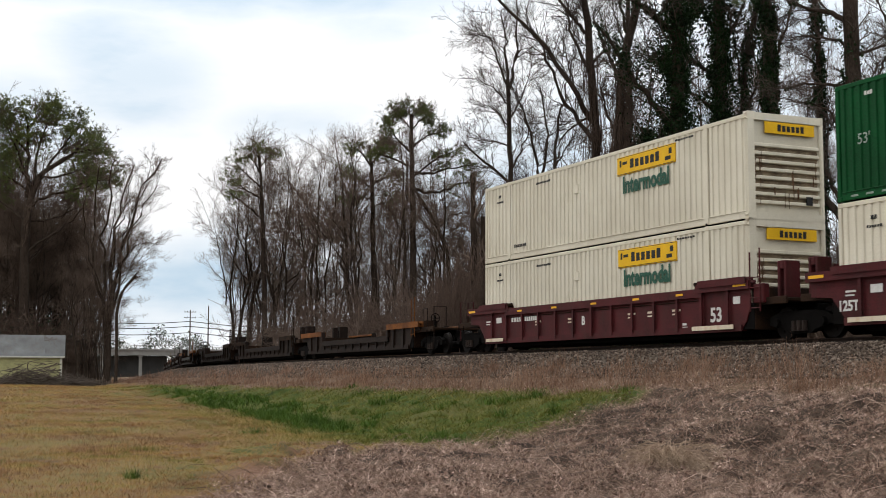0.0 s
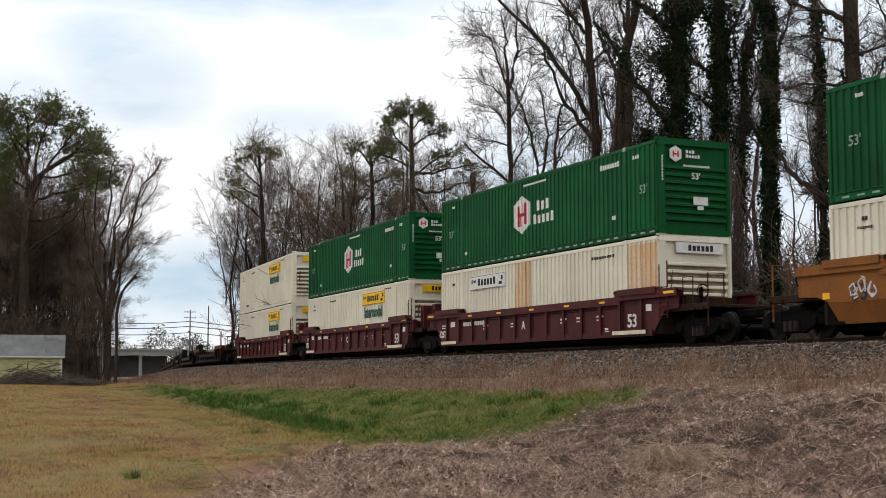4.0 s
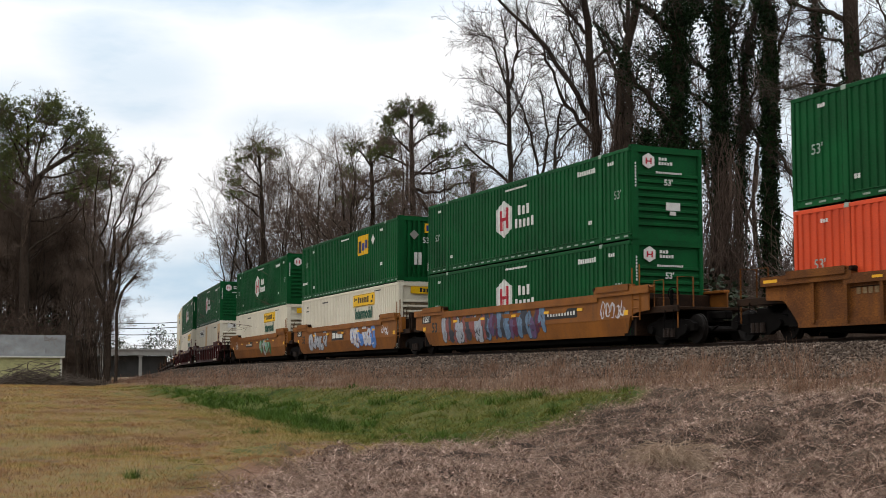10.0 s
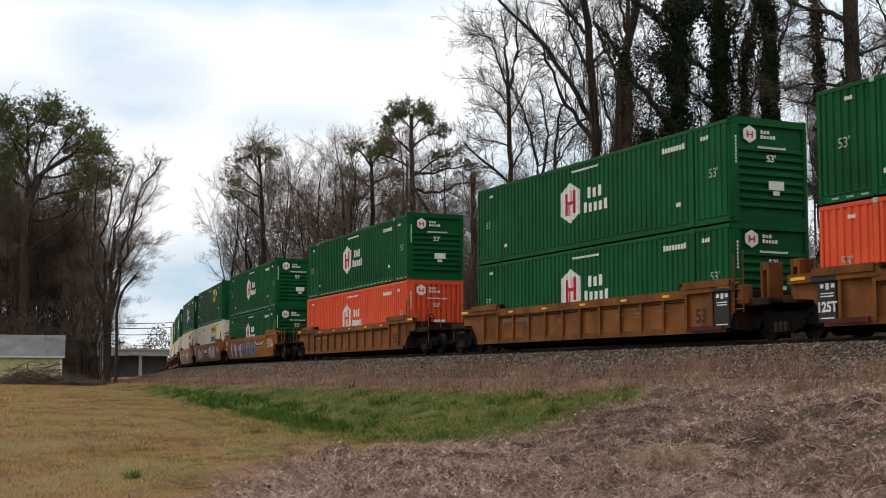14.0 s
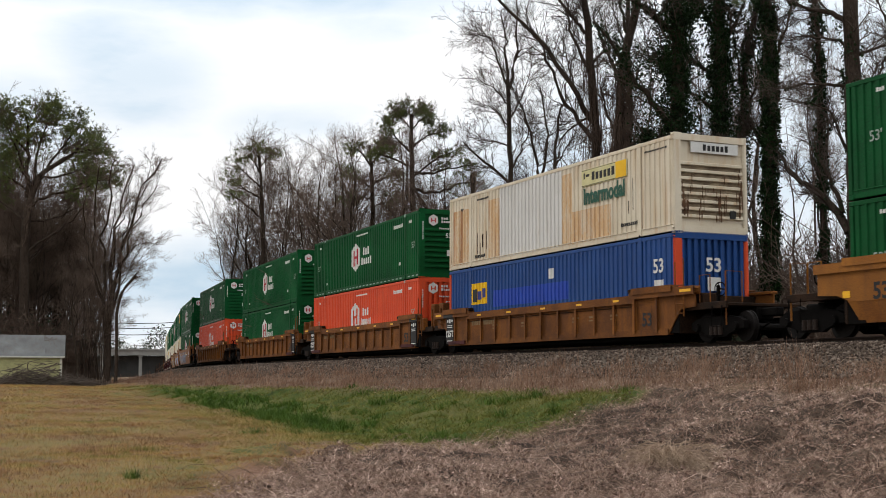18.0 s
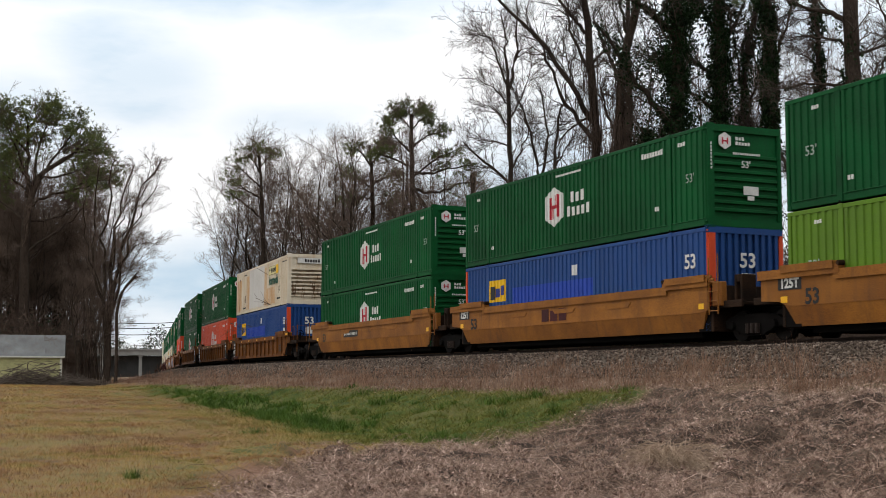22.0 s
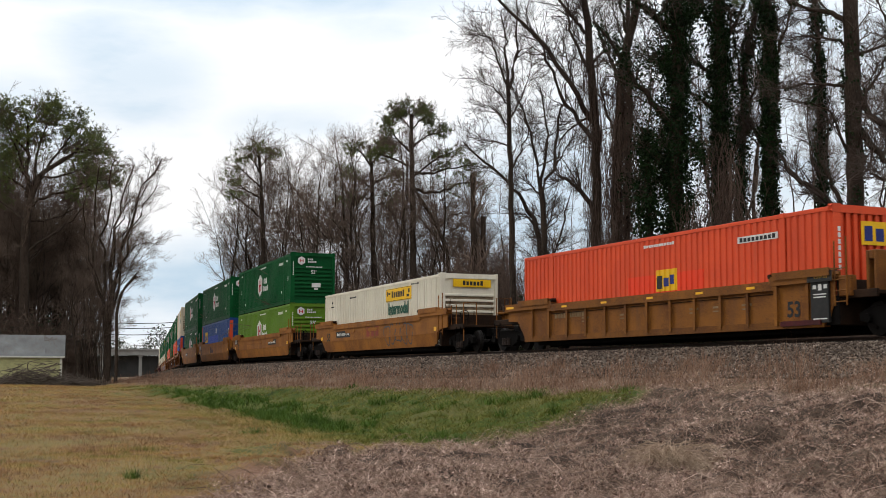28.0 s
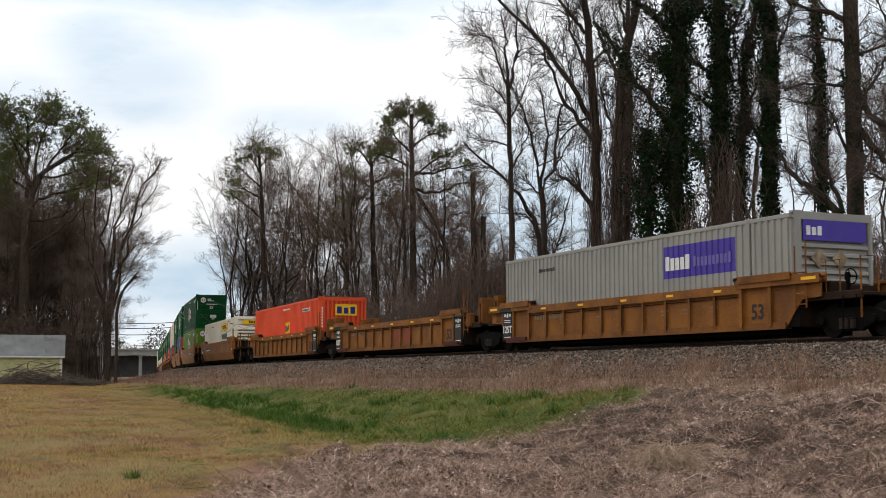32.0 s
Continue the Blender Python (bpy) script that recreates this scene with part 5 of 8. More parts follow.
for k in range(16):
    b = 46.0 + k * 0.62
    undergrowth(b, (TRACK_Y + 14.0) / math.cos(radians(b)) + rnd.uniform(0, 8), rnd.uniform(0.9, 1.5), k)
for k in range(12):
    undergrowth(46.2 + k * 1.4 + rnd.uniform(-0.2, 0.2), (TRACK_Y + 12.0) / math.cos(radians(46.2 + k * 1.4)) + rnd.uniform(4, 16), rnd.uniform(1.1, 1.5), k)
# the near wood beside the shed
for k in range(40):
    b = 80.5 + (k % 20) * 0.24
    undergrowth(b, rnd.uniform(106, 122), rnd.uniform(1.0, 1.6) if b > 82.3 else rnd.uniform(0.35, 0.6), k)
for k in range(9):
    undergrowth(82.4 + k * 0.3, rnd.uniform(104, 112), rnd.uniform(1.1, 1.5), k)
for k in range(8):
    shrub(82.2 + (k % 9) * 0.32 + rnd.uniform(-0.2, 0.2), rnd.uniform(112, 120), rnd.uniform(1.2, 1.8), k)
for b, d, s in ((54.2, 50, 1.0), (55.6, 52, 1.3), (57.0, 51, 0.9), (61.5, 66, 0.8)):
    shrub(b, d, s, int(b))


# ======================= hanging vines on the near trunks =======================
def vine_curtain(bearing, distance, top, width, strands, seed):
    """Dead vines that hang in strands from a trunk."""
    rng = np.random.default_rng(seed)
    x, y, z = spot(bearing, distance)
    n = strands
    b0 = np.stack([rng.normal(0, width, n), rng.normal(0, width * 0.6, n), top * rng.uniform(0.45, 1.0, n)], 1)
    t = np.linspace(0, 1, 6)[None, :, None]
    fall = np.stack([rng.normal(0, 0.5, n), rng.normal(0, 0.5, n), -top * rng.uniform(0.25, 0.6, n)], 1)[:, None]
    p = b0[:, None] + fall * t + rng.normal(0, 0.10, (n, 6, 3))
    p[..., 2] = np.maximum(p[..., 2], 0.05)
    r = np.full((n, 6), 0.011)
    l2, r2 = sprout(rng, p, r, 3, 0.9, 40, -0.3, 3, 0.1, 0.9, 0.8, 0.3)
    ob = thing("vine", "brown dead vines hanging in a tangle from the trunks", "vine", "vines on the trunks")
    part("hanging_growth", fast_mesh("hanging_growth", *tubes(p, r, 3), VINE), VINE, ob)["kind"] = "stuff"
    part("side_growth", fast_mesh("side_growth", *tubes(l2, np.clip(r2, 0.007, None), 3), VINE), VINE, ob)["kind"] = "stuff"
    ob.location = (x, y, z)


vine_curtain(53.0, 53, 9.5, 0.45, 190, 3)
vine_curtain(54.2, 53, 7.0, 0.6, 120, 4)
for k in range(6):
    vine_curtain(62.6 + 0.45 * k, 69 + k, (6.0, 6.8, 5.6, 7.2, 6.4, 5.6)[k], 1.4, 300, 20 + k)


def crooked_limb(name, bearing, distance, points, radii, label, mat=BARK):
    """A leaning trunk or a thick limb; points: across, away and up from its foot."""
    x, y, z = spot(bearing, distance)
    a = radians(bearing)
    across, away = Vector((math.cos(a), math.sin(a), 0)), Vector((-math.sin(a), math.cos(a), 0))
    p = np.array([[tuple(Vector((x, y, z)) + across * u + away * v + Vector((0, 0, w))) for u, v, w in points]])
    fine = np.stack([np.interp(np.linspace(0, 1, 14), np.linspace(0, 1, len(points)), p[0, :, i]) for i in range(3)], 1)[None]
    fine[:, 1:-1] += np.random.default_rng(len(points)).normal(0, 0.03, fine[:, 1:-1].shape)
    rr = np.interp(np.linspace(0, 1, 14), np.linspace(0, 1, len(radii)), radii)[None]
    rng = np.random.default_rng(int(bearing * 10))
    l2, r2 = sprout(rng, fine, rr, 14, 1.5, 48, 0.25, 4, 0.35, 1.0, 0.35, 0.3)
    l3, r3 = sprout(rng, l2, r2, 7, 1.0, 40, 0.2, 3, 0.2, 1.0, 0.6, 0.2)
    rr = rr * 0.75
    t = thing("tree", label, "tree", "trees along the railway")
    part("trunk", fast_mesh("trunk", *tubes(fine, rr, 8), mat), mat, t)
    part("crown", fast_mesh("crown", *join([tubes(l2, np.clip(r2, 0.012, None), 4), tubes(l3, np.clip(r3, 0.008, None), 3)]), TWIG), TWIG, t)


crooked_limb("snag", 63.9, 72, [(0, 0, 0), (0.05, 0, 4.0), (0.0, 0, 8.0), (-0.1, 0, 11.0)], [0.34, 0.30, 0.24, 0.16], "broken dead trunk standing among the trees")
crooked_limb("snag", 63.5, 72.5, [(0, 0, 0), (0.05, 0, 4.0), (0.0, 0, 8.6)], [0.28, 0.24, 0.2], "broken dead trunk standing among the trees")


# ======================= shed and brush pile =======================
SIDING = material("pale_yellow_clapboard", (0.42, 0.40, 0.19), (0.24, 0.23, 0.12), 0.75, scale=2, amount=0.45, bump=0.1, streak=0.4, streak_col=(0.20, 0.19, 0.12))
TRIM = material("white_trim_paint", (0.55, 0.54, 0.48), (0.38, 0.37, 0.32), 0.7, scale=4, amount=0.4, bump=0.05)
TIN = material("weathered_tin_roof", (0.16, 0.165, 0.165), (0.09, 0.09, 0.088), 0.75, 0.0, scale=1.0, amount=0.5, bump=0.08, streak=0.4, streak_col=(0.14, 0.11, 0.09))
STICK = material("dead_sticks", (0.125, 0.10, 0.082), (0.06, 0.047, 0.038), 0.9, scale=3, fine=20, amount=0.5, bump=0.2, spec=0.1)


def build_shed():
    s = thing("shed", "small pale yellow clapboard shed with a tin roof", "shed")
    x, y, z = spot(81.45, 96)
    a = radians(81.45)
    s.matrix_basis = Matrix.Translation((x, y, z + 0.05)) @ Matrix.Rotation(a, 4, "Z")
    L, W, H, R = 6.4, 3.4, 2.2, 1.38
    for k in range(15):
        z0 = k * 0.148
        part("board", prism_x([(-0.050, z0), (-0.012, z0 + 0.160), (0.018, z0 + 0.160), (0.018, z0)], -L, -0.005 * (k % 2)), SIDING, s)
    part("wall", Shape().box(-L, 0, 0.02, W, 0, H), SIDING, s)
    gable = Shape()
    v = [(-0.02, 0.02, H), (-0.02, W, H), (-0.02, W / 2, H + R), (0.03, 0.02, H), (0.03, W, H), (0.03, W / 2, H + R)]
    part("gable", gable.add(v, [(0, 1, 2), (5, 4, 3), (0, 3, 4, 1), (1, 4, 5, 2), (2, 5, 3, 0)]), SIDING, s)
    part("corner_board", Shape().box(-0.12, 0.045, -0.045, 0.05, 0, H), TRIM, s)
    for k in range(10):
        x0, x1 = -L - 0.2 + k * 0.68, -L - 0.2 + k * 0.68 + 0.70
        v = [(x0, -0.22, H - 0.08), (x1, -0.22, H - 0.08), (x1, W / 2, H + R + 0.05), (x0, W / 2, H + R + 0.05)]
        v += [(p[0], p[1], p[2] + 0.03 + 0.006 * (k % 2)) for p in v]
        part("roof_sheet", Shape().add(v, [(3, 2, 1, 0), (4, 5, 6, 7), (0, 1, 5, 4), (1, 2, 6, 5), (2, 3, 7, 6), (3, 0, 4, 7)]), TIN, s)
    v = [(-L - 0.2, W + 0.22, H - 0.08), (0.25, W + 0.22, H - 0.08), (0.25, W / 2, H + R + 0.05), (-L - 0.2, W / 2, H + R + 0.05)]
    v += [(p[0], p[1], p[2] + 0.03) for p in v]
    part("roof_back", Shape().add(v, [(3, 2, 1, 0), (4, 5, 6, 7), (0, 1, 5, 4), (1, 2, 6, 5), (2, 3, 7, 6), (3, 0, 4, 7)]), TIN, s)
    part("fascia", Shape().box(-L - 0.15, 0.2, -0.25, -0.2, H - 0.17, H - 0.06), TRIM, s)


build_shed()


def brush_pile(bearing, distance, width, height, count, seed):
    rng = np.random.default_rng(seed)
    x, y, z = spot(bearing, distance)
    a = radians(bearing)
    t = rng.uniform(-1, 1, count)
    c = np.stack([t * width / 2, rng.normal(0, 0.5, count), np.abs(rng.normal(0, 0.4, count)) * height * (1 - t ** 2) + 0.06], 1)
    d = np.stack([rng.normal(0, 1, count), rng.normal(0, 0.6, count), rng.normal(0, 0.32, count)], 1)
    d /= np.linalg.norm(d, axis=1, keepdims=True)
    ln = rng.uniform(0.5, 1.8, count)[:, None, None]
    s = np.linspace(-0.5, 0.5, 4)[None, :, None]
    p = c[:, None] + d[:, None] * s * ln + rng.normal(0, 0.05, (count, 4, 3))
    p[..., 2] = np.maximum(p[..., 2], 0.02)
    r = np.repeat(rng.uniform(0.008, 0.035, count)[:, None], 4, 1) * np.array([1, 0.9, 0.75, 0.5])
    ob = thing("brush_pile", "pile of dead grey sticks and cut branches on the grass", "brush pile")
    big = np.argsort(-r[:, 0])
    for i in big[:50]:
        part("stick", fast_mesh("stick", *tubes(p[i:i + 1], r[i:i + 1], 6), STICK), STICK, ob)
    part("brushwood", fast_mesh("brushwood", *tubes(p[big[50:]], r[big[50:]], 4), STICK), STICK, ob)["kind"] = "stuff"
    ob.matrix_basis = Matrix.Translation((x, y, z)) @ Matrix.Rotation(a, 4, "Z")


brush_pile(82.3, 91, 6.2, 1.5, 700, 5)
brush_pile(80.4, 91, 3.0, 0.6, 200, 6)


# ======================= far side: bridge, poles, wires, distant woods =======================
CONCRETE = material("bridge_concrete", (0.25, 0.24, 0.22), (0.16, 0.15, 0.14), 0.85, scale=0.5, amount=0.45, bump=0.05, streak=0.5, streak_col=(0.16, 0.15, 0.13))
# abutment concrete, darkened in its colour for the shadow below the deck
DIMWALL = material("shaded_abutment", (0.085, 0.083, 0.080), (0.05, 0.05, 0.048), 0.9, scale=0.4, amount=0.4, bump=0.05, streak=0.4, streak_col=(0.05, 0.05, 0.045))
POLE = material("pole_timber", (0.10, 0.08, 0.065), (0.06, 0.05, 0.04), 0.9, scale=3, amount=0.4)


def build_bridge():
    b = thing("overpass_bridge", "concrete road bridge with railings over the railway", "bridge")
    x, y, z = spot(77.9, 430)
    b.matrix_basis = Matrix.Translation((x, y, 1.2)) @ Matrix.Rotation(radians(77.9), 4, "Z")
    part("deck", Shape().box(-70, 60, 0, 9, 9.0, 9.5, 0.05), CONCRETE, b)
    part("girder", Shape().box(-70, 60, 0.4, 0.9, 7.5, 9.0, 0.05), CONCRETE, b)
    part("girder", Shape().box(-70, 60, 8.1, 8.6, 7.5, 9.0, 0.05), CONCRETE, b)
    part("abutment", Shape().box(-70, -19, 3.0, 9, -1, 7.5, 0.05), DIMWALL, b)
    part("abutment", Shape().box(-19, 6, 8.0, 9, -1, 7.4, 0.05), DIMWALL, b)
    for px in (-14.5, -10.0, -2.5):
        part("pier", Shape().box(px - 0.5, px + 0.5, 1.2, 2.4, -1, 7.5, 0.05), CONCRETE, b)
        part("pier_cap", Shape().box(px - 0.7, px + 0.7, 0.6, 3.0, 7.0, 7.5, 0.05), CONCRETE, b)
    for k in range(44):
        part("rail_post", Shape().box(-70 + k * 3, -69.8 + k * 3, 0.1, 0.3, 9.5, 10.7), CONCRETE, b)
    for zz in (10.1, 10.6):
        part("guard_rail", Shape().box(-70, 60, 0.12, 0.28, zz, zz + 0.12), CONCRETE, b)


build_bridge()


def pole(bearing, distance, height, arms):
    x, y, z = spot(bearing, distance)
    p = thing("utility_pole", "grey timber utility pole carrying wires", "pole", "utility poles")
    p.matrix_basis = Matrix.Translation((x, y, z)) @ Matrix.Rotation(radians(bearing), 4, "Z")
    part("post", Shape().tube([(0, 0, 0), (0, 0, height)], [0.17, 0.12], 8), POLE, p)
    for k in range(arms):
        zz = height - 0.5 - k * 1.3
        part("crossarm", Shape().box(-1.3, 1.3, -0.06, 0.06, zz - 0.07, zz + 0.07), POLE, p)
        for u in (-1.2, -0.6, 0.6, 1.2):
            part("insulator", Shape().tube([(u, 0, zz + 0.07), (u, 0, zz + 0.3)], [0.06, 0.04], 6), STEEL_DARK, p)
    return x, y, z + height


pa = pole(76.19, 300, 15.2, 2)
pole(75.42, 310, 16.2, 0)
for dz in (-0.4, -1.5, -2.9):
    w = Shape()
    ax, ay, _ = spot(82.5, 285)
    cx, cy, _ = spot(69.0, 330)
    zt = 14.6 + dz
    for (x0, y0), (x1, y1) in (((ax, ay), pa[:2]), (pa[:2], (cx, cy))):
        w.tube([(x0 + (x1 - x0) * t, y0 + (y1 - y0) * t, zt - 4 * 0.9 * t * (1 - t)) for t in (0, 0.2, 0.4, 0.6, 0.8, 1.0)], [0.075] * 6, 4)
    tagged(new("power_line", w.mesh("power_line")), "dark power line sagging between poles", "power line", "wires of the poles").data.materials.append(STEEL_DARK)


def far_woods():
    """A distant belt of trees along the horizon, as one soft ragged mass."""
    rng = np.random.default_rng(9)
    n = 1700
    b = np.radians(rng.uniform(66, 86, n))
    d = rng.uniform(620, 760, n)
    h = rng.uniform(0.2, 1.0, n) ** 0.6 * (19 + 3.5 * np.sin(b * 90) + 2.5 * np.sin(b * 210))
    c = np.stack([-np.sin(b) * d, np.cos(b) * d, 1.5 + h], 1)
    pts = np.repeat(c, 14, 0) + rng.normal(0, 1.2, (n * 14, 3))
    v, f = leaves(rng, pts, 0.8)
    return fast_mesh("far_woods", v, f, FOLIAGE)


tagged(new("far_woods", far_woods()), "distant dark belt of trees on the horizon", "woods", kind="stuff")


# ======================= ground cover =======================
def blade_material(name, tones, rough=0.8, patchy=0.5, spread=(0.5, 0.2, 0.3)):
    m = bpy.data.materials.new(name)
    m.use_nodes = True
    n, l = m.node_tree.nodes, m.node_tree.links
    b = n["Principled BSDF"]
    b.inputs["Roughness"].default_value, b.inputs["Specular IOR Level"].default_value = rough, 0.15
    g, r = n.new("ShaderNodeNewGeometry"), n.new("ShaderNodeValToRGB")
    el = r.color_ramp.elements
    while len(el) < len(tones):
        el.new(0.5)
    for i, (e, c) in enumerate(zip(el, tones)):
        e.position, e.color = i / (len(tones) - 1), (*c, 1)
    # patches a metre or two wide, with smaller ones in them, and each blade its own shade
    t, t2 = n.new("ShaderNodeTexNoise"), n.new("ShaderNodeTexNoise")
    t.inputs["Scale"].default_value, t.inputs["Detail"].default_value, t.inputs["Roughness"].default_value = patchy, 6, 0.7
    t2.inputs["Scale"].default_value, t2.inputs["Detail"].default_value = patchy * 6, 3
    l.new(g.outputs["Position"], t.inputs["Vector"])
    l.new(g.outputs["Position"], t2.inputs["Vector"])
    last = None
    for source, lo, hi, share in ((t.outputs["Fac"], 0.34, 0.66, spread[0]), (t2.outputs["Fac"], 0.32, 0.68, spread[1]), (g.outputs["Random Per Island"], 0.0, 1.0, spread[2])):
        mr = n.new("ShaderNodeMapRange")
        mr.inputs["From Min"].default_value, mr.inputs["From Max"].default_value, mr.inputs["To Max"].default_value = lo, hi, share
        l.new(source, mr.inputs["Value"])
        if last is None:
            last = mr.outputs["Result"]
        else:
            mix = n.new("ShaderNodeMath")
            mix.operation = "ADD"
            l.new(last, mix.inputs[0])
            l.new(mr.outputs["Result"], mix.inputs[1])
            last = mix.outputs["Value"]
    l.new(last, r.inputs["Fac"])
    l.new(r.outputs["Color"], b.inputs["Base Color"])
    return m


def scatter(rng, count, weight, near, far, b0, b1, power=1.0):
    """Points on the ground between two bearings and distances, kept by weight(x, y)."""
    b = np.radians(rng.uniform(b0, b1, count))
    d = near * (far / near) ** (rng.uniform(0, 1, count) ** power)
    x, y = -np.sin(b) * d, np.cos(b) * d
    keep = rng.uniform(0, 1, count) < weight(x, y)
    x, y, d = x[keep], y[keep], d[keep]
    return np.stack([x, y, ground_height(x, y)], 1), d


def blades(rng, base, height, width, lean=0.35):
    """Single narrow pointed blades that stand on their base points."""
    n = len(base)
    a = rng.uniform(0, 2 * np.pi, n)
    s = np.stack([np.cos(a), np.sin(a), np.zeros(n)], 1) * width[:, None]
    tip = base + np.stack([rng.normal(0, lean, n) * height, rng.normal(0, lean, n) * height, height], 1)
    b = base - np.array([0, 0, 0.02])
    v = np.stack([b - s, b + s, tip], 1).reshape(-1, 3)
    return v, np.arange(len(v)).reshape(-1, 3)


LAWN = blade_material("winter_lawn_blades", [(0.070, 0.110, 0.022), (0.135, 0.140, 0.030), (0.25, 0.195, 0.055), (0.37, 0.245, 0.088), (0.30, 0.155, 0.062), (0.12, 0.055, 0.030), (0.42, 0.31, 0.16)], patchy=0.26, spread=(0.62, 0.28, 0.25))
LUSH = blade_material("lush_grass_blades", [(0.008, 0.022, 0.003), (0.028, 0.064, 0.007), (0.062, 0.112, 0.012), (0.13, 0.165, 0.022)], patchy=1.2, spread=(0.3, 0.35, 0.4))
OLIVE = blade_material("olive_grass_blades", [(0.022, 0.038, 0.005), (0.072, 0.094, 0.012), (0.125, 0.128, 0.022), (0.185, 0.155, 0.045), (0.29, 0.22, 0.10)], patchy=0.8, spread=(0.35, 0.3, 0.45))
DRY = blade_material("dry_grass_stalks", [(0.050, 0.028, 0.018), (0.140, 0.078, 0.050), (0.27, 0.162, 0.106), (0.45, 0.32, 0.22)], patchy=0.7, spread=(0.4, 0.2, 0.4))
LITTER = blade_material("dead_leaf_litter", [(0.020, 0.012, 0.008), (0.105, 0.066, 0.050), (0.33, 0.215, 0.170), (0.78, 0.59, 0.49)], patchy=0.9, spread=(0.25, 0.4, 0.45))
STRAW = blade_material("straw_stems", [(0.10, 0.066, 0.044), (0.25, 0.17, 0.115), (0.50, 0.38, 0.27)])
STALK = blade_material("pale_dead_stems", [(0.028, 0.018, 0.012), (0.13, 0.086, 0.064), (0.36, 0.245, 0.185), (0.76, 0.585, 0.475)], patchy=0.9, spread=(0.25, 0.4, 0.45))


def lawn_weight(x, y):
    z = zones(x, y)
    n = track_side(x, y)
    return np.clip(1 - z[0] - z[1] - z[2] - z[3] - z[4], 0, 1) * (n > 5) * (0.55 + 0.45 * wobble(x, y, 1.9, 7)) * (1 - 0.85 * bare_earth(x, y))


def deep(x, y):
    """Weight of the ditch's thick dark grass: full far down the ditch, broken clumps at its near end."""
    n = track_side(x, y)
    lo = np.interp(-x, [22, 24, 29, 37, 49, 60], [12.6, 13.0, 13.6, 12.6, 11.6, 10.8])
    hi = np.interp(-x, [22, 25, 28, 31, 36, 45, 60], [12.4, 12.5, 12.4, 11.8, 11.0, 10.4, 9.9])
    w = wobble(x, y, 1.3, 6) + 0.8 * wobble(x, y, 0.45, 2)
    band = smooth(hi - 0.5, hi + 0.5, n + 0.55 * w) * (1 - smooth(lo - 0.4, lo + 0.4, n + 0.45 * w))
    return band * smooth(21.5, 23.5, -x + 0.8 * w) * (1 - smooth(52, 60, -x + 2 * w)) * np.where(-x > 29.5, 1.0, np.clip(0.35 + 0.9 * w, 0.1, 1))


def stems(rng, p, length, radius, rise, droop, mat, name, label):
    """Thin bent stems that start at the points p."""
    n = len(p)
    a = rng.uniform(0, 2 * np.pi, n)
    t = np.linspace(0, 1, 4)[None, :, None]
    d0 = np.stack([np.cos(a), np.sin(a), rng.uniform(*rise, n)], 1)[:, None]
    q = p[:, None] + length[:, None, None] * (d0 * t - np.array([0, 0, droop]) * t ** 2 + rng.normal(0, 0.05, (n, 4, 3)) * t)
    r = radius[:, None] * np.array([1, 0.9, 0.75, 0.5])
    tagged(new(name, fast_mesh(name, *tubes(q, r, 3), mat)), label, "weeds", kind="stuff")


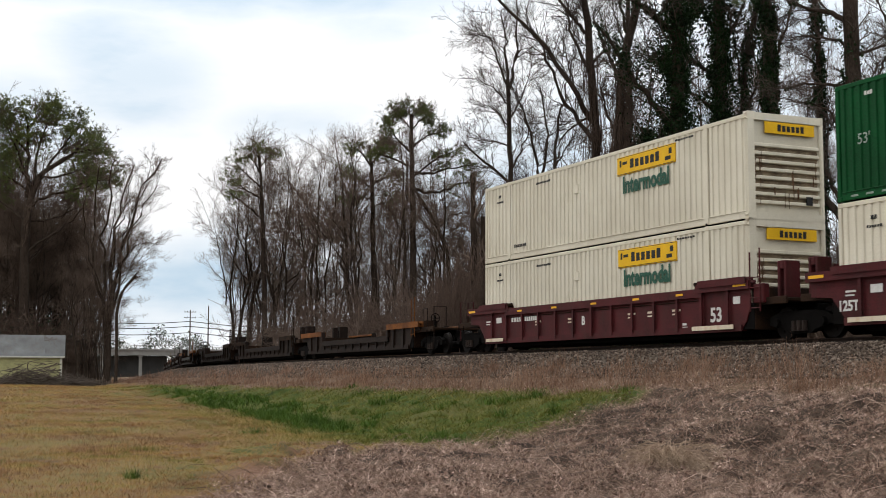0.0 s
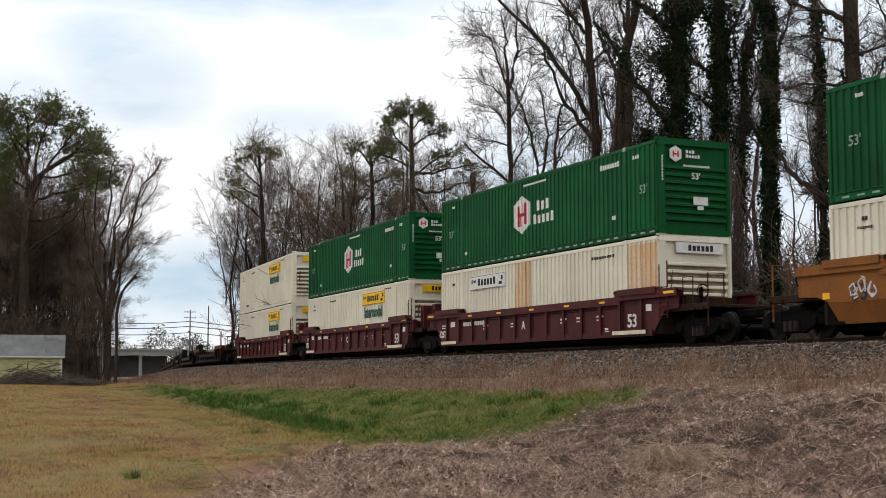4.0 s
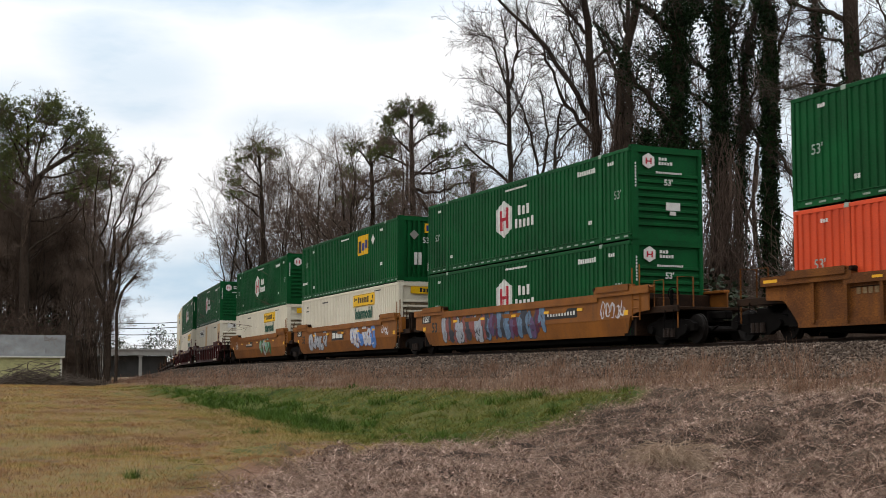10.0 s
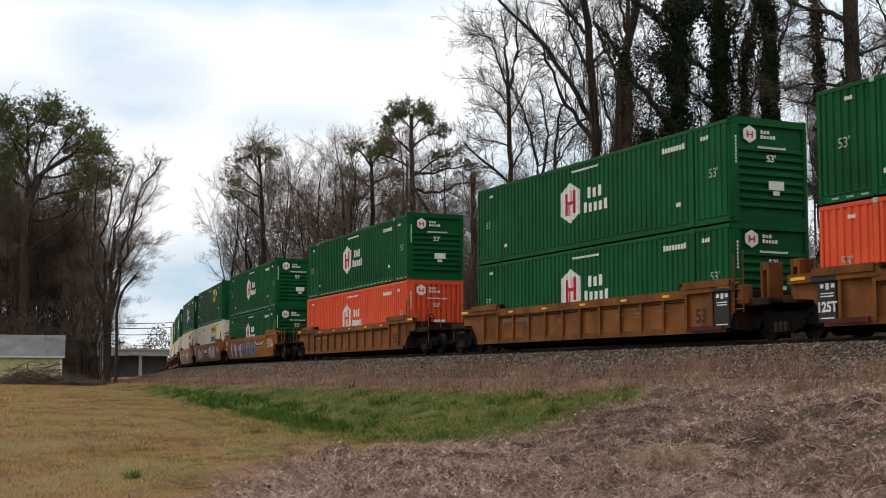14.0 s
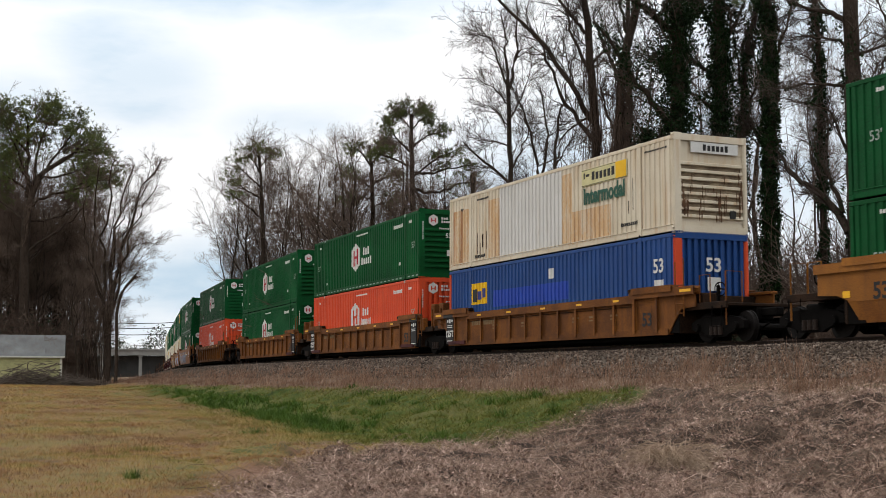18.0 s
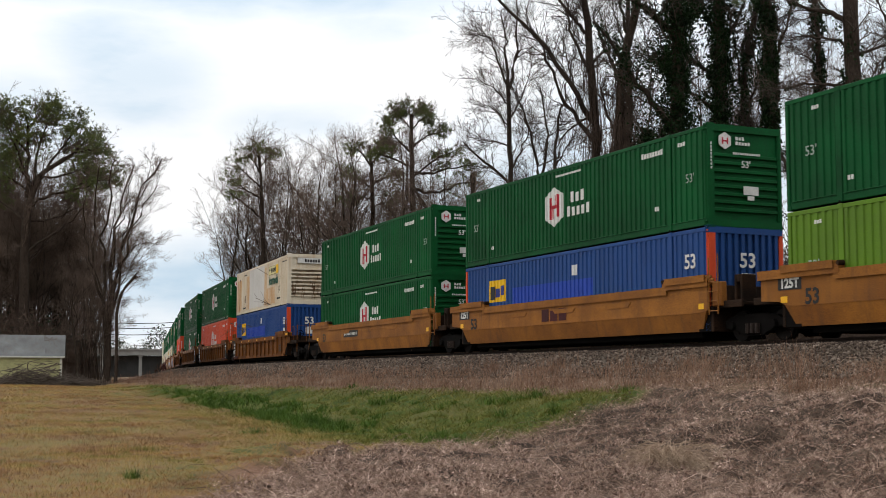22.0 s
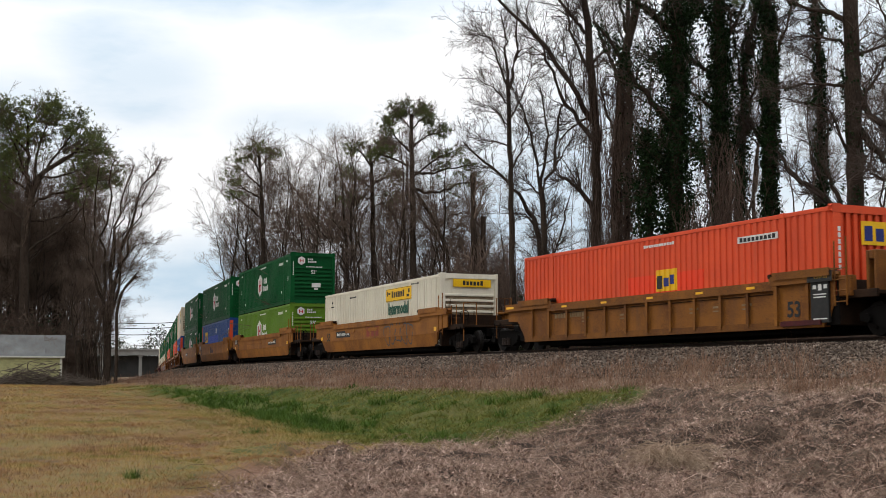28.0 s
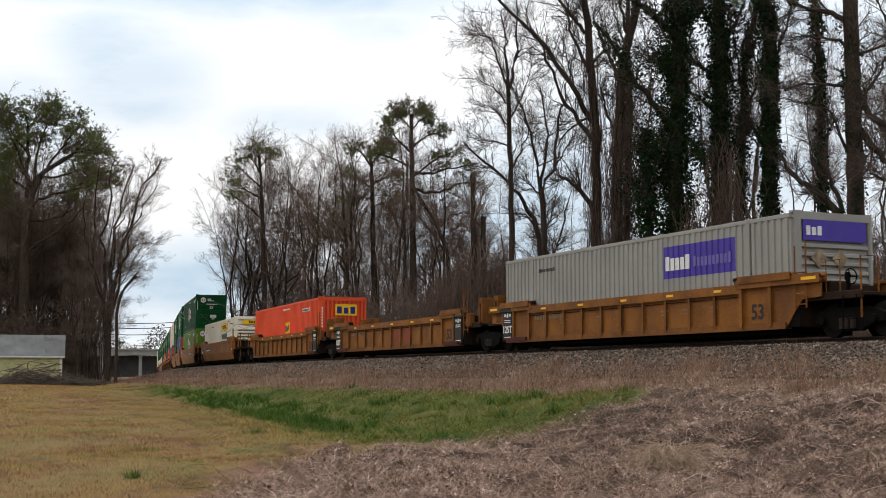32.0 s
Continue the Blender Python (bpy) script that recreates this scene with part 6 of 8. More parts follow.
def build_cover():
    rng = np.random.default_rng(33)
    p, d = scatter(rng, 420000, lawn_weight, 14.5, 90, 62, 86)
    v = blades(rng, p, (0.018 + 0.0006 * d) * rng.uniform(0.5, 1.8, len(p)), 0.0022 + 0.00016 * d, 1.0)
    tagged(new("lawn_grass", fast_mesh("lawn_grass", *v, LAWN)), "short tan and olive winter grass", "grass", kind="stuff")
    for count, seed, mat, name, label in ((8000, 12, OLIVE, "lawn_tufts", "scattered green tufts in the winter lawn"), (7000, 27, DRY, "dead_tufts", "small dead brown tufts in the winter lawn")):
        p, d = scatter(rng, count, lambda x, y: lawn_weight(x, y) * (wobble(x, y, 0.9, seed) + 0.7 * wobble(x, y, 0.3, seed) > 0.3), 14.5, 60, 62, 86)
        k = 8
        c = np.repeat(p, k, 0) + np.concatenate([rng.normal(0, 0.05, (len(p) * k, 2)), np.zeros((len(p) * k, 1))], 1)
        v = blades(rng, c, rng.uniform(0.02, 0.08, len(c)), 0.002 + 0.00016 * np.repeat(d, k), 0.7)
        tagged(new(name, fast_mesh(name, *v, mat)), label, "grass", kind="stuff")
    p, d = scatter(rng, 420000, lambda x, y: zones(x, y)[0] * (1 - 0.8 * deep(x, y)) * (0.45 + 0.55 * (wobble(x, y, 0.5, 21) + 0.5 * wobble(x, y, 0.17, 5) > -0.2)), 17, 84, 57, 82)
    v = blades(rng, p, 0.025 + 0.09 * rng.uniform(0, 1, len(p)) ** 2, 0.004 + 0.00018 * d, 1.2)
    tagged(new("bank_grass", fast_mesh("bank_grass", *v, OLIVE)), "olive green grass on the bank of the ditch", "grass", kind="stuff")
    # tussocks and broad-leaved weeds in the ditch, thick along its foot
    p, d = scatter(rng, 5200, lambda x, y: np.clip(deep(x, y) + 0.12 * zones(x, y)[0], 0, 1) * (wobble(x, y, 0.8, 19) > -0.2), 17, 84, 57, 82)
    k = 46
    c = np.repeat(p, k, 0) + np.concatenate([rng.normal(0, 0.09, (len(p) * k, 2)), np.zeros((len(p) * k, 1))], 1)
    v = blades(rng, c, np.repeat(rng.uniform(0.10, 0.34, len(p)), k) * rng.uniform(0.4, 1.0, len(c)), 0.004 + 0.00022 * np.repeat(d, k), 0.55)
    tagged(new("ditch_tussocks", fast_mesh("ditch_tussocks", *v, LUSH)), "dark green tussocks of grass in the ditch", "grass", kind="stuff")
    # low broken clumps of dry weeds on the verge
    p, d = scatter(rng, 2600, lambda x, y: zones(x, y)[2] * (wobble(x, y, 1.4, 23) > 0.1), 22, 110, 44, 80)
    k = 30
    c = np.repeat(p, k, 0) + np.concatenate([rng.normal(0, 0.16, (len(p) * k, 2)), np.zeros((len(p) * k, 1))], 1)
    v = blades(rng, c, np.repeat(rng.uniform(0.15, 0.7, len(p)), k) * rng.uniform(0.35, 1.0, len(c)), 0.003 + 0.00011 * np.repeat(d, k), 0.45)
    tagged(new("verge_clumps", fast_mesh("verge_clumps", *v, DRY)), "clumps of dry russet weeds beside the track", "weeds", kind="stuff")

    def creep(x, y):
        n = track_side(x, y)
        end = np.interp(-x, [23, 29, 40, 66, 90], [14.3, 13.8, 12.3, 11.0, 10.0])
        return smooth(end - 0.8, end + 0.2, n) * (1 - smooth(end + 0.3, end + 3.6, n + 1.2 * wobble(x, y, 1.6, 3) + 0.8 * wobble(x, y, 0.5, 8))) * smooth(22.5, 25.5, -x) * 0.8

    p, d = scatter(rng, 120000, creep, 20, 90, 60, 84)
    v = blades(rng, p, 0.025 + 0.07 * rng.uniform(0, 1, len(p)) ** 2, 0.003 + 0.00017 * d, 1.1)
    tagged(new("edge_grass", fast_mesh("edge_grass", *v, OLIVE)), "thin olive grass where the lawn meets the ditch", "grass", kind="stuff")
    p, d = scatter(rng, 240000, lambda x, y: deep(x, y) * (0.25 + 0.75 * (wobble(x, y, 0.35, 14) + 0.6 * wobble(x, y, 0.15, 3) > -0.1)), 17, 84, 57, 82)
    tall = 0.06 + 0.17 * (0.5 + 0.5 * wobble(p[:, 0], p[:, 1], 0.45, 8))
    v = blades(rng, p, tall * rng.uniform(0.4, 1.5, len(p)), 0.0040 + 0.00022 * d, 0.8)
    tagged(new("ditch_grass", fast_mesh("ditch_grass", *v, LUSH)), "thick green grass along the ditch", "grass", kind="stuff")
    p, d = scatter(rng, 260000, lambda x, y: zones(x, y)[2] * (0.5 + 0.5 * wobble(x, y, 1.1, 4)), 22, 130, 44, 82)
    v = blades(rng, p, (0.08 + 0.16 * rng.uniform(0, 1, len(p)) ** 3) * rng.uniform(0.6, 1.6, len(p)), 0.0025 + 0.00013 * d, 0.6)
    tagged(new("verge_grass", fast_mesh("verge_grass", *v, DRY)), "dry reddish-brown grass beside the ballast", "grass", kind="stuff")
    p, d = scatter(rng, 60000, lambda x, y: zones(x, y)[2] * np.clip(0.15 + 1.2 * wobble(x, y, 1.1, 9) + 0.6 * wobble(x, y, 0.3, 4), 0.05, 1), 20, 130, 44, 82)
    v = blades(rng, p, rng.uniform(0.2, 0.62, len(p)) * (1 + 0.5 * wobble(p[:, 0], p[:, 1], 1.1, 9)), 0.0038 + 0.0001 * d, 0.3)
    tagged(new("tall_stalks", fast_mesh("tall_stalks", *v, DRY)), "tall dry weed stalks beside the track", "weeds", kind="stuff")
    # leaf litter and dead stems on the slope, in loose heaps
    heap = lambda x, y: np.clip(zones(x, y)[1] + 0.25 * zones(x, y)[2], 0, 1) * (0.3 + 0.7 * (wobble(x, y, 0.30, 15) + 0.5 * wobble(x, y, 0.9, 3) > -0.15))
    for count, size, up, name in ((140000, 0.026, 0.05, "leaf_litter"), (80000, 0.044, 0.15, "curled_leaves")):
        p, d = scatter(rng, count, heap, 13.0, 42, 44, 80)
        p[:, 2] += rng.uniform(0.0, up, len(p)) * (0.5 + 0.5 * wobble(p[:, 0], p[:, 1], 0.30, 15))
        v, f = leaves(rng, p, size)
        tagged(new(name, fast_mesh(name, v, f, LITTER)), "matted grey-brown dead leaves and mown weeds", "leaf litter", kind="stuff")
    bw = lambda x, y: np.clip(zones(x, y)[1] + 0.25 * zones(x, y)[2], 0, 1)
    p, d = scatter(rng, 170000, lambda x, y: bw(x, y) * (0.35 + 0.65 * (wobble(x, y, 0.6, 31) + 0.6 * wobble(x, y, 0.21, 7) > -0.1)), 13.0, 42, 44, 80)
    p[:, 2] += rng.uniform(0, 0.07, len(p))
    v = blades(rng, p, rng.uniform(0.04, 0.14, len(p)), rng.uniform(0.003, 0.006, len(p)), 1.6)
    tagged(new("dead_stubble", fast_mesh("dead_stubble", *v, STALK)), "fine broken stubble of mown weeds", "weeds", kind="stuff")
    p, d = scatter(rng, 41000, bw, 13.0, 42, 44, 80)
    stems(rng, p, rng.uniform(0.10, 0.36, len(p)), rng.uniform(0.0020, 0.0038, len(p)), (0.1, 1.1), 0.6, STALK, "dead_stems", "tangled pale dead stems on the slope")
    p, d = scatter(rng, 4200, lambda x, y: bw(x, y) * (wobble(x, y, 1.3, 17) > -0.1), 13.0, 42, 44, 80)
    stems(rng, p, rng.uniform(0.4, 1.0, len(p)), rng.uniform(0.003, 0.0055, len(p)), (0.5, 1.4), 1.2, STALK, "arched_stems", "long arched dead stems over the brush")
    # straw mound on the slope
    m = 480
    c = np.stack([-16.9 + rng.normal(0, 0.15, m), 11.75 + rng.normal(0, 0.26, m), np.zeros(m)], 1)
    c[:, 2] = ground_height(c[:, 0], c[:, 1]) + rng.uniform(0, 0.12, m)
    stems(rng, c, rng.uniform(0.35, 0.85, m), np.full(m, 0.0048), (0.5, 1.4), 1.2, STRAW, "straw_mound", "mound of arched straw-coloured dead grass")
    # leafy green weeds on the verge and in the lawn
    for cx, cy, h0, k, w in ((-37.5, 14.5, 0.3, 300, 0.3), (-18.0, 3.7, 0.17, 110, 0.055), (-25.5, 16.3, 0.16, 200, 0.25), (-27.8, 8.3, 0.2, 140, 0.12), (-19.3, 1.6, 0.06, 200, 0.2), (-23.5, 4.9, 0.08, 160, 0.2)):
        q = np.stack([cx + rng.normal(0, w, k), cy + rng.normal(0, w, k), np.zeros(k)], 1)
        q[:, 2] = ground_height(q[:, 0], q[:, 1])
        v = blades(rng, q, rng.uniform(0.4, 1.2, k) * h0, np.full(k, 0.005), 0.5)
        tagged(new("weed_clump", fast_mesh("weed_clump", *v, LUSH)), "small clump of fresh green weeds", "weeds", kind="stuff")
    # pale pebbles in the lawn
    p, d = scatter(rng, 260, lawn_weight, 14.5, 40, 62, 84)
    v, f = leaves(rng, p + np.array([0, 0, 0.02]), 0.035)
    tagged(new("lawn_litter", fast_mesh("lawn_litter", v, f, STRAW)), "scattered pale leaves and bits on the lawn", "leaf litter", kind="stuff")
    # ballast stones on the near shoulder
    ns = 46000
    s = -20 - 130 * rng.uniform(0, 1, ns) ** 1.7
    o = 1.55 + 4.2 * rng.uniform(0, 1, ns) ** 1.15
    size = 0.018 + 0.040 * rng.uniform(0, 1, ns) ** 2
    th = np.where(s > CURVE_S, 0, (np.clip(s, CURVE_END, 0) - CURVE_S) / CURVE_R)
    cx, cy = np.zeros(ns), np.zeros(ns)
    for i in range(ns):
        cx[i], cy[i], _, _ = track(s[i], -o[i])
    top = np.interp(o, [1.5, 2.1, 4.3, 4.5, 5.0, 7.2], [-0.17, -0.22, -0.74, -0.78, -0.88, -1.30])
    c = np.stack([cx, cy, RAIL_Z + GRADE * s + top + size * 0.3], 1)
    oct_v = np.array([(1, 0, 0), (-1, 0, 0), (0, 1, 0), (0, -1, 0), (0, 0, 1), (0, 0, -1)], float)
    jit = oct_v[None] * rng.uniform(0.6, 1.25, (ns, 6, 1)) + rng.normal(0, 0.18, (ns, 6, 3))
    ang = rng.uniform(0, 6.28, ns)
    ca, sa = np.cos(ang)[:, None], np.sin(ang)[:, None]
    rot = np.stack([jit[..., 0] * ca - jit[..., 1] * sa, jit[..., 0] * sa + jit[..., 1] * ca, jit[..., 2] * 0.8], -1)
    v = c[:, None] + rot * (size * (1 + 0.006 * np.abs(s + 20)))[:, None, None]
    of = np.array([(0, 2, 4), (2, 1, 4), (1, 3, 4), (3, 0, 4), (2, 0, 5), (1, 2, 5), (3, 1, 5), (0, 3, 5)])
    f = (of[None] + np.arange(ns)[:, None, None] * 6).reshape(-1, 3)
    stone = blade_material("ballast_stone", [(0.012, 0.008, 0.006), (0.055, 0.039, 0.029), (0.115, 0.086, 0.066), (0.30, 0.245, 0.20)], 0.95, 1.2, (0.15, 0.15, 0.7))
    tagged(new("ballast_stones", fast_mesh("ballast_stones", v.reshape(-1, 3), f, stone)), "loose grey crushed stones of the ballast shoulder", "stones", kind="stuff")


build_cover()

# timber ties under the rails
tie_mesh = Shape().box(-0.11, 0.11, -1.3, 1.3, -0.36, -0.16, 0.012).mesh("tie")
tie_mesh.materials.append(TIE)
track_ties = tagged(new("track_ties"), "dark creosoted timber ties under the rails", "ties", kind="structure")
for k in range(230):
    x, y, zr, th = track(-20 - k * 0.52)
    ob = new("tie", tie_mesh)
    ob.parent = track_ties
    ob.matrix_basis = Matrix.Translation((x, y, zr)) @ Matrix.Rotation(th, 4, "Z")

def letter_blocks(x, z, width, height, count, gap=0.42):
    """A row of plain blocks that stands in for a name."""
    w = width / (count + (count - 1) * gap)
    return [(x + k * w * (1 + gap), x + k * w * (1 + gap) + w, z, z + height * (1.0 if k in (0, count - 1) else 0.86)) for k in range(count)]


def hexagon(cx, cz, hw, hh, lift=0.003):
    """A tall six-sided patch painted on the corrugated side."""
    tip = hh * 0.42
    up = lambda x: cz + hh - tip * min(1.0, abs(x - cx) / hw)
    return painted(cx - hw, cx + hw, lambda x: 2 * cz - up(x), up, -1, lift)


def logo_mark(c, cx, cz, s, mat):
    """Plain upright bars and cross bars inside the hexagon."""
    sh = Shape()
    for x0, x1, z0, z1 in ((-0.30, -0.17, -0.42, 0.34), (-0.10, -0.02, -0.42, 0.02), (0.04, 0.12, -0.05, 0.42), (0.20, 0.33, -0.36, 0.42), (-0.30, 0.33, -0.06, 0.06)):
        p = patch(cx + x0 * s, cx + x1 * s, cz + z0 * s, cz + z1 * s, 0.007)
        sh.add(p.v, p.f)
    return part("logo_mark", sh, mat, c)


YF = -HALF + 0.012
WORN_CAR = material("worn_yellow_orange_paint", (0.285, 0.112, 0.018), (0.13, 0.046, 0.011), 0.65, scale=0.9, amount=0.5, bump=0.1, streak=0.6, streak_col=(0.10, 0.042, 0.018), random_value=0.08)
GRIME = material("grimy_brown_steel", (0.034, 0.017, 0.009), (0.010, 0.006, 0.004), 0.85, scale=1.5, amount=0.6, bump=0.1, streak=0.5, streak_col=(0.01, 0.008, 0.006), spec=0.08)
FRESH_ORANGE = material("fresh_orange_paint", (0.72, 0.055, 0.018), (0.58, 0.045, 0.018), 0.5, scale=2, amount=0.3, bump=0.02)
# soiled brown; between the end ribs it also stands for shade
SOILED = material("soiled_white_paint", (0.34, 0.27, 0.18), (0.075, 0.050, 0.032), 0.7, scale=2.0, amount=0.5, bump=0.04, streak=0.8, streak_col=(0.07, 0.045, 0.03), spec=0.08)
RUST_RUN = material("rust_run", (0.16, 0.085, 0.045), (0.06, 0.032, 0.018), 0.8, scale=6, amount=0.6, bump=0.0)
FADED = material("faded_yellow_sign", (0.56, 0.50, 0.26), (0.42, 0.38, 0.20), 0.6, scale=3, amount=0.45, bump=0.03, streak=0.4, streak_col=(0.5, 0.48, 0.38))
BRIGHT = material("repainted_grey_white", (0.58, 0.56, 0.53), (0.47, 0.45, 0.41), 0.55, scale=0.8, amount=0.35, bump=0.04, streak=0.3, streak_col=(0.42, 0.36, 0.28))
FAINT = material("faint_lilac_paint", (0.13, 0.11, 0.30), (0.09, 0.08, 0.22), 0.55, scale=3, amount=0.35, bump=0.02)
DULL = material("faded_stencil", (0.20, 0.14, 0.075), (0.12, 0.07, 0.03), 0.7, scale=6, amount=0.5, bump=0.0)
FRESH = material("fresh_blue_paint", (0.018, 0.055, 0.33), (0.014, 0.04, 0.24), 0.5, scale=3, amount=0.35, bump=0.02)


def blocks(name, rects, y, mat, c):
    """Each plain block of a name or sign as a part of its own."""
    for q in rects:
        part(name, bars([q], y), mat, c)


def end_blocks(name, rects, lift, mat, c):
    for q in rects:
        part(name, end_bars([q], lift), mat, c)


def small_writing(c, mat, where):
    for x, z, w, h, k in where:
        part("small_writing", bars(letter_blocks(x, z, w, h, k, 0.35), YF), mat, c)["kind"] = "stuff"


def hub_marks(c, mark, words=(3, 5)):
    part("logo_panel", hexagon(-0.95, 1.58, 0.62, 0.69), WHITEP, c, "white six-sided logo panel")
    logo_mark(c, -0.95, 1.58, 1.0, mark)
    blocks("name_block", letter_blocks(0.22, 1.60, 0.86, 0.36, words[0], 0.75), YF, WHITEP, c)
    blocks("name_block", letter_blocks(-0.02, 1.14, 1.45, 0.34, words[1], 0.75), YF, WHITEP, c)
    small_writing(c, WHITEP, [(-0.8, 2.58, 1.7, 0.08, 14), (4.6, 2.38, 1.15, 0.17, 8), (-7.05, 2.50, 0.26, 0.1, 3), (6.55, 2.46, 0.36, 0.12, 3), (-5.8, 0.52, 0.2, 0.12, 2), (5.3, 0.70, 0.22, 0.13, 2)])
    lettering("53'", 0.27, PALE_CAST, c, SIDE_M(-7.1, 1.45), "size_mark", 0.002)
    lettering("53'", 0.27, PALE_CAST, c, SIDE_M(7.15, 1.45), "size_mark", 0.002)
    x = LEN / 2 - 0.002
    part("end_badge", Shape().add([(x + 0.004, -0.72 + 0.24 * math.cos(a), 2.46 + 0.25 * math.sin(a)) for a in (math.pi / 6 + i * math.pi / 3 for i in range(6))]
                                  + [(x - 0.03, -0.72 + 0.24 * math.cos(a), 2.46 + 0.25 * math.sin(a)) for a in (math.pi / 6 + i * math.pi / 3 for i in range(6))],
                                  [(0, 1, 2, 3, 4, 5), (11, 10, 9, 8, 7, 6)] + [(i, i + 6, (i + 1) % 6 + 6, (i + 1) % 6) for i in range(6)]), WHITEP, c, "white six-sided badge")
    end_blocks("end_badge_mark", [(-0.83, -0.78, 2.36, 2.55), (-0.66, -0.61, 2.36, 2.55), (-0.83, -0.61, 2.43, 2.47)], 0.008, mark, c)
    part("end_name", end_bars(letter_blocks(-0.35, 2.50, 0.3, 0.1, 3) + letter_blocks(-0.35, 2.36, 0.5, 0.1, 5), 0.004), WHITEP, c)["kind"] = "stuff"
    part("end_writing", end_bars(letter_blocks(-0.45, 2.08, 0.95, 0.07, 12), 0.008), WHITEP, c)["kind"] = "stuff"
    lettering("53'", 0.20, WHITEP, c, END_M(0.0, 1.80), "size_mark", 0.006)
    part("end_plate", end_bars([(-0.1, 0.42, 0.93, 1.18), (0.04, 0.26, 0.78, 0.90)], 0.012), WHITEP, c, "white data plate")
    part("end_code", end_bars([(-1.23, -1.18, 1.62 + k * 0.1, 1.69 + k * 0.1) for k in range(8)], 0.004), WHITEP, c)["kind"] = "stuff"
    return c


def green_container():
    return hub_marks(container("dark green corrugated steel container with white hexagon logo", GREEN, True), CRIMSON)


def plain_green_container():
    return hub_marks(container("dark green corrugated container with plain bottom rail and white logo", GREEN, False), CRIMSON)


def lime_container():
    return hub_marks(container("yellow-green corrugated steel container with white hexagon logo", LIME, False), CRIMSON)


def orange_logo_container():
    c = container("orange corrugated steel container with white hexagon logo", ORANGE, True, "flutes")
    return hub_marks(c, ORANGE, (3, 9))


def banner(c, x0, x1, z0, z1, ground, ink, word=True):
    part("sign_panel", Shape().box(x0, x1, YF - 0.022, YF + 0.03, z0, z1, 0.01), ground, c, "flat sign panel with dark lettering blocks")
    w, h = x1 - x0, z1 - z0
    y = YF - 0.022
    blocks("sign_block", letter_blocks(x0 + w * 0.24, z0 + h * 0.28, w * 0.5, h * 0.5, 6), y, ink, c)
    part("sign_scroll", bars([(x0 + w * 0.05, x0 + w * 0.08, z0 + h * 0.45, z0 + h * 0.8), (x0 + w * 0.1, x0 + w * 0.18, z0 + h * 0.55, z0 + h * 0.7), (x0 + w * 0.84, x0 + w * 0.93, z0 + h * 0.2, z0 + h * 0.4), (x0 + w * 0.9, x0 + w * 0.95, z0 + h * 0.5, z0 + h * 0.8),
                              (x0 + 0.02, x1 - 0.02, z1 - 0.035, z1 - 0.02), (x0 + 0.02, x1 - 0.02, z0 + 0.02, z0 + 0.035)], y), ink, c)["kind"] = "stuff"
    if word:
        lettering("Intermodal", 0.42, DKGREEN, c, Matrix.Translation((0, -0.01, 0)) @ SIDE_M((x0 + x1) / 2, z0 - 0.36) @ Matrix.Diagonal((1.0, 1.22, 1.0, 1.0)), "word", 0.022)


def white_end(c, yellow=True, ink=BLACKP, drips=16):
    rng = random.Random(drips)
    runs = Shape()
    for k in range(drips):
        y, z = rng.choice((-0.95, -0.35, 0.3, 0.95)) + rng.gauss(0, 0.13), rng.uniform(0.3, 1.5)
        runs.box(LEN / 2 - 0.012, LEN / 2 - 0.004, y, y + rng.uniform(0.015, 0.05), z, z + rng.uniform(0.15, 0.6))
    part("rust_runs", runs, RUST_RUN, c, "thin brown rust runs down the end")["kind"] = "stuff"
    part("end_sign", Shape().box(LEN / 2 - 0.03, LEN / 2 + 0.004, -0.75, 0.95, 2.38, 2.70, 0.004), YELLOWP if yellow else WHITEP, c, "flat end sign")
    end_blocks("end_sign_block", letter_blocks(-0.32, 2.45, 0.9, 0.19, 6), 0.010, ink, c)
    part("end_plate", end_bars([(0.62, 0.82, 0.45, 0.68)], 0.03), BLACKP, c)
    # strips in the recesses: grime, with the end's shade put into their colour
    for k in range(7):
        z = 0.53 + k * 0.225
        part("end_grime", Shape().box(LEN / 2 - 0.096, LEN / 2 - 0.088, -1.1, 1.1, z, z + 0.11), SOILED, c, "grime and painted shade between the end's ribs")


def white_container():
    c = container("white corrugated steel container with yellow sign panel", WHITE, False)
    banner(c, 1.4, 4.6, 2.06, 2.64, YELLOWP, BLACKP)
    white_end(c)
    small_writing(c, BLACKP, [(-5.7, 0.42, 0.9, 0.12, 7), (4.6, 2.66, 0.9, 0.06, 7), (-6.95, 2.40, 0.2, 0.1, 2), (-7.1, 2.2, 0.5, 0.07, 6), (-4.0, 2.52, 1.0, 0.08, 8)])
    part("vent", Shape().box(-1.35, -1.05, YF - 0.03, YF + 0.02, 1.85, 2.15, 0.02), WHITE, c)
    return c


def old_white_container():
    c = container("dirty white container with rust-streaked panels and black-on-white sign", WHITE, False)
    banner(c, -5.3, -2.3, 2.0, 2.55, WHITEP, BLACKP, False)
    part("rust_patch", patch(-1.5, -0.2, 0.17, 2.78, 0.005), RUSTY, c, "brown rust-streaked side panel")
    part("rust_patch", patch(6.2, 7.9, 0.17, 2.72, 0.005), RUSTY, c, "brown rust-streaked side panel")
    white_end(c, False)
    small_writing(c, BLACKP, [(4.0, 2.45, 1.4, 0.1, 9), (-7.0, 2.3, 0.25, 0.1, 2)])
    return c


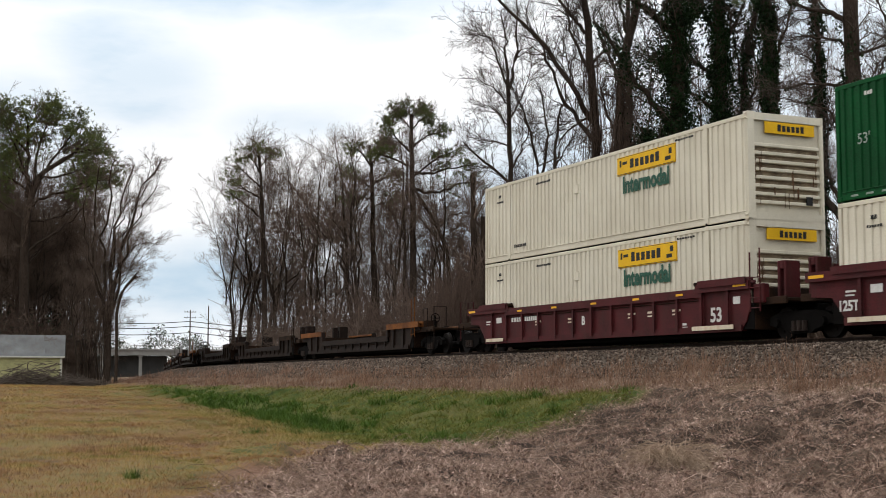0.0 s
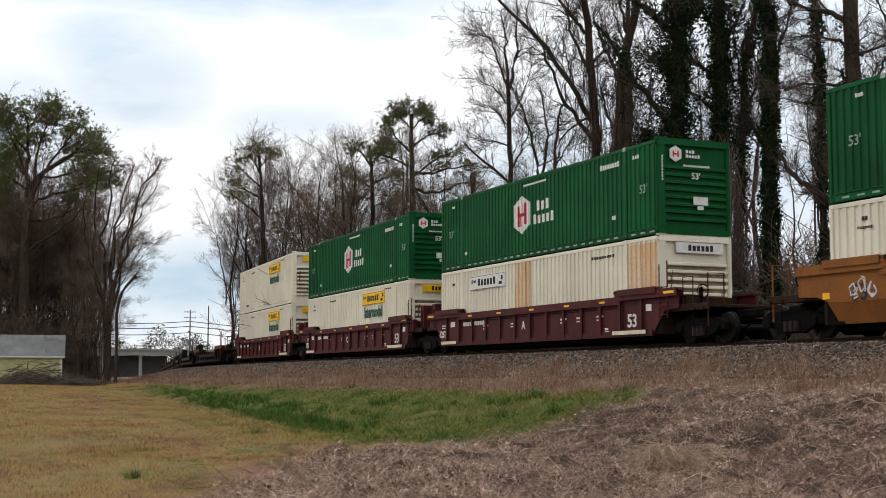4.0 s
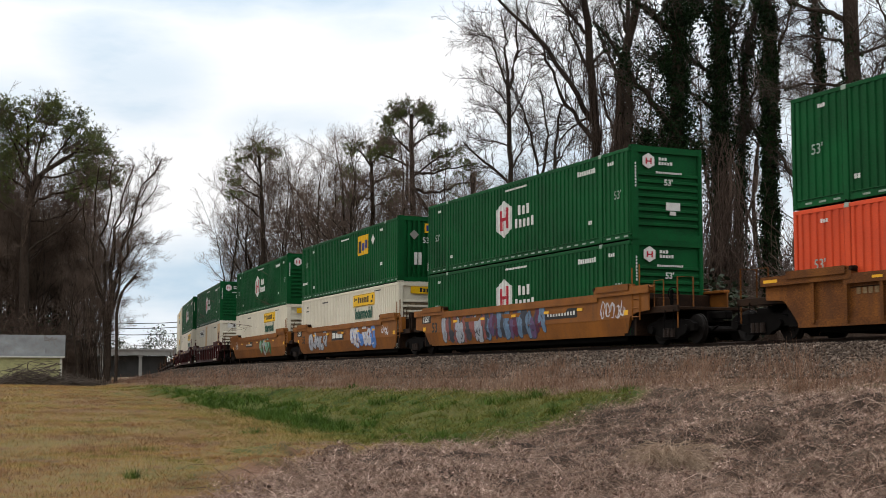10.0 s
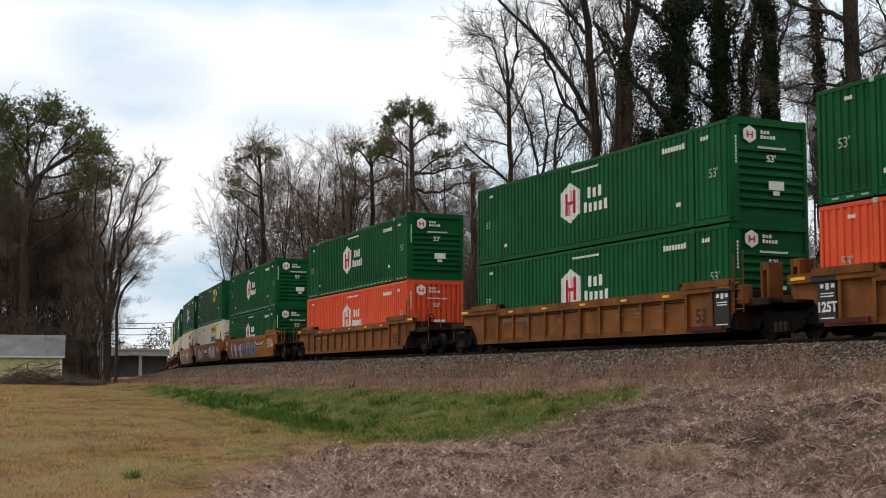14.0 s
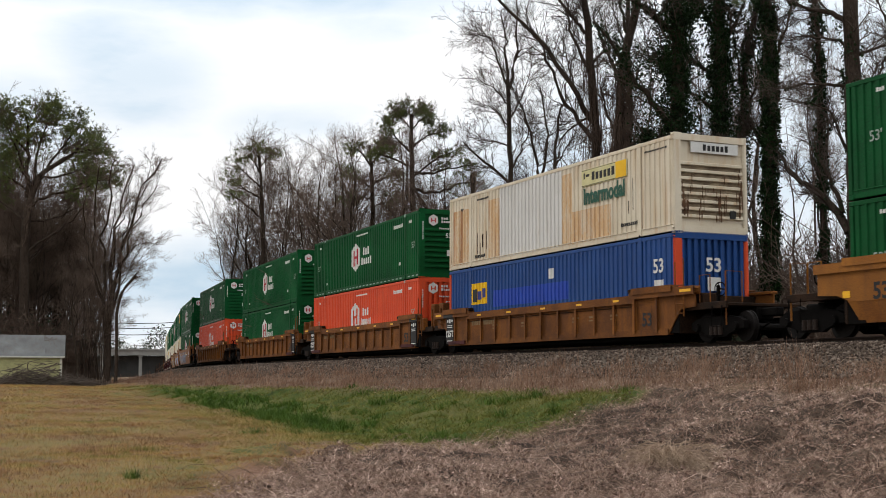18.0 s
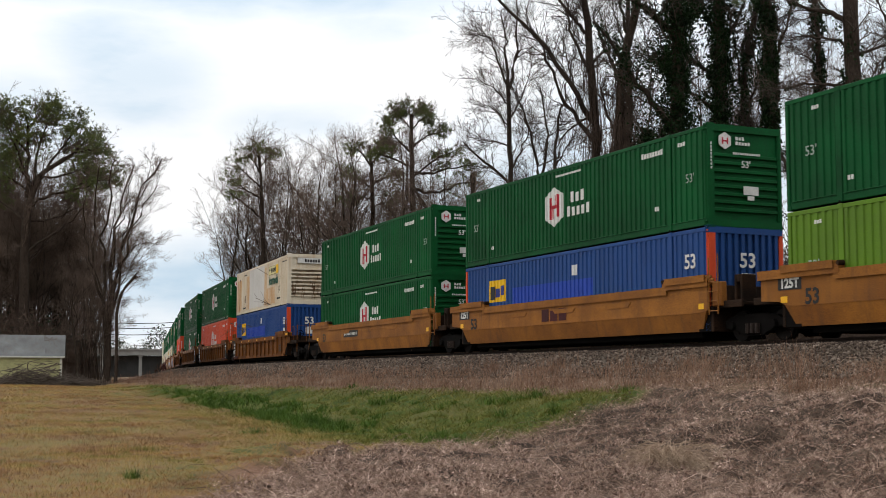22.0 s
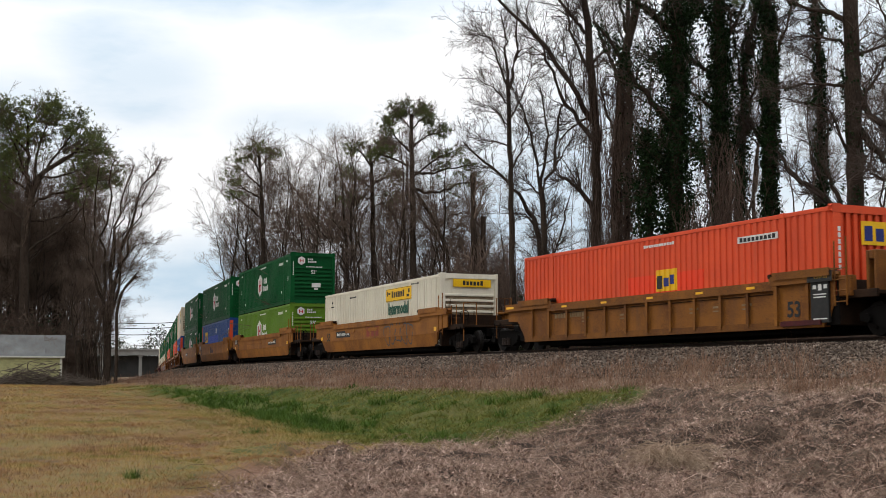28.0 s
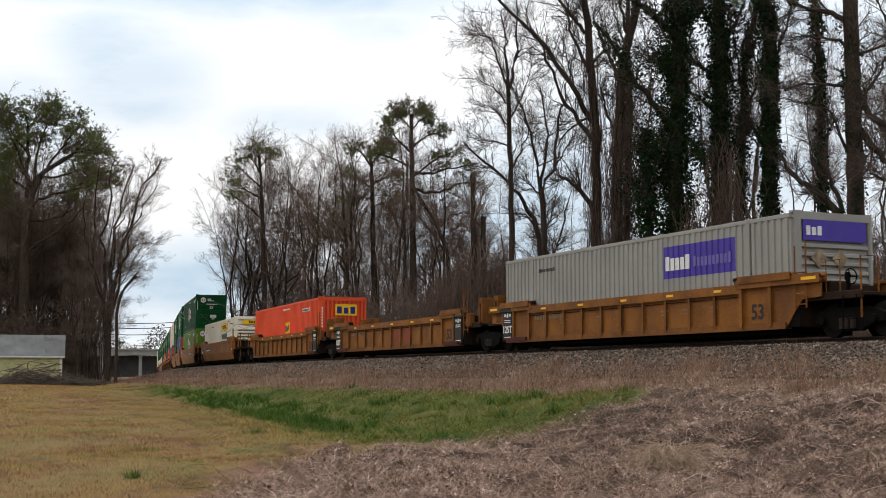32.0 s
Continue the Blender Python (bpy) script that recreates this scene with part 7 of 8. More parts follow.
def cream_container():
    c = container("weathered cream container streaked with rust and a faded sign", CREAM, False)
    banner(c, 2.6, 5.4, 2.0, 2.56, FADED, BLACKP)
    part("sign_corner", bars([(4.75, 5.38, 2.02, 2.54)], YF - 0.024), YELLOWP, c, "yellow strip of the sign")
    part("rust_patch", patch(1.9, 4.4, 0.17, 1.25, 0.005), RUSTY, c, "brown rust-streaked side panel")
    part("rust_patch", patch(-7.75, -6.25, 0.17, 2.35, 0.005), RUSTY, c, "brown rust-streaked side panel")
    part("rust_patch", patch(-4.5, -3.62, 0.17, 2.45, 0.005), RUSTY, c, "brown rust-streaked side panel")
    part("rust_patch", patch(1.22, 1.85, 0.17, 2.6, 0.005), RUSTY, c, "brown rust-streaked side panel")
    part("bright_panel", patch(-3.6, 1.2, 0.17, 2.78, 0.004), BRIGHT, c, "lighter repainted side panel")
    for x, z, h in ((-5.55, 0.5, 0.8), (-5.3, 0.3, 0.6), (-5.05, 0.7, 0.5), (-4.75, 0.6, 0.7), (5.7, 0.9, 1.0), (5.95, 1.3, 0.5), (5.45, 0.8, 0.4), (-7.0, 0.3, 0.5)):
        part("grime_streak", patch(x, x + 0.035, z, z + h, 0.006), GRIME, c, "dark streak of grime")
    small_writing(c, BLACKP, [(-5.7, 0.32, 0.9, 0.12, 7), (5.0, 0.42, 1.0, 0.12, 9), (-5.5, 2.55, 1.0, 0.07, 9), (-7.0, 2.3, 0.25, 0.1, 2), (6.4, 2.55, 1.2, 0.06, 9)])
    white_end(c, False, drips=44)
    return c


def emp_letters(c, x, z, s):
    part("logo_panel", patch(x, x + 1.45 * s, z, z + 0.86 * s, 0.0065), YELLOWP, c, "yellow logo panel")
    blocks("logo_block", [(x + 0.12 * s, x + 0.5 * s, z + 0.1 * s, z + 0.62 * s)], YF - 0.004, BLACKP, c)
    blocks("logo_block", [(x + 0.58 * s, x + 0.95 * s, z + 0.18 * s, z + 0.52 * s), (x + 1.02 * s, x + 1.3 * s, z + 0.25 * s, z + 0.62 * s)], YF - 0.004, NAVY, c)


def green_emp_container():
    c = container("dark green corrugated container with a yellow logo square", GREEN, True, "flutes")
    emp_letters(c, 2.0, 1.62, 1.1)
    v = Shape().prism_y([(4.3, 1.98), (4.55, 2.22), (4.3, 2.46), (4.05, 2.22)], YF - 0.004, YF + 0.005)
    part("placard", v, WHITEP, c, "white diamond placard")
    small_writing(c, WHITEP, [(-0.8, 2.58, 1.3, 0.08, 12), (-6.0, 2.45, 0.3, 0.12, 2), (-7.9, 0.8, 0.9, 0.14, 7), (-5.8, 0.5, 0.22, 0.14, 2), (5.4, 0.9, 0.26, 0.14, 2), (5.3, 2.5, 0.4, 0.12, 3)])
    lettering("53'", 0.27, PALE_CAST, c, SIDE_M(-7.1, 1.85), "size_mark", 0.002)
    part("end_panel", end_bars([(-0.1, 0.6, 2.2, 2.62)], 0.006), YELLOWP, c)
    end_blocks("end_block", letter_blocks(-0.02, 2.28, 0.54, 0.26, 3), 0.010, NAVY, c)
    x = LEN / 2
    part("end_placard", Shape().add([(x + d, -0.6 + a, 2.1 + b) for d in (-0.02, 0.006) for a, b in ((0.22, 0), (0, 0.22), (-0.22, 0), (0, -0.22))], [(3, 2, 1, 0), (4, 5, 6, 7), (0, 1, 5, 4), (1, 2, 6, 5), (2, 3, 7, 6), (3, 0, 4, 7)]), GREYP, c, "grey diamond placard")
    part("end_plate", end_bars([(0.05, 0.35, 0.5, 0.85)], 0.012), WHITEP, c)
    lettering("53'", 0.26, WHITEP, c, END_M(0.0, 1.85), "size_mark", 0.002)
    part("end_code", end_bars([(-0.6, -0.45, 0.75, 1.3), (-0.4, -0.25, 0.75, 1.3)], 0.012), WHITEP, c)["kind"] = "stuff"
    return c


def blue_container():
    c = container("blue corrugated container with red corner posts and yellow logo", BLUE, False, "flutes", ORANGE)
    emp_letters(c, -6.0, 1.45, 0.95)
    part("fresh_patch", patch(-4.1, 1.6, 1.28, 1.9, 0.004), FRESH, c, "brighter blue painted-over patch")
    part("white_square", patch(0.2, 0.62, 2.05, 2.4, 0.005), WHITEP, c)
    part("white_square", patch(6.85, 7.3, 1.2, 1.55, 0.005), WHITEP, c)
    lettering("53", 0.42, WHITEP, c, SIDE_M(7.1, 1.95), "size_mark", 0.012)
    lettering("53", 0.42, WHITEP, c, END_M(0.0, 1.95), "size_mark", 0.012)
    part("end_square", end_bars([(-0.22, 0.24, 1.2, 1.6)], 0.004), WHITEP, c)
    return c


def orange_emp_container():
    c = container("orange corrugated steel container with yellow logo squares", ORANGE, False, "flutes")
    part("fresh_patch", patch(-1.3, 2.6, 0.95, 1.72, 0.003), FRESH_ORANGE, c, "brighter orange painted-over patch")
    emp_letters(c, 0.2, 1.2, 0.75)
    part("code_plate", bars([(4.2, 5.9, 2.28, 2.46)], YF), WHITEP, c)
    blocks("code_block", letter_blocks(4.3, 2.31, 1.5, 0.12, 9), YF - 0.005, BLACKP, c)
    small_writing(c, WHITEP, [(-0.4, 2.56, 1.6, 0.09, 12)])
    part("end_panel", end_bars([(-0.45, 0.75, 1.95, 2.55)], 0.004), YELLOWP, c, "yellow logo panel")
    end_blocks("end_block", letter_blocks(-0.35, 2.05, 1.0, 0.38, 3), 0.009, NAVY, c)
    part("end_code", end_bars([(-1.2, -1.12, 1.3 + k * 0.16, 1.42 + k * 0.16) for k in range(7)], 0.004), WHITEP, c)["kind"] = "stuff"
    return c


def grey_container():
    c = container("pale grey corrugated container with a purple sign panel", GREYP, False)
    part("sign_panel", patch(2.05, 5.55, 1.55, 2.50, 0.004), PURPLE, c, "purple painted sign panel")
    blocks("sign_block", letter_blocks(2.2, 1.78, 1.2, 0.42, 5, 0.3), YF - 0.004, WHITEP, c)
    blocks("faint_block", letter_blocks(3.6, 1.82, 1.75, 0.30, 10, 0.5), YF - 0.004, FAINT, c)
    small_writing(c, BLACKP, [(-5.6, 2.3, 1.1, 0.12, 7)])
    part("lift_mark", bars([(6.0, 6.18, 2.72, 2.84)], -HALF), CRIMSON, c)
    part("end_sign", Shape().box(LEN / 2 - 0.03, LEN / 2 + 0.004, -1.05, 1.05, 2.18, 2.72, 0.004), PURPLE, c, "purple end sign")
    end_blocks("end_block", letter_blocks(-0.95, 2.32, 0.5, 0.24, 3), 0.010, WHITEP, c)
    x = LEN / 2
    for y0 in (-0.55, 0.15):
        part("end_placard", Shape().add([(x + d, y0 + a, 1.72 + b) for d in (-0.02, 0.012) for a, b in ((0.26, 0), (0, 0.26), (-0.26, 0), (0, -0.26))], [(3, 2, 1, 0), (4, 5, 6, 7), (0, 1, 5, 4), (1, 2, 6, 5), (2, 3, 7, 6), (3, 0, 4, 7)]), SOILED, c, "brown diamond placard holder")
    return c


# ======================= well cars =======================
def truck(parent, x):
    """A two-axle bogie: frames, springs, wheelsets; its middle is at x."""
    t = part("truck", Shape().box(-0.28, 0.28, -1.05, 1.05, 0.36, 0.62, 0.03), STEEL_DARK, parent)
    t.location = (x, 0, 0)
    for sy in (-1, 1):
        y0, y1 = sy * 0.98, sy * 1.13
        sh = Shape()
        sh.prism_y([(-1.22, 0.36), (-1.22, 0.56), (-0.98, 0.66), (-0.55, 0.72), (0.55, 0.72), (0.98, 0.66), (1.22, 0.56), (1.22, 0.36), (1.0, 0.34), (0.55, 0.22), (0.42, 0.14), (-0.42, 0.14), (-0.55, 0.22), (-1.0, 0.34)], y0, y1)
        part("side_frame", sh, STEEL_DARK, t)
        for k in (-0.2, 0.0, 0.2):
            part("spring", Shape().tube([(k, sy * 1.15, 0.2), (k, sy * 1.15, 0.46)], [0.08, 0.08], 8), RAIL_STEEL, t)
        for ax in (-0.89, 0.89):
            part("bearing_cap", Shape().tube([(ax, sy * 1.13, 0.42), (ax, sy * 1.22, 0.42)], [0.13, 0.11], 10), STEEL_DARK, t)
    sets = []
    for ax in (-0.89, 0.89):
        sh = Shape()
        for sy in (-1, 1):
            sh.tube([(0, sy * 0.70, 0), (0, sy * 0.735, 0), (0, sy * 0.74, 0), (0, sy * 0.84, 0)], [0.45, 0.45, 0.42, 0.415], 20)
        sh.tube([(0, -1.0, 0), (0, 1.0, 0)], [0.09, 0.09], 8)
        for a in range(0, 360, 60):
            for sy in (-1, 1):
                cx, cz = 0.24 * math.cos(radians(a)), 0.24 * math.sin(radians(a))
                sh.tube([(cx, sy * 0.83, cz), (cx, sy * 0.855, cz)], [0.05, 0.05], 6)
        w = part("wheelset", sh, WHEEL, t)
        w.location = (ax, 0, 0.42)
        sets.append(w)
    return t


def ladder(c, x, mat, top=2.35):
    f = Shape()
    f.tube([(x, -1.46, 0.75), (x, -1.46, top)], [0.022, 0.022], 6)
    f.tube([(x + 0.42, -1.46, 0.75), (x + 0.42, -1.46, top + 0.08)], [0.022, 0.022], 6)
    part("ladder_rail", f, mat, c)
    for k in range(4):
        z = 0.85 + k * 0.27
        part("rung", Shape().tube([(x, -1.46, z), (x + 0.42, -1.46, z)], [0.015, 0.015], 5), mat, c)


def span(e, a, b):
    """The stretch from a to b on the end e (-1 or 1), in rising order."""
    return (e * a, e * b) if e > 0 else (e * b, e * a)


def well_car(label, style, mat, left, right, number=True):
    """One well of a stack car, origin on the rail under the middle of the well. left, right: 'coupler' or 'shared' ends."""
    c = thing("well_car", label, "rail car", "well cars of the train")
    h = 8.15
    ribbed, smooth_side = style != "smooth", style == "smooth"
    low, top, endtop, brk = {"ribbed": (0.31, 1.43, 1.54, 5.9), "smooth": (0.30, 1.58, 1.71, 6.1), "low": (0.3, 0.80, 1.30, 5.2)}[style]
    yo = 1.50
    ends = {-1: left, 1: right}
    trimmed = (OCHRE_CAR if left == "shared" and right == "coupler" else GRIME) if style == "low" else mat
    for sy in (-1, 1):
        def end_poly(e):
            if ends[e] == "coupler":
                return [(e * (h - 0.35), low), (e * (h - 0.12), 0.6), (e * (h + 0.25), 0.98), (e * (h + 0.95), 1.02), (e * (h + 0.95), endtop - 0.02)]
            if e < 0:
                return [(e * (h - 0.45), low), (e * (h - 0.25), 0.55), (e * (h + 0.1), 0.95), (e * (h + 0.85), 1.0), (e * (h + 0.85), endtop - 0.02)]
            return [(e * (h - 0.4), low), (e * (h - 0.2), 0.5), (e * (h - 0.02), 0.9), (e * (h - 0.02), endtop - 0.02)]
        r_, l_ = end_poly(1), end_poly(-1)
        if smooth_side:
            r_[0], l_[0] = (h - 0.45, 0.82), (-h + 0.45, 0.82)
            r_[1], l_[1] = (h - 0.1, 0.86), (-h + 0.1, 0.86)
        poly = r_ + [(brk, endtop - 0.02), (brk, top - 0.02), (-brk, top - 0.02), (-brk, endtop - 0.02)] + l_[::-1]
        part("side_sheet", Shape().prism_y(poly, sy * (yo - (0.14 if ribbed else 0.10)), sy * (yo - (0.10 if ribbed else 0.05))), mat, c)
        part("top_chord", Shape().box(-brk, brk, sy * (yo - 0.24), sy * yo, top - 0.10, top, 0.015), mat, c)
        if smooth_side:
            prof = [(sy * (yo - 0.05), 0.86), (sy * (yo - 0.17), low), (sy * (yo - 0.24), low), (sy * (yo - 0.12), 0.86)]
            part("lower_sheet", prism_x(prof, -h + 0.42, h - 0.42), mat, c)
            for e in (-1, 1):
                x0, x1 = e * (h - 0.42), e * (h - 0.1)
                v = [(x0, sy * (yo - 0.05), 0.86), (x0, sy * (yo - 0.17), low), (x1, sy * (yo - 0.05), 0.86), (x0, sy * (yo - 0.12), 0.86), (x0, sy * (yo - 0.24), low), (x1, sy * (yo - 0.12), 0.86)]
                part("lower_sheet_end", Shape().add(v, [(0, 1, 2), (5, 4, 3), (0, 3, 4, 1), (1, 4, 5, 2), (2, 5, 3, 0)]), mat, c)
            for k in (-3.4, 0.0, 3.4):
                part("lift_lug", Shape().prism_y([(k - 0.75, top - 0.30), (k - 0.6, top - 0.42), (k + 0.6, top - 0.42), (k + 0.75, top - 0.30), (k + 0.75, top - 0.27), (k - 0.75, top - 0.27)], sy * (yo - 0.06), sy * (yo - 0.03)), mat, c)
                part("chord_knob", Shape().tube([(k, sy * (yo - 0.16), top + 0.02), (k, sy * (yo - 0.02), top + 0.02)], [0.07, 0.07], 8), mat, c)
        else:
            part("bottom_sill", Shape().box(-h + 0.42, h - 0.42, sy * (yo - 0.24), sy * (yo - 0.05), low, low + 0.07, 0.015), mat, c)
            part("pipe_run", Shape().tube([(-brk, sy * (yo - 0.075), top - 0.19), (brk, sy * (yo - 0.075), top - 0.19)], [0.018, 0.018], 6), mat, c)
            part("pipe_run", Shape().tube([(-brk, sy * (yo - 0.08), top - 0.26), (brk, sy * (yo - 0.08), top - 0.26)], [0.012, 0.012], 6), GRIME, c)
            for k in range(13):
                x = -7.2 + k * 1.2
                ztop = (endtop if abs(x) > brk else top) - 0.1
                part("rib", Shape().box(x - 0.03, x + 0.03, sy * (yo - 0.105), sy * (yo - (0.0 if k in (1, 6, 11) else 0.02)), low + 0.06, ztop, 0.012), mat, c)
        for e in (-1, 1):
            x1 = h + (0.95 if ends[e] == "coupler" else 0.85 if e < 0 else -0.02)
            part("end_chord", Shape().box(*span(e, brk, x1), sy * (yo - 0.24), sy * (yo + 0.015), endtop - 0.09, endtop, 0.015), trimmed, c)
            part("chord_step", Shape().prism_y([(e * (brk + 0.1), top), (e * (brk - 0.16), top), (e * (brk - 0.12), endtop + 0.05), (e * (brk + 0.06), endtop + 0.07)], sy * (yo - 0.2), sy * (yo + 0.012)), mat, c)
            if style != "low":
                part("guide_plate", Shape().box(*span(e, brk + 0.12, h - 0.12), sy * (yo - 0.22), sy * (yo + 0.05), endtop + 0.05, endtop + 0.085, 0.012), mat, c)
                part("guide_knob", Shape().tube([(e * (brk - 0.12), sy * (yo - 0.16), endtop + 0.09), (e * (brk - 0.12), sy * (yo + 0.02), endtop + 0.09)], [0.075, 0.06], 10), GRIME, c)
            if ribbed and style != "low":
                part("reflector", Shape().box(*span(e, x1 - 0.6, x1 - 0.05), sy * (yo + 0.005), sy * (yo + 0.02), endtop - 0.085, endtop - 0.005), REFLECT, c)
            if mat in (YELLOW_CAR, OCHRE_CAR) and ends[e] == "shared":
                part("black_cap", Shape().box(*span(e, 7.35, 8.1), sy * (yo - 0.25), sy * (yo + 0.02), endtop - 0.085, endtop + 0.012, 0.012), BLACKP, c, "black rubber cap")
                part("sill_plate", Shape().box(*span(e, 6.2, 7.7), sy * (yo - 0.05), sy * (yo + 0.008), low, low + 0.13), RED_CAR, c, "dark red sill plate")
        for k in (-4.9, -2.4, 0.2, 2.7, 5.0):
            if style != "low" and mat is not WORN_CAR:
                part("reflector", Shape().box(k - 0.17, k + 0.17, sy * (yo - 0.02), sy * (yo + (0.006 if ribbed else -0.04)), top - 0.085 if ribbed else 1.18, top - 0.02 if ribbed else 1.27), REFLECT, c)
    # low floor pan, added near black to stand for the shadow under the car
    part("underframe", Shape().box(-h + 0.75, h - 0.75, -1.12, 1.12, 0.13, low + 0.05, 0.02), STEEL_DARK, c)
    for e in (-1, 1):
        k = ends[e]
        far = h + (2.3 if k == "coupler" else 1.35)
        part("end_platform", Shape().box(*span(e, h + 0.1, far), -1.28, 1.28, 0.98, 1.08, 0.02), GRIME, c)
        part("platform_edge", Shape().box(*span(e, h + 0.1, far), -1.32, -1.24, 0.92, 1.12, 0.015), GRIME, c)
        part("bulkhead", Shape().box(*span(e, h, h + 0.12), -1.36, 1.36, 0.28, endtop - 0.12, 0.02), GRIME, c)
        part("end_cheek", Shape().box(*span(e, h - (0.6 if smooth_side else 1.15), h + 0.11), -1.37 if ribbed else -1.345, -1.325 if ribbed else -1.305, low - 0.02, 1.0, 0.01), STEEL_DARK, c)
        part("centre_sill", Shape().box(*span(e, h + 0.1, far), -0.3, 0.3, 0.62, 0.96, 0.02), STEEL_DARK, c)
        if k == "shared":
            for sy in (-1, 1):
                b0, b1 = span(e, h + 0.84, h + 1.20)
                y0, y1 = sorted((sy * 0.70, sy * 1.18))
                pt = endtop + (0.52 if ribbed else 0.12)
                q = Shape().box(b0, b0 + 0.10, y0, y1, 1.08, pt, 0.02).box(b1 - 0.10, b1, y0, y1, 1.08, pt, 0.02)
                q.box(b0 + 0.1, b1 - 0.1, y0, y1, pt - 0.22, pt, 0.02)
                part("stacking_post", q, mat if ribbed else GRIME, c)
            part("side_bracket", Shape().box(*span(e, h + 0.12, h + 0.55), -1.4, -1.2, 0.98, endtop - 0.05, 0.02), mat, c)
        else:
            part("coupler", Shape().box(*span(e, h + 2.2, h + 2.98), -0.13, 0.13, 0.70, 0.95, 0.04), STEEL_DARK, c)
            part("brake_stand", Shape().box(*span(e, h + 1.3, h + 1.42), -0.93, -0.85, 1.08, 1.62, 0.02), STEEL_DARK, c)
            ring = [(e * (h + 1.47), -0.9 + 0.19 * math.cos(q * math.pi / 8), 1.5 + 0.19 * math.sin(q * math.pi / 8)) for q in range(17)]
            wheel = Shape().tube(ring, [0.018] * 17, 6, False)
            for q in range(3):
                wheel.tube([ring[q * 5], (e * (h + 1.47), -0.9, 1.5)], [0.014, 0.02], 5)
            part("brake_wheel", wheel, STEEL_DARK, c)
            part("brake_box", Shape().box(*span(e, h + 0.5, h + 1.0), -1.15, -0.6, 1.08, 1.42, 0.03), GRIME, c)
            part("end_rail", Shape().tube([(e * (h + 2.2), -1.25, 0.45), (e * (h + 2.2), -1.25, 1.95), (e * (h + 2.2), -0.7, 1.95), (e * (h + 2.2), -0.7, 1.05)], [0.024] * 4, 6), mat, c)
            part("side_rail", Shape().tube([(e * (h + 1.0), -1.27, 1.05), (e * (h + 1.0), -1.27, 1.9), (e * (h + 1.5), -1.27, 1.9), (e * (h + 1.5), -1.27, 1.05)], [0.02] * 4, 6), mat, c)
            part("step", Shape().tube([(e * (h + 1.7), -1.36, 1.0), (e * (h + 1.7), -1.4, 0.42), (e * (h + 2.15), -1.4, 0.42), (e * (h + 2.15), -1.36, 1.0)], [0.02] * 4, 6), STEEL_DARK, c)
            part("air_hose", Shape().tube([(e * (h + 2.25), -0.4, 0.75), (e * (h + 2.45), -0.42, 0.5), (e * (h + 2.7), -0.4, 0.38), (e * (h + 2.95), -0.38, 0.5)], [0.03] * 4, 6), STEEL_DARK, c)
    ladder(c, h + 0.06, trimmed)
    truck(c, -(h + 1.6))
    if right == "coupler":
        truck(c, h + 1.6)
    if style == "low":
        part("air_tank", Shape().tube([(5.2, -1.1, 0.85), (6.6, -1.1, 0.85)], [0.24, 0.24], 10), CREAM, c, "dirty tan air tank")
        return c
    y = -yo + (0.092 if ribbed else 0.045)
    up = lambda x, z, yy=0.0: Matrix.Translation((x, y - 0.001 - yy, z)) @ Matrix.Rotation(math.pi / 2, 4, "X")
    mk = WHITEP if mat is RED_CAR else BLACKP
    lettering("53", 0.40, mk, c, up(6.62, 0.72) if ribbed else up(-6.9 if left == "coupler" else -7.0, 1.02), "size_mark", 0.014)
    if mat in (YELLOW_CAR, OCHRE_CAR):
        for e in (-1, 1):
            if ends[e] == "shared":
                part("black_panel", Shape().box(*span(e, 7.34, 7.98), y - 0.06, y + 0.01, 0.36, endtop - 0.12), BLACKP, c, "black stencil panel")
                a0 = e * 7.66 - 0.24
                part("panel_writing", bars([(a0, a0 + 0.12, 1.2, 1.3), (a0 + 0.2, a0 + 0.32, 1.16, 1.32), (a0 + 0.4, a0 + 0.52, 1.2, 1.3), (a0 + 0.02, a0 + 0.48, 1.05, 1.08), (a0 + 0.02, a0 + 0.48, 0.98, 1.01), (a0, a0 + 0.5, 0.44, 0.47)], y - 0.06), WHITEP, c)["kind"] = "stuff"
    if left == "shared":
        lettering("125T", 0.25, WHITEP, c, up(-7.66, 0.72, 0.066) if mat in (YELLOW_CAR, OCHRE_CAR) else up(-7.66, 0.72) if ribbed else up(-7.85, 1.4, 0.006), "capacity_mark", 0.012)
    if smooth_side:
        a = -3.6 if left == "coupler" and right == "shared" else -5.6 if left == right == "coupler" else 2.6 if left == "shared" and right == "coupler" else -9
        if a > -9:
            part("number_board", Shape().box(a, a + 2.2, y - 0.004, y + 0.01, 0.98, 1.3), BLACKP, c, "black number board with white bars")
            part("number_writing", bars(letter_blocks(a + 0.15, 1.07, 1.9, 0.14, 10, 0.9), y - 0.004), WHITEP, c)["kind"] = "stuff"
        else:
            if mat is WORN_CAR:
                blocks("logo_block", letter_blocks(-1.55, 0.92, 1.7, 0.42, 3, 0.2), y - 0.002, RED_CAR, c)
            else:
                part("logo_board", Shape().box(-1.7, 0.3, y - 0.004, y + 0.01, 0.88, 1.36), BLACKP, c, "black board with white logo shapes")
                blocks("logo_block", letter_blocks(-1.55, 0.98, 1.7, 0.28, 3, 0.2), y - 0.004, WHITEP, c)
        if left == "shared":
            part("black_panel", Shape().box(-8.3, -7.4, y - 0.004, y + 0.01, 1.24, 1.6), BLACKP, c)
        part("corner_reflector", Shape().box(-8.2, -7.95, y - 0.006, y + 0.01, 0.92, 1.08), REFLECT, c)
        part("corner_reflector", Shape().box(7.7, 7.95, y - 0.006, y + 0.01, 0.92, 1.08), REFLECT, c)
    else:
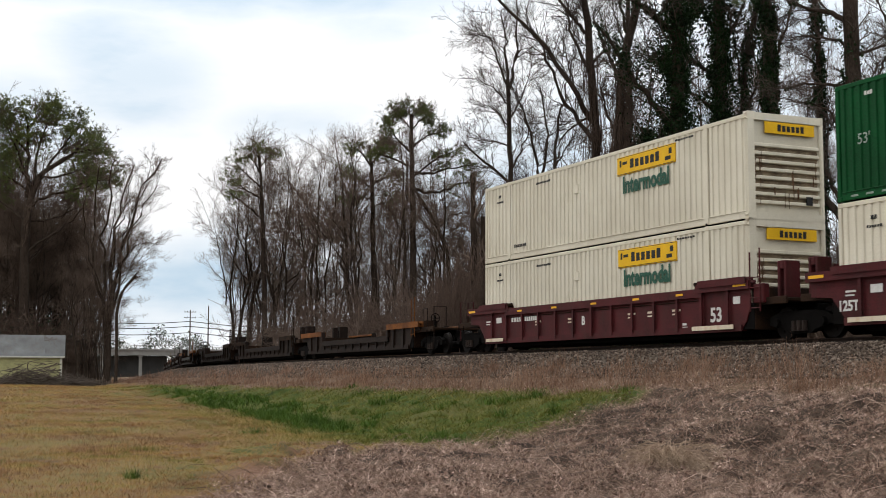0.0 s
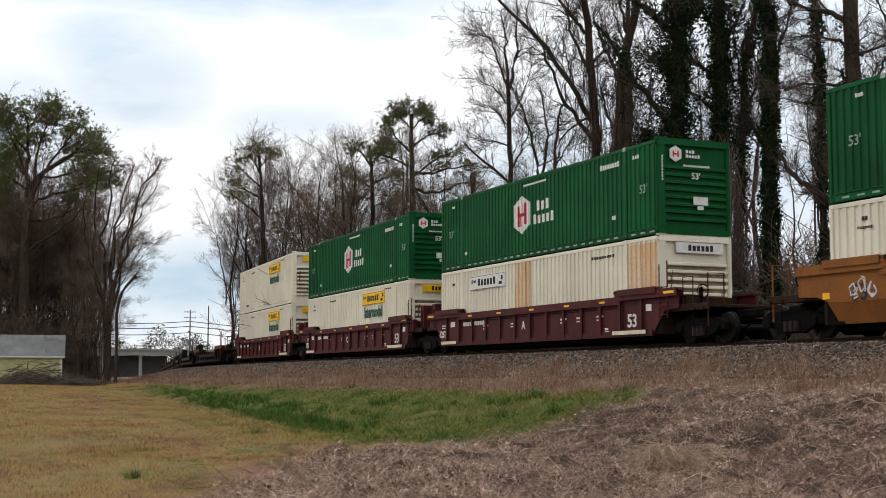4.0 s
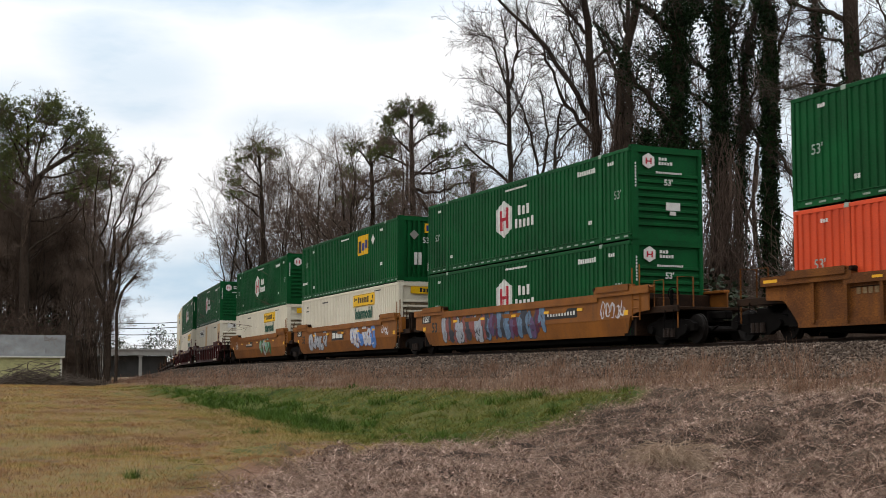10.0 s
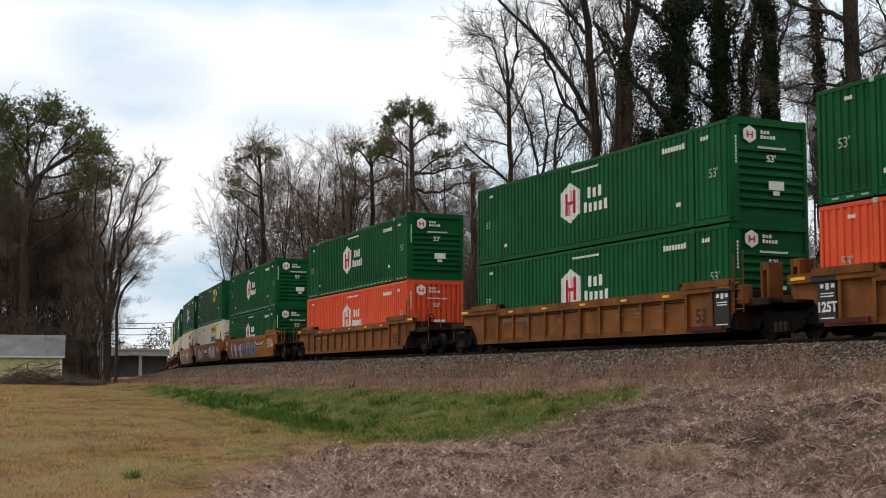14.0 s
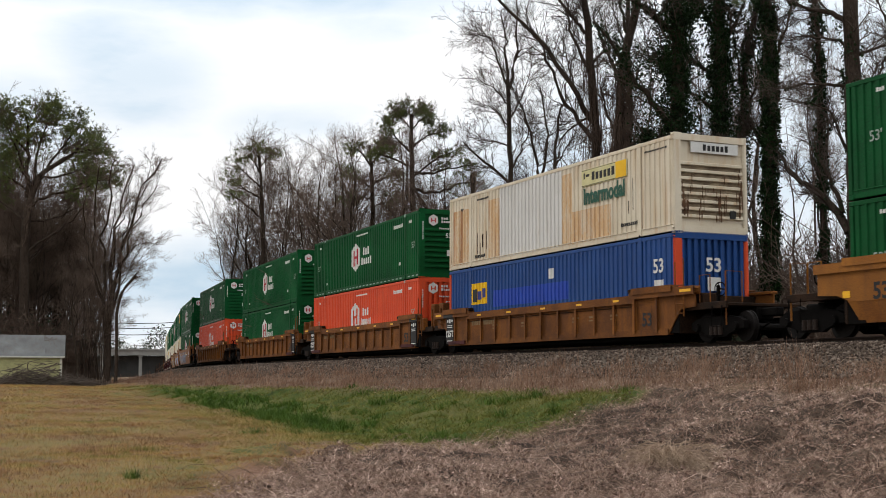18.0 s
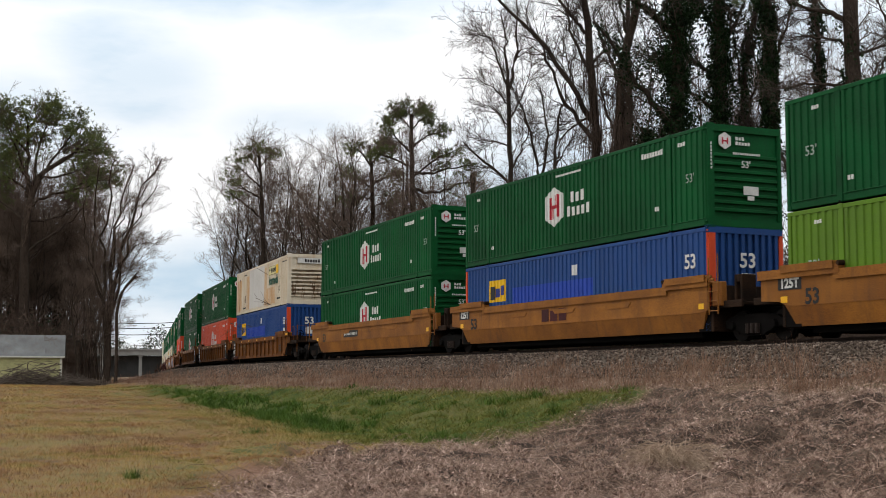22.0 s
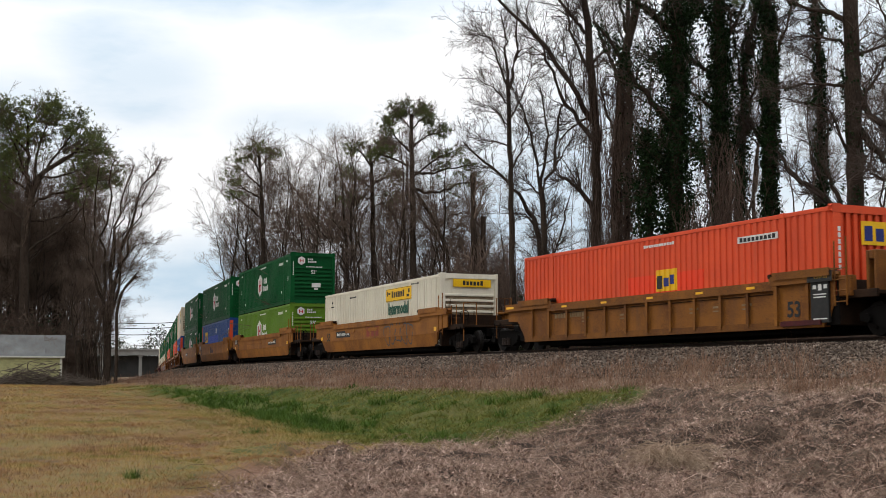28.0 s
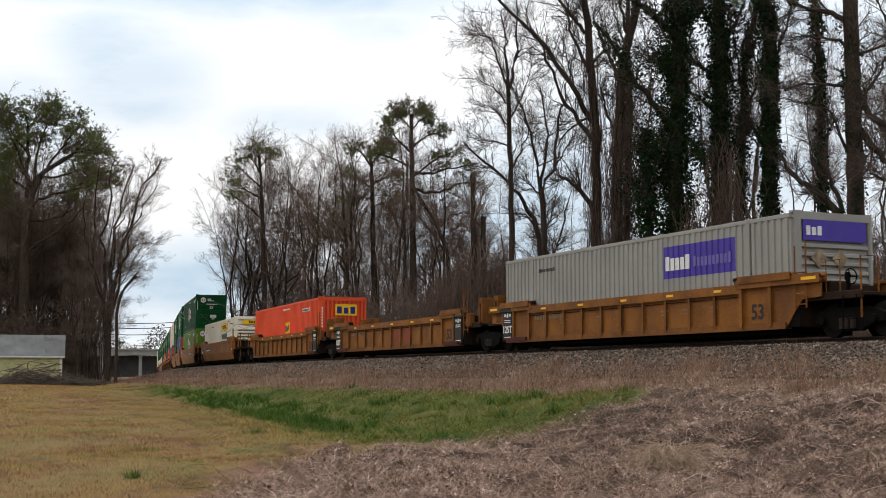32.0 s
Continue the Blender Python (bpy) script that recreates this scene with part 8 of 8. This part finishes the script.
        part("number_writing", bars(letter_blocks(-5.7, 1.0, 0.75, 0.18, 4) + letter_blocks(-4.68, 1.0, 0.9, 0.18, 6), y), WHITEP if mat is RED_CAR else DULL, c)["kind"] = "stuff"
        for x0 in (-3.9, -1.6, 2.1, 3.2, 4.5):
            part("stencil", bars([(x0, x0 + 0.42, 0.92, 0.98), (x0, x0 + 0.34, 0.82, 0.86)], y), CREAM if mat is RED_CAR else DULL, c)["kind"] = "stuff"
    if mat is RED_CAR:
        for x0, x1 in ((5.6, 7.5), (-7.6, -6.2)):
            part("label_strip", Shape().box(x0, x1, -yo - 0.006, -yo + 0.01, low + 0.01, low + 0.13), CREAM, c, "cream stencil strip along the sill")
        part("writing", bars([(-6.9, -6.5, 1.0, 1.2), (-7.75, -7.4, 1.05, 1.1), (-7.75, -7.45, 0.96, 1.0), (7.4, 7.7, 1.0, 1.2), (5.0, 5.2, 0.5, 0.56), (5.0, 5.25, 0.42, 0.46)], y), WHITEP, c)["kind"] = "stuff"
        lettering({"coupler": "B", "shared": "A" if right == "coupler" else "C"}[left], 0.28, WHITEP, c, up(-0.6, 0.85), "end_mark", 0.012)
    return c


SPRAY_RED = material("sprayed_red", (0.22, 0.035, 0.025), (0.13, 0.03, 0.02), 0.6, scale=4, amount=0.5, bump=0.0)
GRAFFITI = [material("spray_" + n, col, tuple(q * 0.6 for q in col), 0.5, scale=5, amount=0.5, bump=0.0) for n, col in
            (("mint", (0.22, 0.46, 0.32)), ("silver", (0.36, 0.38, 0.42)), ("sky", (0.10, 0.24, 0.60)), ("pale", (0.60, 0.58, 0.60)), ("plum", (0.12, 0.03, 0.06)), ("rose", (0.26, 0.085, 0.075)), ("slate", (0.055, 0.06, 0.075)), ("leaf", (0.02, 0.13, 0.03)), ("haze", (0.14, 0.22, 0.32)), ("violet", (0.13, 0.08, 0.16)))]


def side_y(z):
    """Outer face of a smooth car's side: upright above, leaning in below."""
    return -1.45 if z >= 0.86 else -1.45 + 0.12 * (0.86 - z) / 0.56


def stroke(points, width, lift):
    """One sprayed line with round ends, as thin paint that follows the bent side."""
    sh, rows = Shape(), []
    n = len(points)
    for k, (x, z) in enumerate(points):
        a, b = Vector(points[max(k - 1, 0)]), Vector(points[min(k + 1, n - 1)])
        d = (b - a).normalized()
        end = min(k, n - 1 - k)
        w = width / 2 * (0.45, 0.85, 1.0)[min(end, 2)]
        rows.append([(x - d.y * w * u, min(max(z + d.x * w * u, 0.34), 1.46)) for u in (-1, -0.5, 0, 0.5, 1)])
    v = [(x, side_y(z) - lift - 0.003, z) for r in rows for x, z in r]
    return sh.add(v, [(k * 5 + q, k * 5 + q + 1, k * 5 + q + 6, k * 5 + q + 5) for k in range(n - 1) for q in range(4)])


def graffiti(c, x0, x1, z0, z1, cols, seed, count=9, edge=6, fat=0.2):
    """Bulging sprayed shapes, edged in a dark line, with pale glints."""
    rng = random.Random(seed)
    w = (x1 - x0) / count
    for k in range(count):
        cx, hh = x0 + (k + 0.5) * w, (z1 - z0) * rng.uniform(0.40, 0.5)
        cz = (z0 + z1) / 2 + rng.uniform(-0.06, 0.06)
        wd = fat * rng.uniform(0.8, 1.2)
        base = 0.0012 * (k % 3)
        for q in range(3):
            a0, turn = rng.uniform(0, 6.28), rng.choice((-1, 1)) * rng.uniform(2.4, 4.6)
            sx, sz = w * rng.uniform(0.26, 0.44), hh * rng.uniform(0.55, 0.9)
            ox, oz = rng.uniform(-0.1, 0.1) * w, rng.uniform(-0.2, 0.2) * hh
            line = [(cx + ox + sx * math.cos(a0 + turn * t / 13) + 0.1 * w * math.sin(t * 0.9), cz + oz + sz * math.sin(a0 + turn * t / 13)) for t in range(14)]
            if fat > 0.1:
                part("spray_edge", stroke(line, wd + 0.09, base + 0.0004 * q), GRAFFITI[edge], c)
            if fat > 0.1 and q == 1:
                part("spray_glint", stroke([(x - wd * 0.18, z + wd * 0.2) for x, z in line[2:9]], wd * 0.25, base + 0.012), GRAFFITI[(3 if cols[k % len(cols)] != 3 else 1) if count < 12 else 6], c)
            part("spray_shape", stroke(line, wd, base + 0.006 + 0.0004 * q), GRAFFITI[cols[k % len(cols)]], c)


def outline_graffiti(c, x0, x1, z0, z1, seed, count=5):
    """Bubble shapes drawn in black spray lines."""
    rng = random.Random(seed)
    w = (x1 - x0) / count
    for k in range(count):
        cx, cz = x0 + (k + 0.5) * w, (z0 + z1) / 2 + rng.uniform(-0.05, 0.05)
        ring = []
        for i in range(20):
            a = i * math.pi / 10
            g = 1 + 0.2 * math.sin(3 * a + k * 1.7)
            ring.append((cx + w * 0.55 * g * math.cos(a), cz + (z1 - z0) * 0.46 * g * math.sin(a)))
        part("spray_line", stroke(ring + ring[:3], 0.06, 0.0005 * k), GRAFFITI[6], c)


def spray_letters(c, x, z, w, hgt, mat, y=-1.452):
    """Three block-like sprayed shapes."""
    for q in letter_blocks(x, z, w, hgt, 3):
        part("spray_shape", bars([q], y, 0.002), mat, c)


# the train, front to rear: place along the train of each container's left end, car, upper and lower load
CONSIST = []
RED_L, OR_L, YE_L, BR_L, OC_L, WO_L = ("oxide-red ribbed steel well car with white stencils", "ochre-orange smooth-sided well car with sprayed graffiti", "dirty yellow ribbed steel well car, rust-streaked", "empty dark brown well car with low rusty sides", "rusty ochre-brown ribbed steel well car with yellow reflectors", "worn yellow-orange smooth-sided well car with scuffed paint")


def build_train():
    protos = {}
    makers = dict(green=green_container, pgreen=plain_green_container, lime=lime_container, hubor=orange_logo_container, white=white_container, oldwhite=old_white_container,
                  cream=cream_container, emp=green_emp_container, blue=blue_container, empor=orange_emp_container, grey=grey_container)
    cars = {}

    def load(kind, u, z):
        if kind not in protos:
            protos[kind] = makers[kind]()
            ob = protos[kind]
        else:
            ob = copy_thing(protos[kind], Matrix())
        CONSIST.append((ob, u + LEN / 2, z))

    def car(style, mat, label, left, right, u, spray=None):
        key = (style, mat.name, left, right, u if spray else None)
        if key not in cars:
            cars[key] = well_car(label, style, mat, left, right)
            if spray == "outline":
                outline_graffiti(cars[key], 1.6, 5.2, 0.48, 1.40, 11)
                spray_letters(cars[key], -0.9, 0.92, 1.7, 0.45, SPRAY_RED)
            elif spray == "red":
                spray_letters(cars[key], 0.2, 0.55, 1.9, 0.6, SPRAY_RED, -1.402)
            elif spray:
                for s in spray:
                    graffiti(cars[key], *s)
            ob = cars[key]
        else:
            ob = copy_thing(cars[key], Matrix())
        CONSIST.append((ob, u + LEN / 2, 0.0))

    CO, SH = "coupler", "shared"
    for u in (-67.9, -130.2, -192.5):
        car("low", BROWN_CAR, BR_L, SH, CO, u)
        car("low", BROWN_CAR, BR_L, SH, SH, u - 19.5)
        car("low", BROWN_CAR, BR_L, CO, SH, u - 39.0)
    rows = [
        (-44.5, "ribbed", RED_CAR, CO, SH, "white", "white", None), (-25.0, "ribbed", RED_CAR, SH, SH, "green", "white", None), (-5.45, "ribbed", RED_CAR, SH, CO, "green", "oldwhite", None),
        (17.95, "smooth", ORANGE_CAR, CO, SH, "green", "white", [(0.9, 4.2, 0.42, 1.42, (0, 7, 1, 0), 3, 6, 6, 0.20), (-7.3, -6.3, 0.85, 1.4, (3,), 4, 3, 6, 0.04)]),
        (37.3, "smooth", ORANGE_CAR, SH, SH, "emp", "white", [(-5.9, -2.6, 0.40, 1.45, (1, 1, 1), 5, 5, 6, 0.24), (1.5, 5.2, 0.45, 1.42, (3, 3, 2), 6, 6, 2, 0.24), (6.1, 7.2, 0.9, 1.4, (3,), 12, 3, 6, 0.04)]),
        (56.8, "smooth", ORANGE_CAR, SH, CO, "green", "green", [(-6.2, -1.9, 0.36, 1.46, (1, 5, 6, 5, 1), 7, 13, 6, 0.21), (-2.2, 2.5, 0.36, 1.46, (8, 9, 4, 8, 6), 17, 14, 6, 0.21), (6.3, 7.8, 0.75, 1.42, (3,), 8, 5, 6, 0.04)]),
        (80.3, "ribbed", OCHRE_CAR, CO, CO, "green", "hubor", None),
        (103.6, "ribbed", OCHRE_CAR, CO, SH, "pgreen", "pgreen", None), (123.1, "ribbed", OCHRE_CAR, SH, SH, "green", "hubor", None), (142.3, "ribbed", OCHRE_CAR, SH, CO, "cream", "blue", None),
        (165.6, "smooth", WORN_CAR, CO, SH, "pgreen", "pgreen", None), (185.0, "smooth", WORN_CAR, SH, SH, "pgreen", "blue", None), (204.4, "smooth", WORN_CAR, SH, CO, "pgreen", "lime", None),
        (227.7, "smooth", WORN_CAR, CO, CO, None, "white", "outline"),
        (251.3, "ribbed", YELLOW_CAR, CO, SH, None, "empor", None), (270.95, "ribbed", YELLOW_CAR, SH, SH, None, None, "red"), (290.6, "ribbed", YELLOW_CAR, SH, CO, None, "grey", None),
        (314.0, "ribbed", YELLOW_CAR, CO, SH, None, None, None)]
    for u, style, mat, left, right, upper, lower, spray in rows:
        car(style, mat, {RED_CAR: RED_L, ORANGE_CAR: OR_L, WORN_CAR: WO_L, YELLOW_CAR: YE_L, OCHRE_CAR: OC_L}[mat], left, right, u, spray)
        if lower:
            load(lower, u, 0.364)
        if upper:
            load(upper, u, 0.364 + HGT + 0.035)


build_train()


def motions():
    """The train rolls away along the curve; its wheels turn."""
    for ob, u, z in CONSIST:
        walk(ob, [(t, train_pose(u, t, z)) for t in range(33)])
    wheels = [o for o in scene.objects if o.name.split(".")[0] == "wheelset"]
    first = {}
    for w in wheels:
        ax = round(w.location.x, 2)
        if ax not in first:
            first[ax] = w
            place = w.location.copy()
            walk(w, [(k / FPS, Matrix.Translation(place) @ Matrix.Rotation(travelled(k / FPS) / 0.42, 4, "Y")) for k in range(32 * FPS + 1)])
        else:
            w.rotation_mode = "QUATERNION"
            src = first[ax].animation_data
            w.animation_data_create()
            w.animation_data.action = src.action
            w.animation_data.action_slot = src.action_slot


motions()
